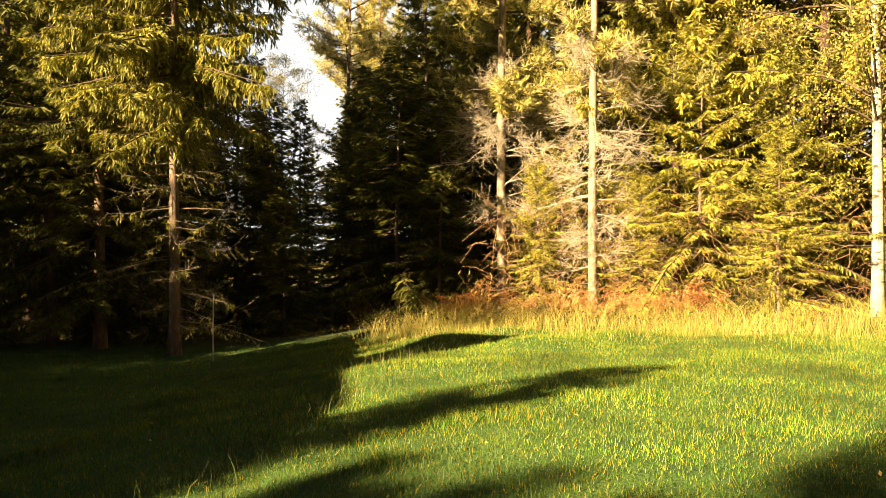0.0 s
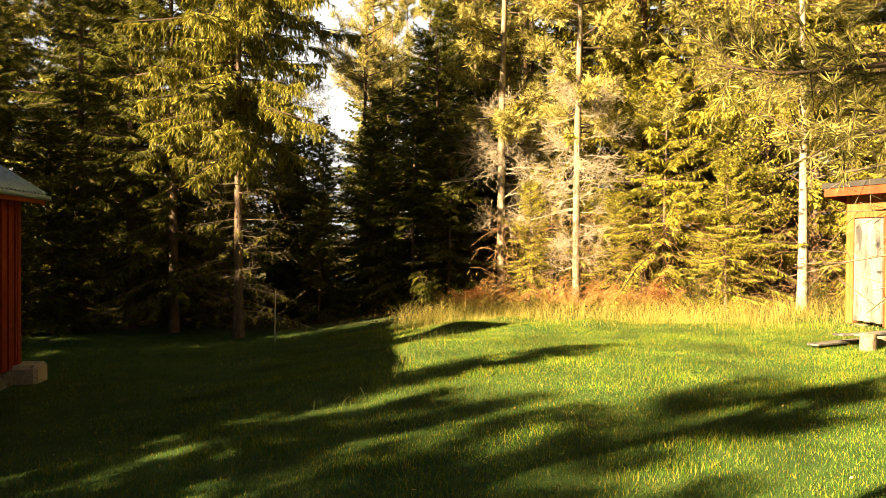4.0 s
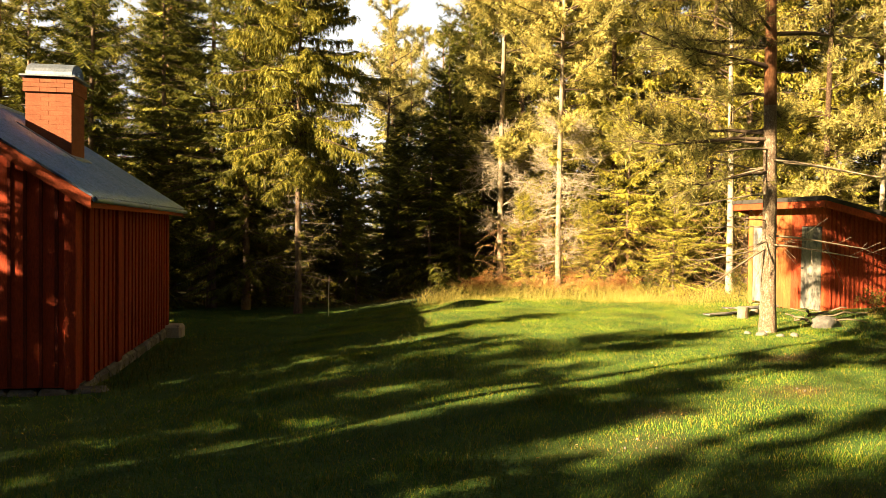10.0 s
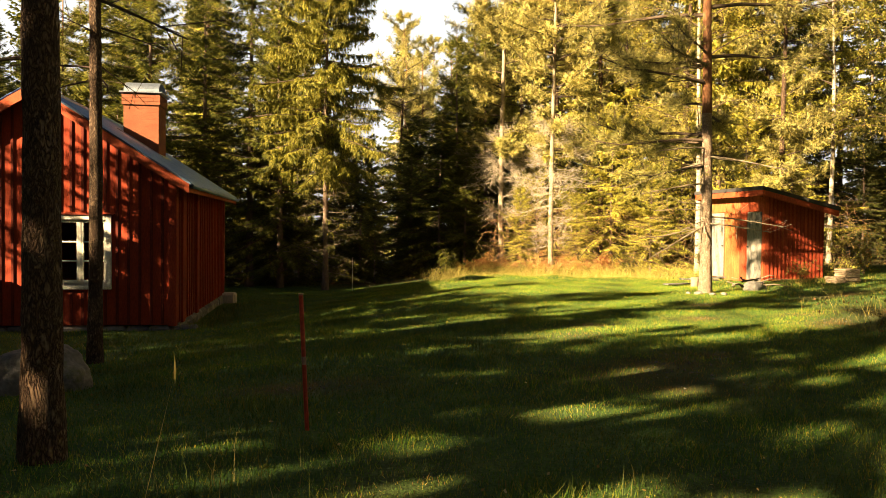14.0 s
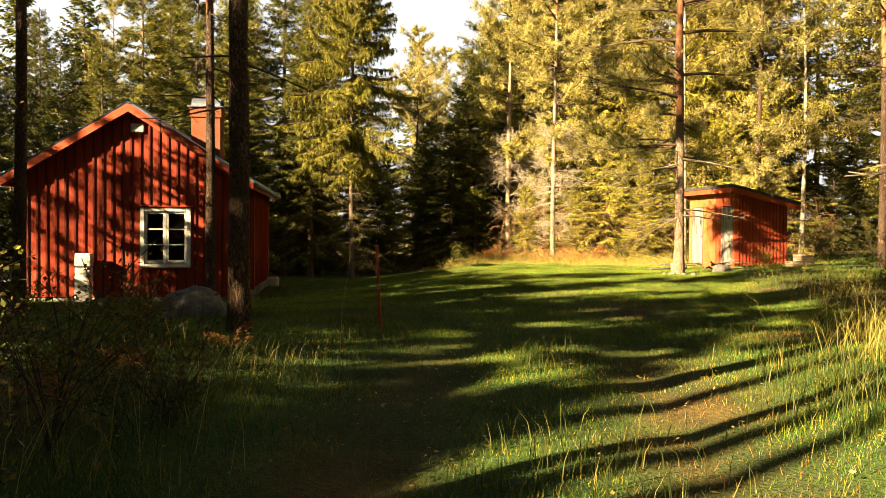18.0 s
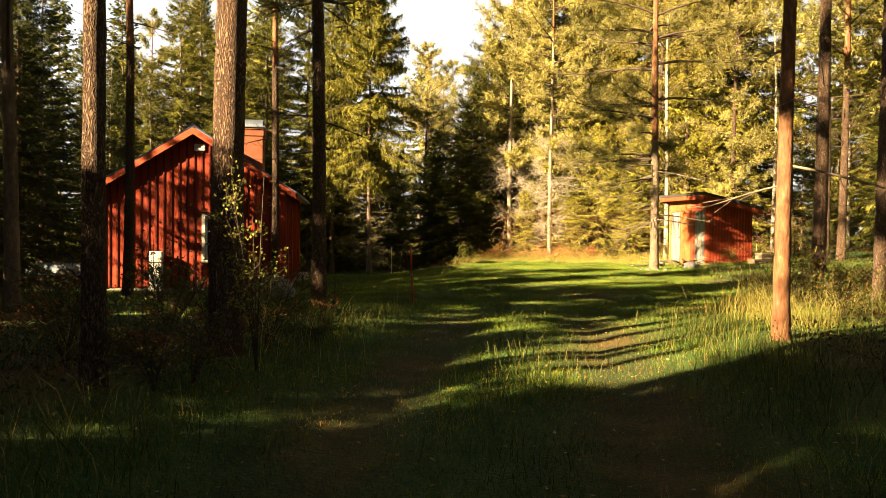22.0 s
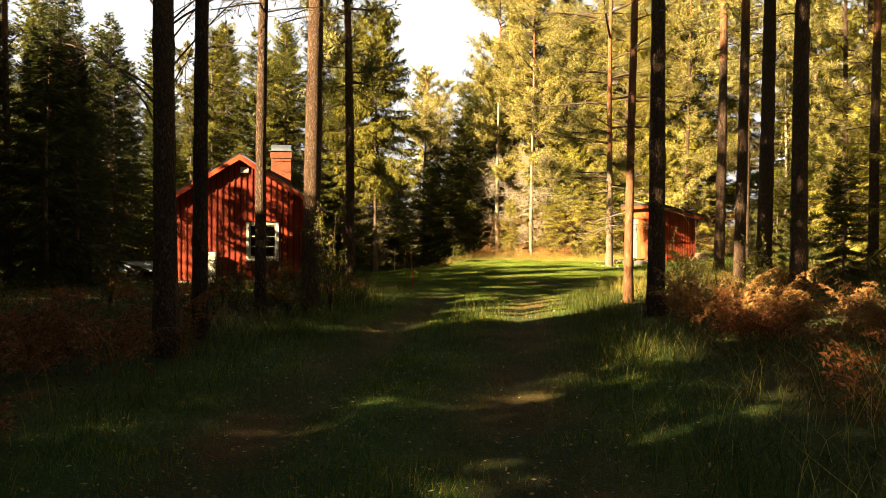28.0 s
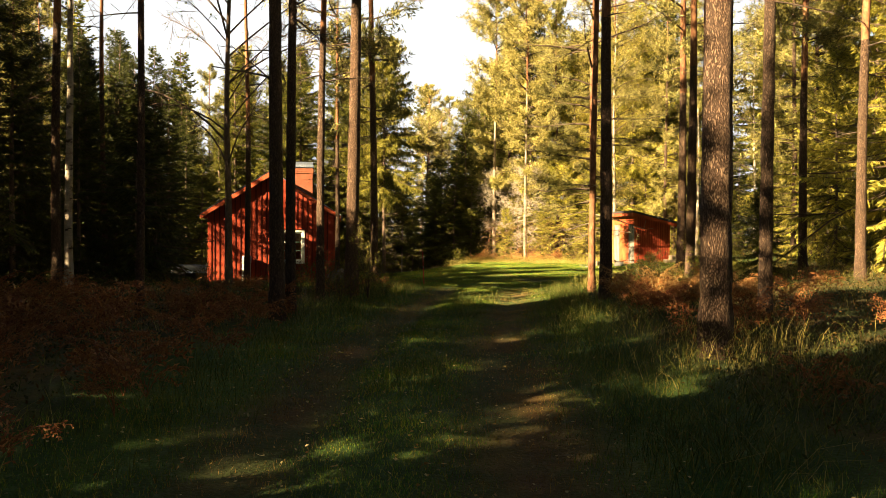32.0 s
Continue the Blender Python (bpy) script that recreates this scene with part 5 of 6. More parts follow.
# the last five pines are out of view, added to dapple gable and lawn
for kind, x, y, s in (
        (PINE_G, -6.67, 30.6, 0.8), (PINE_G, 0.9, 18.9, 0.95), (PINE_G, 2.4, 17.6, 0.92), (PINE_K, -0.4, 21.8, 1.0), (PINE_G, 5.2, 17.3, 1.0), (PINE_K, 7.8, 15.2, 0.92),
        (PINE_G, 12.2, 6.2, 0.95), (PINE_K, 10.9, 4.6, 0.95), (PINE_G, -13.6, 22.0, 0.75), (PINE_K, -17.5, 17.5, 0.8), (PINE_K, -5.3, 27.5, 0.72), (PINE_G, -6.0, 25.5, 0.76), (PINE_G, -5.2, 30.4, 0.76), (PINE_G, -4.0, 29.2, 0.72), (PINE_K, -3.0, 31.0, 0.8), (PINE_G, -1.6, 29.5, 0.8), (PINE_K, -14.5, -3.9, 0.5), (PINE_K, -16.2, -3.2, 0.52), (PINE_K, -13.7, -13.1, 0.62), (PINE_K, -14.1, -11.9, 0.6), (PINE_K, -13.8, -14.5, 0.56)):
    plant(kind, x, y, "sunlit pine with golden-green needles, a few added for shade", "pine tree", "pines behind the clearing", s)

TRACK = "pines along the track"
YARD_PINE = make_pine(61, 15.0, 2.6, 3.3, 0.12, limbs=66, per_limb=30, stubs=22, lower=BARK_YARD, bark_split=0.25, sag=0.22, split=True, low=1.35, bare=0.35, per=17, tuft=0.15, tuft_w=0.0048)
plant(YARD_PINE, 3.585, 6.23, "orange-stemmed pine with pale flaking bark near the shed", "pine tree", TRACK, turn=0.0)
PINES_COTTAGE_SIDE = (
    (-2.62, -7.1, 0.098, 14, 3.9, "dark rough-barked pine beside the track"),
    (-2.17, -11.4, 0.132, 16, 6.8, "thick deeply furrowed pine beside the track"),
    (-2.34, -13.0, 0.073, 13, 7.6, "slender orange-lit pine beside the track"),
    (-4.6, -3.1, 0.072, 12, 5.4, "thin pine in front of the cottage gable"),
    (-7.32, -3.45, 0.092, 13.0, 9.2, "slender pine in front of the cottage"),
    (-2.08, -16.1, 0.105, 14, 6.0, "dark straight pine beside the track"),
    (-2.21, -15.1, 0.078, 14, 8.2, "dark straight pine beside the track"),
    (-3.98, -16.3, 0.056, 12, 7.8, "thin dark pine among bracken"),
    (-8.9, -8.6, 0.07, 13, 7.5, "thin reddish pine in the shaded wood"),
    (-7.4, -12.9, 0.09, 14, 7.6, "dark pine behind a white birch"))
PINES_SHED_SIDE = (
    (2.59, -9.66, 0.074, 13, 6.4, "slender orange-stemmed pine at the track's edge"),
    (2.69, -12.05, 0.112, 14, 6.8, "dark pine at the track's edge"),
    (5.98, -0.3, 0.14, 16, 6.5, "tall pine with pale lichened stem"),
    (5.5, -4.6, 0.125, 16, 8.0, "tall dark pine in the wood"),
    (5.54, -6.4, 0.15, 16, 8.0, "tall rough-barked pine in the wood"),
    (5.15, -9.86, 0.13, 16, 8.0, "tall dark pine in the wood"),
    (3.2, -18.8, 0.15, 17, 9.0, "thick pale-lit pine beside the track"),
    (4.38, -16.1, 0.086, 14, 8.0, "dark straight pine behind the bracken"),
    (8.2, -9.0, 0.11, 14, 6.0, "reddish pine deeper in the wood"),
    (9.2, 7.6, 0.12, 15, 5.0, "tall lichened pine beyond the shed"),
    (8.2, 5.9, 0.09, 13, 6.0, "tall pine beyond the shed"),
    (8.9, -3.0, 0.12, 15, 6.0, "tall pine in the wood"),
    # last three stand out of view, added to shade the track
    (-6.2, -20.5, 0.07, 6.5, 2.5, "pine in the shading wood"),
    (-9.8, -26.5, 0.11, 8, 3.0, "pine in the shading wood"),
    (-5.2, -26.5, 0.10, 15, 5.0, "pine in the shading wood"))
for i, (x, y, r0, H, c0, lab) in enumerate(PINES_COTTAGE_SIDE + PINES_SHED_SIDE):
    p = make_pine(100 + i, H, c0, 2.1, r0, limbs=32, per_limb=20, stubs=12, per=5, tuft_w=0.0145, bark_split=0.06 if "orange-stemmed" in lab else 0.36, lower=BARK_PINE_UP if "orange-stemmed" in lab else None)
    plant(p, x, y, lab, "pine tree", TRACK)
# young spruces added to shade the track and the boulder
for x, y, s in ((-7.0, -17.6, 0.7), (-7.6, -17.0, 0.72), (-7.9, -9.0, 0.75)):
    plant(SP_L, x, y, "young bushy spruce under the tall pines", "spruce tree", "spruces beside the track", s)
rs = random.Random(4)
shade = [(5.5, -31.0, 1.0), (10.0, -26.0, 1.0), (8.6, -20.0, 0.9), (12.0, -18.0, 1.0)]
for k in range(13):                     # two ragged rows added on the sunny side to shade the track, with a gap
    for x, y, s in ((-8.6 + rs.uniform(-0.7, 0.7), -14.6 - 1.85 * k + rs.uniform(-0.5, 0.5), rs.uniform(0.75, 1.0)), (-13.4 + rs.uniform(-1, 1), -15.5 - 1.9 * k + rs.uniform(-0.6, 0.6), rs.uniform(0.85, 1.1))):
        side = x * 0.67 - y * 0.74
        if not 6.4 < side < (10.5 if x < -11.5 else 9.9):
            low = 0.60 if side < 2.9 else 0.9 if side < 5.0 else 0.42 if side < 6.6 else 0.66 if 11.4 < side < 13.9 else 0.95 if 15.3 < side < 16.8 else 1.0
            shade.append((x, y, s * low))
# spruces added, mostly out of view, to shade lawn, gable and track
NEAR_COTTAGE = (
    (-10.5, -2.0, 0.58), (-11.8, -2.8, 0.66), (-11.2, -2.1, 0.28), (-10.3, -4.2, 0.5), (-12.6, -3.4, 0.36), (-11.5, -3.5, 0.44), (-7.7, -21.2, 0.62), (-12.2, -25.2, 0.66), (-10.85, -19.25, 0.47),
    (-3.6, -28.5, 0.9), (0.6, -33.0, 1.0), (-11.3, -5.9, 0.58), (-10.2, -5.8, 0.47), (-9.2, -6.6, 0.5), (-8.1, -7.7, 0.40), (-10.6, -9.2, 0.44), (-8.6, -10.2, 0.42),
    (-11.8, -7.2, 0.56))
SOUTHWEST = (
    (-9.4, -8.6, 0.48), (-12.4, -5.8, 0.58), (-11.0, -11.0, 0.60), (-9.2, -11.6, 0.55), (-13.8, -8.6, 0.6), (-12.4, -12.2, 0.68), (-9.9, -12.2, 0.5), (-12.8, -10.2, 0.6),
    (-10.65, -18.0, 0.42), (-11.2, -14.2, 0.68), (-8.5, -17.35, 0.36), (-10.75, -3.6, 0.5), (-14.2, -13.0, 0.68), (-13.6, -4.3, 0.36), (-13.4, -7.2, 0.66),
    (-12.3, -8.5, 0.68))
FAR_WEST = (
    (-15.5, -8.5, 0.6), (-17.5, -4.5, 0.62), (-19.5, -9.5, 0.66), (-21.0, -4.0, 0.7), (-18.5, -14.0, 0.72), (-16.8, -0.6, 0.62), (-20.0, 0.5, 0.7), (-23.0, -9.0, 0.7),
    (-14.4, 4.6, 0.8), (-24.0, -1.5, 0.72), (-17.4, 5.0, 0.78), (-18.0, 8.2, 0.95), (-21.2, 10.5, 1.0), (-16.2, 11.6, 0.7), (-13.4, 14.8, 0.75))
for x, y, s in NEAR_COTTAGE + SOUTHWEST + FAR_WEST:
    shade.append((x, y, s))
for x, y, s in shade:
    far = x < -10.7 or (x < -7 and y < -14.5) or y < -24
    plant((SP_H if y > -15.5 else SP_F) if far else SP_K, x, y, "dark spruce added to the wood to cast shade", "spruce tree", "spruces beside the track", s * 0.8 if far and y > -15 else s)
# tall narrow pines added far on the sunny side, crowns streaking the lawn with shade
def across_sun(along, s):
    a = radians(SUN_FROM)
    return -along * math.cos(a) - s * math.sin(a), -along * math.sin(a) + s * math.cos(a)


SLIM = make_pine(71, 13.0, 3.2, 0.75, 0.11, limbs=80, per_limb=14, per=6, tuft_w=0.021, stubs=0)
BROAD = make_pine(72, 13.0, 3.4, 1.7, 0.12, limbs=80, per_limb=18, per=6, tuft_w=0.021, stubs=0)
STEM = make_pine(73, 14.0, 9.0, 1.0, 0.12, limbs=54, per_limb=17, per=6, tuft_w=0.021, stubs=8)
LAWN_SHADE = ((BROAD, -20.0, -2.45, 0.86), (SLIM, -20.5, -0.2, 0.95), (SLIM, -21.0, 1.55, 0.8), (SLIM, -20.0, 3.0, 0.95), (SLIM, -20.8, 3.75, 0.76), (SLIM, -21.5, 4.45, 0.9), (SLIM, -21.0, 5.15, 0.95), (SLIM, -20.0, 6.05, 0.9), (BROAD, -20.0, -4.65, 0.74))
WEST_SHADE = ((BROAD, -12.0, -10.6, 0.78), (BROAD, -12.5, -12.2, 0.82), (BROAD, -12.0, -13.8, 0.8), (BROAD, -12.5, -15.4, 0.8))
# stems and young spruces added to break up the sunlight on the track
TRACK_STEMS = ((STEM, -17.0, 7.3, 1.0), (STEM, -17.6, 7.95, 0.95), (SLIM, -17.3, 9.62, 1.0), (STEM, -17.8, 10.5, 1.0), (STEM, -18.6, 8.42, 0.9), (STEM, -18.0, 9.12, 0.95), (STEM, -25.3, 16.9, 0.6))
YOUNG = tuple((SP_L, -19.0 + 0.5 * (i % 3), 6.35 + 0.34 * i, (0.93 if i < 3 else 0.80 if i % 2 else 0.60) - 0.035 * (i % 3) + 0.02 * (i % 2)) for i in range(9))
for kind, along_sun, s, k in LAWN_SHADE + WEST_SHADE + TRACK_STEMS:
    plant(kind, *across_sun(along_sun, s), "tall pine in the shading wood", "pine tree", "pines on the sunny side", k)
for kind, along_sun, s, k in YOUNG:
    plant(kind, *across_sun(along_sun, s), "young bushy spruce under the tall pines", "spruce tree", "spruces beside the track", k)
plant(make_bare_tree(81, 11.5, 2.6, 0.088, 36, 3.4), -5.54, -9.24, "nearly leafless dark aspen with long rising branches", "aspen tree", "leafless trees", turn=1.2)
BIRCH_C = make_birch(53, 12.0, 5.0, 1.6, 0.085, limbs=34, per=60)
plant(BIRCH_C, -7.54, -12.3, "slim white birch in the shaded wood", "birch tree", "birches")


# ---- grass, bracken, brush ----
def local(m, x, y):
    c, s = math.cos(m), math.sin(m)
    return x * c + y * s, -x * s + y * c


def clear_of_buildings(x, y):
    u, v = local(radians(HOUSE_TURN), x, y)
    house = (u > RIDGE_X - HALF - 0.04) & (u < RIDGE_X + HALF + 0.04) & (v > FRONT - 0.03) & (v < BACK + 0.04)
    a, b = local(radians(16.0), x, y)
    shed = (a > 8.02) & (a < 9.65) & (b > 7.47) & (b < 10.3)
    return ~(house | shed)


def scatter(r, n, x0, x1, y0, y1, density):
    x, y = r.uniform(x0, x1, n), r.uniform(y0, y1, n)
    keep = (r.random(n) < density(x, y)) & clear_of_buildings(x, y)
    return x[keep], y[keep]


def wood_edge(x, y):
    """0 on the open lawn, 1 under the trees at the back."""
    return smoothstep(13.0, 14.4, y + 0.10 * np.abs(x + 1) - 0.4 * waves(x, y, 0.8) - 2.2 * smoothstep(-2.5, -5, x))


def short_blades(r, x, y, h, w):
    n = len(x)
    a = r.uniform(0, 6.283, n)
    lean = r.normal(0, 0.45, (n, 2)) * h[:, None]
    z = ground_z(x, y)
    dx, dy = np.cos(a) * w, np.sin(a) * w
    V = np.stack([np.stack([x - dx, y - dy, z - 0.01], -1), np.stack([x + dx, y + dy, z - 0.01], -1), np.stack([x + lean[:, 0], y + lean[:, 1], z + h], -1)], 1)
    return V.reshape(-1, 3), np.arange(n * 3).reshape(-1, 3)


def tall_blades(r, x, y, h, w, bend=0.5):
    n = len(x)
    a = r.uniform(0, 6.283, n)
    b = r.uniform(0, 6.283, n)
    k = (bend * h * r.uniform(0.2, 1.2, n))
    z = ground_z(x, y)
    rows = []
    for t, ww in ((0, 1.0), (0.55, 0.8), (1.0, 0.12)):
        cx, cy, cz = x + np.cos(b) * k * t * t, y + np.sin(b) * k * t * t, z - 0.02 + h * (t - 0.22 * bend * t * t)
        rows += [np.stack([cx - np.cos(a) * w * ww, cy - np.sin(a) * w * ww, cz], -1), np.stack([cx + np.cos(a) * w * ww, cy + np.sin(a) * w * ww, cz], -1)]
    V = np.stack(rows, 1).reshape(-1, 3)
    o = (np.arange(n) * 6)[:, None]
    F = np.concatenate([o + [0, 1, 3, 2], o + [2, 3, 5, 4]], 0)
    return V, F


def stuff(name, mesh, label, category):
    return tagged(new(name, mesh), label, category, kind="stuff")


def rough_side(x, y):
    """1 on the uncut ground between the yard and the wood on the shed's side."""
    return smoothstep(3.7, 4.9, x - 0.05 * (y + 4)) * smoothstep(4.2, 1.5, y)


def build_lawn():
    r = rngs(1)
    def mown(x, y):
        off = np.abs(x - track_mid(y))
        wood = smoothstep(-6, -11, y)
        d = (1 - wood) + wood * smoothstep(2.9, 1.6, off)
        d = d * (1 - 0.9 * bareness(x, y)) * (1 - 0.85 * rough_side(x, y))
        return d * (1 - wood_edge(x, y)) * smoothstep(-10.5, -9.5, x)
    bits = []
    for n, box4, w in ((500000, (-4.5, 4.8, -12, 13.0), 0.0021), (280000, (-10.5, 9.5, -9, 14.5), 0.0034), (260000, (-2.8, 4.2, -27, -11), 0.0023)):
        x, y = scatter(r, n, *box4, mown)
        tuft = np.clip(0.5 + 0.7 * waves(x, y, 2.3), 0, 1) * np.clip(0.5 + 0.7 * waves(y + 7, x, 5.0), 0, 1)
        h = (0.024 + 0.062 * tuft ** 1.7) * r.uniform(0.5, 1.4, len(x))
        h = h * (1 - 0.55 * bareness(x, y))
        bits.append(short_blades(r, x, y, h, w * r.uniform(0.7, 1.4, len(x))))
    stuff("lawn_grass", quick_mesh("lawn_grass", *join(*bits), LAWN), "short uneven green grass of the clearing and track", "grass")

    # thin brown grass trodden flat in the ruts and worn places
    x, y = scatter(r, 200000, -2.6, 4.5, -27, 8, lambda a, b: bareness(a, b) * smoothstep(2.4, 1.7, np.abs(a - track_mid(b)) * smoothstep(-5, -7, b)) * 0.8)
    stuff("worn_grass", quick_mesh("worn_grass", *short_blades(r, x, y, r.uniform(0.012, 0.045, len(x)), r.uniform(0.0018, 0.0034, len(x))), THATCH), "short brown worn grass in the wheel ruts", "grass")

    # lusher tufts: along the line where the mower turned, on the crown of the track, by the verges
    def tufty(x, y):
        off = np.abs(x - track_mid(y))
        line = np.exp(-((x + 2.3 - 0.06 * (y - 6)) / 0.35) ** 2) * smoothstep(4, 6, y) * smoothstep(13, 11, y)
        crown = np.exp(-(off / 0.3) ** 2) * smoothstep(-6, -9, y) * smoothstep(0.1, 0.6, waves(x, y, 1.4)) * 0.8
        verge = np.exp(-((off - 1.75) / 0.35) ** 2) * smoothstep(-5, -8, y) * (0.5 + 0.5 * waves(x, y, 0.9)) * 0.9
        walls = 0.5 * np.exp(-((x + 5.7 + 0.24 * (y - 2)) / 0.35) ** 2) * smoothstep(1.5, 2.5, y) * smoothstep(9.5, 8.5, y)
        return np.clip(0.3 * line + crown + verge + walls + 0.5 * np.exp(-((x - 0.3) / 0.4) ** 2 - ((y + 11.0) / 1.0) ** 2) + np.exp(-((x - 2.15) / 0.4) ** 2 - ((y + 10.2) / 2.2) ** 2), 0, 1)
    x, y = scatter(r, 260000, -7, 5, -27, 13, tufty)
    h = r.uniform(0.08, 0.24, len(x)) * (1 + 0.3 * np.exp(-((x - 2.15) / 0.5) ** 2 - ((y + 10.0) / 2.4) ** 2))
    stuff("tufted_grass", quick_mesh("tufted_grass", *tall_blades(r, x, y, h, r.uniform(0.0016, 0.003, len(x))), VERGE), "longer lush green grass tufts along verges", "grass")

    # tall dry grass: before the bracken, by the shed, on the right verge
    def dry(x, y):
        back = np.exp(-((y - 13.4 + 0.10 * np.abs(x + 1)) / 1.55) ** 2) * smoothstep(-3.6, -2.4, x) * smoothstep(9, 7, x) * (0.75 + 0.4 * waves(x, y, 1.7))
        bank = np.exp(-(((x - 3.1) / 0.5) ** 2 + ((y + 7.9) / 1.5) ** 2)) * 0.95
        shed = np.exp(-((x - 6.6) / 1.0) ** 2 - ((y - 8.6) / 0.7) ** 2) * 0.5
        wood = 0.04 * smoothstep(1.9, 2.6, np.abs(x - track_mid(y))) * smoothstep(-9, -12, y) * (waves(x, y, 1.3) > 0.1)
        foot = 0.2 * np.exp(-((x + 2.0) / 0.5) ** 2 - ((y + 10.8) / 0.8) ** 2)
        side = 0.22 * rough_side(x, y) * (0.6 + 0.5 * waves(x, y, 1.5)) * smoothstep(-9, -7, y)
        tussock = 0.4 * np.exp(-((x - 3.5) / 0.75) ** 2 - ((y + 18.9) / 0.8) ** 2)
        front = 0.16 * np.exp(-((x - 5.4) / 1.7) ** 2 - ((y - 7.3) / 1.0) ** 2)
        return np.clip(back + bank + shed + wood + foot + side + front + tussock, 0, 1)
    x, y = scatter(r, 380000, -7, 9.5, -27, 16.0, dry)
    h = r.uniform(0.14, 0.6, len(x)) * np.where(y > 5, 0.32 + 0.75 * smoothstep(12.0, 14.2, y + 0.10 * np.abs(x + 1)), 1.0)
    stuff("dry_grass", quick_mesh("dry_grass", *tall_blades(r, x, y, h, np.where(y > 8, 0.75, 0.6) * r.uniform(0.0022, 0.0042, len(x)), 0.8), STRAW), "tall dry straw-coloured grass by the wood's edge", "grass")

    # long arching grass on both banks of the track
    def banks(x, y):
        d = x - track_mid(y)
        right = smoothstep(1.25, 1.9, d) * smoothstep(5.2, 3.4, d) * smoothstep(-10.6, -12.5, y) + 0.5 * rough_side(x, y) * smoothstep(9, 6, x) * smoothstep(-13, -10, y)
        left = smoothstep(-1.5, -2.1, d) * smoothstep(-5.0, -3.4, d) * smoothstep(-7.4, -8.6, y) * (0.1 + 0.7 * smoothstep(-17, -14.5, y))
        return np.clip((right + left) * (0.55 + 0.6 * waves(x, y, 1.5)), 0, 1)
    x, y = scatter(r, 190000, -5.5, 8.5, -27.5, 3.0, banks)
    clump = np.clip(0.55 + 0.6 * waves(x + 3, y, 2.2), 0.15, 1)
    h = r.uniform(0.22, 0.62, len(x)) * clump
    stuff("verge_grass", quick_mesh("verge_grass", *tall_blades(r, x, y, h, r.uniform(0.0018, 0.0034, len(x)), 1.25), VERGE), "long arching dark green grass on the banks of the track", "grass")

    # grasses with seed heads standing up singly
    x, y = scatter(r, 900, -3.2, 3.6, -14, 15, lambda a, b: np.clip(np.exp(-((b - 14.2) / 0.9) ** 2) * smoothstep(1, -1, a) + 0.7 * np.exp(-((a - 3.1) / 0.5) ** 2 - ((b + 7.6) / 1.6) ** 2) + 0.25 * np.exp(-((a + 1.7) / 0.4) ** 2 - ((b + 10.5) / 1.5) ** 2), 0, 1))
    h = r.uniform(0.6, 1.05, len(x))
    st = tall_blades(r, x, y, h, np.full(len(x), 0.0017), 0.45)
    tip = st[0].reshape(-1, 6, 3)[:, 4]
    hd = kites(tip - [0, 0, 0.04], np.tile([[0.25, 0.15, 1.0]], (len(tip), 1)) + r.normal(0, 0.2, tip.shape), r.normal(0, 1, tip.shape), np.full(len(tip), 0.11), np.full(len(tip), 0.0045))
    stuff("seed_grass", quick_mesh("seed_grass", *join(st, hd), STRAW), "bent dry grass stalks with seed heads", "grass")


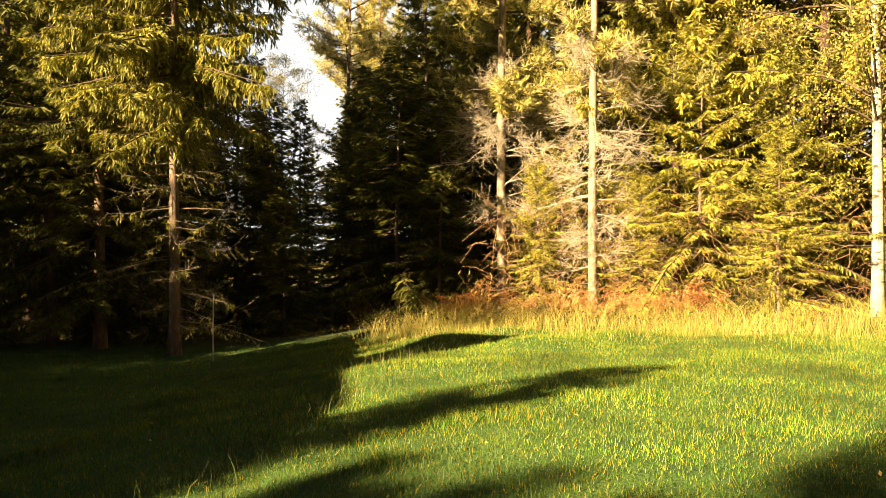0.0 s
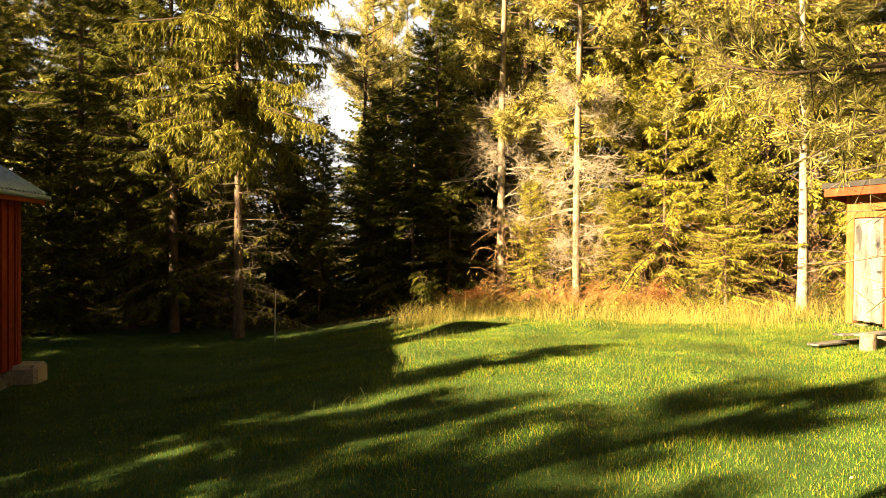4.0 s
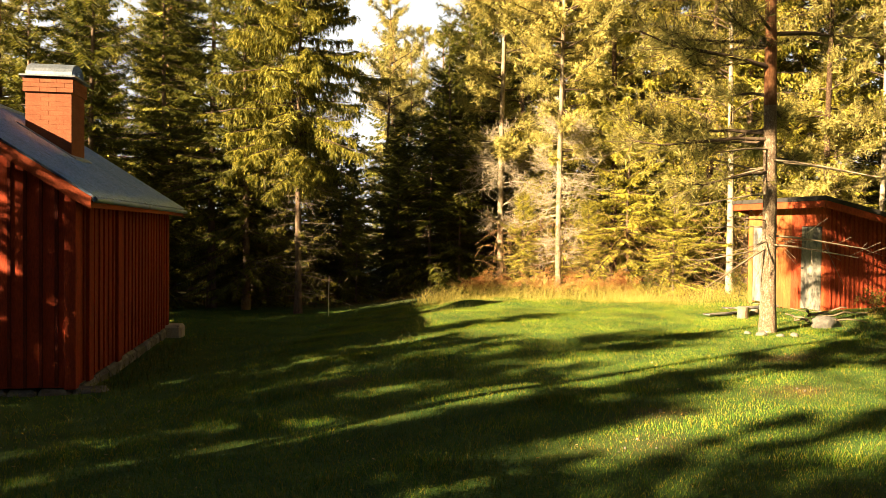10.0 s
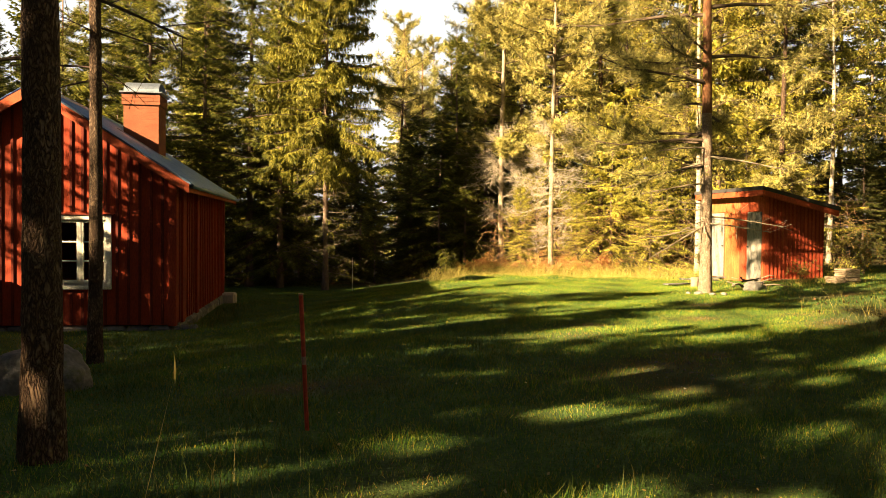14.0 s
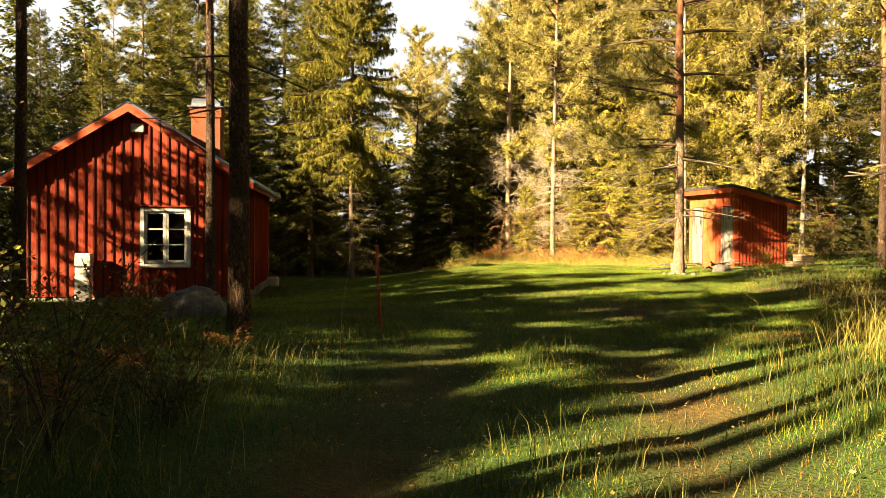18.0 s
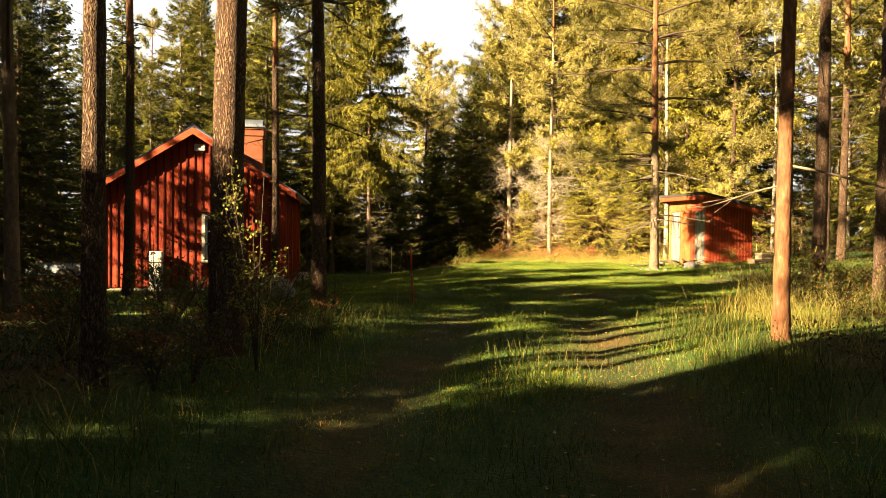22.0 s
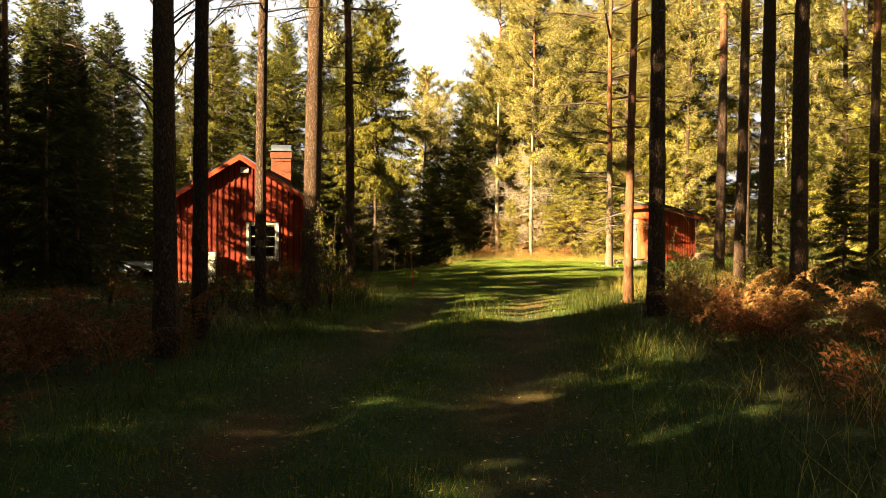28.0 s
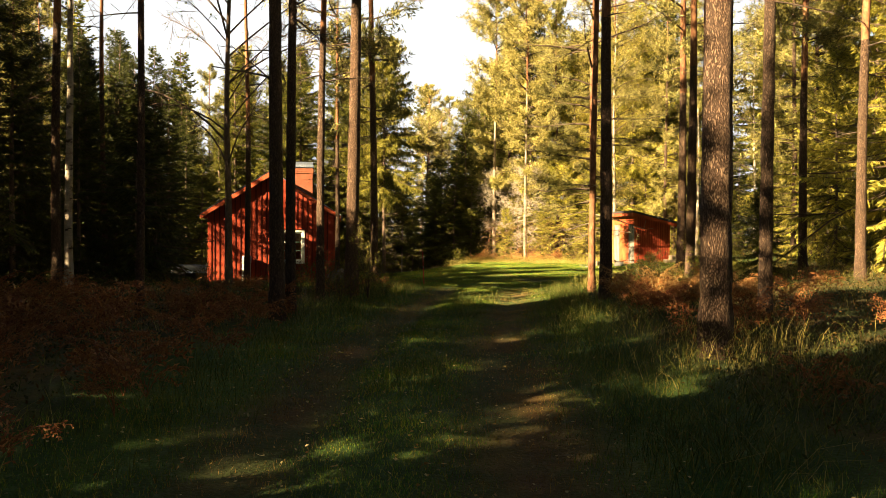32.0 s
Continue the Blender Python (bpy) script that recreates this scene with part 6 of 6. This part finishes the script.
def build_floor_cover():
    r = rngs(2)
    # low brush and moss under the trees
    def brush(x, y):
        off = np.abs(x - track_mid(y))
        a = smoothstep(2.0, 2.8, off) * smoothstep(-7.5, -10, y) * (0.55 + 0.45 * waves(x, y, 1.1))
        b = wood_edge(x, y) * 0.6
        c = smoothstep(8.0, 9.5, x) * 0.7
        d = np.maximum(smoothstep(-10.0, -11.5, x) * 0.5, 0.75 * rough_side(x, y))
        return np.clip(np.maximum.reduce([a, b, c, d]), 0, 1)
    bits = []
    for n, b4 in ((150000, (-8, 9, -26, -6)), (50000, (-14, 14, -8, 19)), (24000, (9, 17, -26, -6)), (24000, (-18, -8, -26, -6))):
        x, y = scatter(r, n, *b4, brush)
        z = ground_z(x, y) + np.abs(r.normal(0.0, 0.12, len(x)))
        C = np.stack([x, y, z], -1)
        k = 0.55 if n == 150000 else 1.0
        bits.append(kites(C, r.normal(0, 1, C.shape) + [0, 0, 0.8], r.normal(0, 1, C.shape), k * r.uniform(0.03, 0.09, len(x)), k * r.uniform(0.008, 0.022, len(x))))
    stuff("low_brush", quick_mesh("low_brush", *join(*bits), BLUEBERRY), "low dark brush and moss on the shaded wood floor", "undergrowth")
    # tangled dry twigs standing among the trees at the sunny edge
    x, y = r.uniform(-1.5, 10.5, 2600), r.uniform(15.0, 18.5, 2600)
    z = ground_z(x, y) + r.uniform(0, 1.9, len(x)) ** 1.2
    C = np.stack([x, y, z], -1)
    D = r.normal(0, 1, C.shape) * [1, 1, 0.7]
    D /= np.linalg.norm(D, axis=1, keepdims=True)
    ln = r.uniform(0.25, 0.9, len(x))[:, None]
    S = np.stack([C, C + D * ln * 0.5 + r.normal(0, 0.04, C.shape), C + D * ln - [0, 0, 0.12]], 1)
    stuff("dry_twigs", quick_mesh("dry_twigs", *tubes_many(S, np.full(S.shape[:2], 0.005) * [[1, 0.8, 0.4]], 3), TWIG_BROWN), "tangle of dry brown twigs under the trees", "twigs")
    # small pale gravel where the turf is worn through
    x, y = scatter(r, 9000, -2.5, 5.5, -7, 4.5, lambda a, b: smoothstep(0.35, 0.8, bareness(a, b)) * 0.35)
    n = len(x)
    C = np.stack([x, y, ground_z(x, y) + 0.004], -1)
    o = np.array([[1, 0, 0], [0, 1, 0], [-1, 0, 0], [0, -1, 0], [0, 0, 0.7], [0, 0, -0.7]])
    V = (C[:, None] + o[None] * r.uniform(0.5, 1.2, (n, 6, 1)) * r.uniform(0.006, 0.022, (n, 1, 1))).reshape(-1, 3)
    f = np.array([[0, 1, 4], [1, 2, 4], [2, 3, 4], [3, 0, 4], [1, 0, 5], [2, 1, 5], [3, 2, 5], [0, 3, 5]])
    stuff("gravel", quick_mesh("gravel", V, (np.arange(n)[:, None, None] * 6 + f[None]).reshape(-1, 3), STONE), "small grey gravel in the worn turf", "gravel")
    # leaves on the track
    def litter(x, y):
        off = np.abs(x - track_mid(y))
        return np.clip(smoothstep(2.4, 1.2, off) * smoothstep(-6, -9, y) * (0.45 + 0.55 * smoothstep(-15, -19, y)) + 0.06, 0, 1)
    x, y = scatter(r, 17000, -5, 5, -26.5, 9, litter)
    C = np.stack([x, y, ground_z(x, y) + r.uniform(0.01, 0.05, len(x))], -1)
    D = r.normal(0, 1, C.shape) * [1, 1, 0.25]
    stuff("fallen_leaves", quick_mesh("fallen_leaves", *kites(C, D, np.array([0, 0, 1.0]) + r.normal(0, 0.35, C.shape), r.uniform(0.018, 0.04, len(x)), r.uniform(0.006, 0.012, len(x))), LEAF_LITTER), "scattered pale fallen birch leaves on the grass", "leaves")


def fern_mesh(seed, mat):
    """A withered bracken plant: upright stalks, arching fronds, each side leaflet with its own small teeth."""
    r = rngs(seed)
    bits = []
    for k in range(r.integers(4, 7)):
        az, L = r.uniform(0, 6.283), r.uniform(0.55, 1.0)
        t = np.linspace(0, 1, 8)
        steep = r.uniform(1.05, 1.4)
        bend = steep - r.uniform(1.0, 2.1) * t ** 1.5
        dx, dz = np.cos(bend), np.sin(bend)
        out, up = np.concatenate([[0], np.cumsum(dx[:-1])]) * L / 7, np.concatenate([[0], np.cumsum(dz[:-1])]) * L / 7
        twist = r.normal(0, 0.25) * t ** 2
        P = np.stack([np.cos(az + twist) * out, np.sin(az + twist) * out, up], -1)[None]
        bits.append(tubes_many(P, 0.0045 * np.linspace(1, 0.35, 8)[None], 3))
        tt = np.repeat(np.linspace(0.36, 0.97, 11), 2)
        Q, D = sample_lines(P, np.zeros(len(tt), int), tt)
        S = np.cross(D, [0, 0, 1.0])
        S /= np.linalg.norm(S, axis=1, keepdims=True) + 1e-9
        sg = np.tile([1, -1], 11)[:, None]
        ln = 0.34 * L * (1.04 - tt) ** 0.75 * r.uniform(0.75, 1.2, len(tt))
        T = S * sg + D * 0.35 + r.normal(0, 0.25, S.shape)
        curl = -r.uniform(0.1, 0.9, len(tt))[:, None] * np.array([0, 0, 1.0])
        u = np.linspace(0, 1, 4)[None, :, None]
        R = Q[:, None] + (T[:, None] * u + curl[:, None] * u ** 2) * ln[:, None, None]
        bits.append(tubes_many(R[:, ::3], np.full((len(tt), 2), 0.0018), 3))
        m = 12
        w = np.repeat(np.arange(len(tt)), m)
        A, B = sample_lines(R, w, np.tile(np.repeat(np.linspace(0.12, 0.98, m // 2), 2), len(tt)))
        N = np.cross(B, D[w])
        side = np.tile([1, -1], len(w) // 2)[:, None] * np.cross(N, B)
        side /= np.linalg.norm(side, axis=1, keepdims=True) + 1e-9
        bits.append(kites(A, side + B * 0.5 + r.normal(0, 0.4, A.shape), N + r.normal(0, 0.5, A.shape), ln[w] * r.uniform(0.16, 0.34, len(w)), ln[w] * 0.055))
    return quick_mesh("bracken_fern", *join(*bits), mat)


def build_ferns():
    r = rngs(3)
    rust, pale = [fern_mesh(200 + i, FERN) for i in range(4)], [fern_mesh(210 + i, FERN_PALE) for i in range(3)]
    def row(meshes, n, x0, x1, y0, y1, s0, s1, label, group, ok=lambda x, y: True):
        k = 0
        while k < n:
            x, y = r.uniform(x0, x1), r.uniform(y0, y1)
            if not ok(x, y):
                continue
            ob = new("bracken_fern", meshes[k % len(meshes)])
            ob.matrix_basis = Matrix.LocRotScale((x, y, gz(x, y) - 0.01), Euler((0, 0, r.uniform(0, 6.28))), (r.uniform(s0, s1),) * 3)
            tagged(ob, label, "fern", group)
            k += 1
    row(pale + pale + rust, 26, -2.2, 2.8, 14.6, 16.0, 0.8, 1.2, "sunlit rusty-orange bracken at the wood's edge", "bracken at the wood's edge")
    row(pale, 18, 2.9, 4.9, -15.0, -12.4, 0.75, 1.05, "pale orange bracken beside the track", "bracken beside the track")
    off = lambda x, y: abs(x - float(track_mid(y))) > 1.9
    row(rust, 12, 2.4, 3.8, -15.5, -11.5, 0.7, 1.0, "withered red-brown bracken beside the track", "bracken beside the track", off)
    row(rust, 26, 3.2, 7.0, -24, -10, 0.6, 1.0, "brown withered bracken in the shade", "bracken beside the track", off)
    row(rust, 26, -5.6, -2.0, -12.6, -8.4, 0.35, 0.6, "low withered bracken among the brush", "bracken beside the track", off)
    row(rust, 14, -3.7, -1.7, -17.8, -15.7, 0.55, 0.85, "brown withered bracken in the shade", "bracken beside the track")
    row(rust, 104, -6.8, -1.2, -25, -15.2, 0.65, 1.1, "brown withered bracken in the shade", "bracken beside the track", off)


def bush(name, seed, H, stems, leaves, leaf, mat, x, y, label, spread=0.45):
    r = rngs(seed)
    b = thing(name, label, "bush", Matrix.Translation((x, y, gz(x, y))))
    az = r.uniform(0, 6.283, stems)
    L = H * r.uniform(0.6, 1.05, stems)
    t = np.linspace(0, 1, 5)[None]
    out = (spread * L * r.uniform(0.3, 1.1, stems))[:, None] * t ** 1.5
    P = np.stack([np.cos(az)[:, None] * out, np.sin(az)[:, None] * out, L[:, None] * t - 0.03], -1)
    w = np.repeat(np.arange(stems), 6)
    Q, D = sample_lines(P, w, r.uniform(0.3, 1, len(w)))
    T = D * 0.5 + r.normal(0, 0.6, D.shape)
    S = np.stack([Q, Q + T * 0.12, Q + T * 0.25], 1)
    for i in range(stems):
        mine = S[w == i]
        part("stem", quick_mesh("stem", *join(tubes_many(P[i:i + 1], 0.006 * np.linspace(1, 0.35, 5)[None], 4), tubes_many(mine, np.full(mine.shape[:2], 0.0025), 3)), TWIG_DARK), None, b)
    n = leaves
    C, D = sample_lines(S, r.integers(0, len(S), n), r.uniform(0.3, 1, n))
    C = C + r.normal(0, 0.03, C.shape)
    part("foliage", quick_mesh("foliage", *kites(C, r.normal(0, 1, C.shape) + [0, 0, 0.2], r.normal(0, 1, C.shape) + [0, 0, 1], leaf * r.uniform(0.7, 1.4, n), leaf * r.uniform(0.25, 0.42, n)), mat), None, b)


build_lawn()
build_floor_cover()
build_ferns()
bush("sapling", 300, 1.45, 7, 900, 0.026, LEAF_BIRCH, -1.72, -11.9, "leafy yellow-green sapling at the foot of a pine", 0.3)
for i, (x, y, h, n) in enumerate(((-2.0, -12.9, 0.45, 260), (-2.6, -10.6, 0.5, 260), (-1.7, -10.4, 0.45, 260), (-3.4, -11.6, 0.75, 320), (-2.9, -12.4, 0.6, 240), (-2.75, -11.2, 0.9, 340), (-1.95, -11.0, 0.7, 300), (-1.9, -12.6, 0.45, 200), (-3.6, -9.2, 0.45, 200), (-4.6, -12.6, 0.6, 260), (-3.0, -8.2, 0.5, 260), (-5.2, -6.4, 0.6, 260))):
    bush("shrub", 310 + i, h, 8, n * 2, 0.028, LEAF_BUSH, x, y, "low bramble shrub with green and orange leaves", 0.7)
for i, (x, y, h, n) in enumerate(((7.3, 9.0, 0.6, 300), (8.4, 10.4, 0.9, 420), (9.4, 12.6, 1.3, 600), (8.9, 13.8, 1.5, 600), (10.2, 11.4, 1.2, 600), (5.1, 13.6, 0.8, 380), (6.3, 8.6, 0.5, 260), (2.9, 14.3, 0.8, 380), (4.3, -4.6, 0.9, 420), (5.0, -8.2, 0.8, 380), (4.0, -7.2, 0.7, 350))):
    bush("shrub", 330 + i, h, 8, n * 2, 0.038, LEAF_BUSH if i % 3 else LEAF_BIRCH, x, y, "sunlit scrubby bush with yellowing leaves", 0.6)


# ---- loose things in the yard ----
def rock(name, x, y, sx, sy, sz, seed, label, turn=0.0, sink=0.3):
    r = rngs(seed)
    bm = bmesh.new()
    bmesh.ops.create_icosphere(bm, subdivisions=4, radius=1)
    for v in bm.verts:
        p = v.co.copy()
        k = 1 + 0.22 * noise.noise(p * 1.1 + Vector((seed, 0, 0))) + 0.10 * noise.noise(p * 2.7 + Vector((0, seed, 0))) + 0.03 * noise.noise(p * 7)
        v.co = Vector((p.x * sx * k, p.y * sy * k, max(p.z, -0.6) * sz * k))
    me = bpy.data.meshes.new(name)
    bm.to_mesh(me)
    bm.free()
    me.materials.append(STONE)
    ob = new(name, smooth(me))
    ob.matrix_basis = pose(x, y, gz(x, y) + sz * (0.6 - sink), 0, 0, turn)
    return tagged(ob, label, "rock")


rock("boulder", -4.0, -4.95, 0.38, 0.30, 0.29, 3, "grey lichened boulder in front of the cottage", 20)
rock("boulder", 4.75, 6.9, 0.26, 0.20, 0.17, 9, "rounded sunlit boulder by the shed door", 30, 0.45)
for i, (x, y, s) in enumerate(((3.35, 5.75, 0.09), (3.6, 5.6, 0.07), (3.85, 5.72, 0.08), (3.2, 6.0, 0.06))):
    rock("stone", x, y, s, s * 0.8, s * 0.6, 20 + i, "small pale stone at the foot of the pine", i * 40)


def concrete_post():
    u, v = -8.54, 3.36
    p = HOUSE @ Vector((u, v, 0))
    post = thing("concrete_post", "short pale concrete post standing before the gable", "post", pose(p.x, p.y, gz(p.x, p.y), 0, 1.5, HOUSE_TURN))
    part("shaft", box(-0.15, 0.15, -0.09, 0.09, -0.15, 0.72, 0.015), WHITE_PAINT, post)
    part("head", box(-0.16, 0.16, -0.095, 0.095, 0.735, 1.0, 0.02), WHITE_PAINT, post, "flaking whitewashed upper block")
    part("iron_strap", box(-0.165, 0.165, -0.1, 0.1, 0.72, 0.735), TIN_DARK, post)


concrete_post()


def marker_stake():
    base = Vector((-1.51, -6.05, gz(-1.51, -6.05)))
    st = thing("marker_stake", "leaning red plastic snow stake with a pale band", "stake", Matrix.Translation(base) @ Euler((0.03, -0.045, 0)).to_matrix().to_4x4())
    for name, z0, z1, r, mat, lab in (("lower_tube", -0.1, 0.42, 0.014, STAKE_RED, ""), ("reflector_band", 0.422, 0.47, 0.0145, STAKE_WHITE, "pale reflective band"), ("upper_tube", 0.472, 0.86, 0.014, STAKE_RED, ""), ("cap", 0.862, 0.872, 0.016, STAKE_WHITE, "pale end cap")):
        V, F = tube([(0, 0, z0), (0, 0, z1)], [r, r], 10)
        bm = bmesh.new()
        vs = [bm.verts.new(v) for v in V]
        for f in F:
            bm.faces.new([vs[i] for i in f])
        bm.faces.new(vs[:10])
        bm.faces.new(vs[10:])
        bmesh.ops.recalc_face_normals(bm, faces=bm.faces)
        part(name, bm, mat, st, lab)


marker_stake()


def thin_pole():
    p = thing("thin_pole", "thin pale pole standing in the grass by the spruces", "pole", Matrix.Translation((-5.455, 13.085, gz(-5.455, 13.085))))
    V, F = tube([(0, 0, -0.1), (0.002, 0, 0.5), (0.008, 0, 1.02)], [0.012, 0.011, 0.010], 8)
    part("shaft", smooth(quick_mesh("shaft", V, F, CONCRETE)), None, p)
    part("tip", box(-0.004, 0.02, -0.012, 0.012, 1.02, 1.045, 0.003), STAKE_WHITE, p, "pale tip")


thin_pole()


def slab_stack():
    st = thing("slab_stack", "stepped stack of weathered sawn slabs beside the shed", "stack", pose(7.05, 8.15, gz(7.05, 8.15), 0, 0, 12))
    r = rngs(7)
    for x0, x1, n in ((-0.30, -0.06, 4), (-0.055, 0.30, 8)):
        for i in range(n):
            ox, oy, dz = r.normal(0, 0.014), r.normal(0, 0.02), 0.045
            part("slab", box(x0 + ox, x1 + ox, -0.22 + oy, 0.22 + oy, -0.05 + i * dz, -0.009 + i * dz, 0.008), SLAB, st)


slab_stack()


def chopping_corner():
    g = lambda x, y: gz(x, y)
    for x, y, h, rad, tilt in ((3.95, 9.0, 0.24, 0.11, 0), (4.25, 9.3, 0.16, 0.09, 4)):
        b = thing("chopping_block", "short upright log used as a block before the shed", "log", pose(x, y, g(x, y), tilt, 0, 0))
        V, F = tube([(0, 0, -0.03), (0, 0, h * 0.5), (0, 0, h)], [rad * 1.05, rad, rad * 0.97], 14)
        part("bark", smooth(quick_mesh("bark", V, F, BARK_PALE)), None, b)
        bm = bmesh.new()
        bmesh.ops.create_circle(bm, cap_ends=True, segments=14, radius=rad * 0.97)
        bmesh.ops.translate(bm, vec=(0, 0, h - 0.003), verts=bm.verts)
        part("cut_face", bm, GREY_WOOD, b, "pale sawn top")
    for x, y, z, L, a, tilt in ((4.15, 9.55, 0.13, 1.1, 28, 2), (4.3, 9.35, 0.17, 0.9, 15, -3), (3.75, 9.45, 0.03, 1.2, 35, 0)):
        p = new("plank", None)
        bpy.data.objects.remove(p)
        bm = box(-L / 2, L / 2, -0.09, 0.09, 0, 0.028, 0.004)
        me = bpy.data.meshes.new("plank")
        bm.to_mesh(me)
        bm.free()
        me.materials.append(GREY_WOOD)
        ob = new("plank", me)
        ob.matrix_basis = pose(x, y, g(x, y) + z, 0, tilt, a)
        tagged(ob, "weathered grey plank lying before the shed", "plank", "planks before the shed")
    r = rngs(17)
    for i in range(9):
        x, y = 4.75 + r.uniform(-0.5, 0.55), 7.5 + r.uniform(-0.45, 0.5)
        L = r.uniform(0.5, 1.2)
        P = np.stack([np.linspace(-L / 2, L / 2, 6), r.normal(0, 0.03, 6), np.abs(r.normal(0.0, 0.03, 6))], -1)
        V, F = tube(P, np.linspace(0.022, 0.009, 6) * r.uniform(0.7, 1.4), 6)
        ob = new("fallen_branch", smooth(quick_mesh("fallen_branch", V, F, TWIG_DEAD)))
        ob.matrix_basis = pose(x, y, gz(x, y) + 0.04 + 0.02 * i, 0, r.uniform(-10, 10), r.uniform(0, 180))
        tagged(ob, "bare grey branch in a heap by the shed door", "branch", "branch heap by the shed")


chopping_corner()


def trailer():
    t = thing("trailer", "low pale-grey trailer half hidden in grass beside the cottage", "trailer", pose(-12.3, 3.0, gz(-12.3, 3.0), 0, 0, 8))
    part("bed", box(-1.15, 1.15, -0.6, 0.6, 0.34, 0.40, 0.01), TIN, t)
    for a, b, c, d in ((-1.15, 1.15, -0.6, -0.57), (-1.15, 1.15, 0.57, 0.6), (-1.15, -1.12, -0.568, 0.568), (1.12, 1.15, -0.568, 0.568)):
        part("side_board", box(a, b, c, d, 0.402, 0.62, 0.006), TIN_CAP, t, "pale metal side board")
    for s in (-1, 1):
        bm = bmesh.new()
        bmesh.ops.create_cone(bm, cap_ends=True, segments=20, radius1=0.27, radius2=0.27, depth=0.15)
        bmesh.ops.rotate(bm, cent=(0, 0, 0), matrix=Matrix.Rotation(radians(90), 3, "X"), verts=bm.verts)
        bmesh.ops.translate(bm, vec=(0, s * 0.72, 0.26), verts=bm.verts)
        part("wheel", bm, TIN_DARK, t, "black rubber wheel")
    V, F = tube([(1.12, 0, 0.36), (1.7, 0, 0.34), (2.2, 0, 0.3)], [0.03] * 3, 8)
    part("drawbar", smooth(quick_mesh("drawbar", V, F, TIN)), None, t)


trailer()
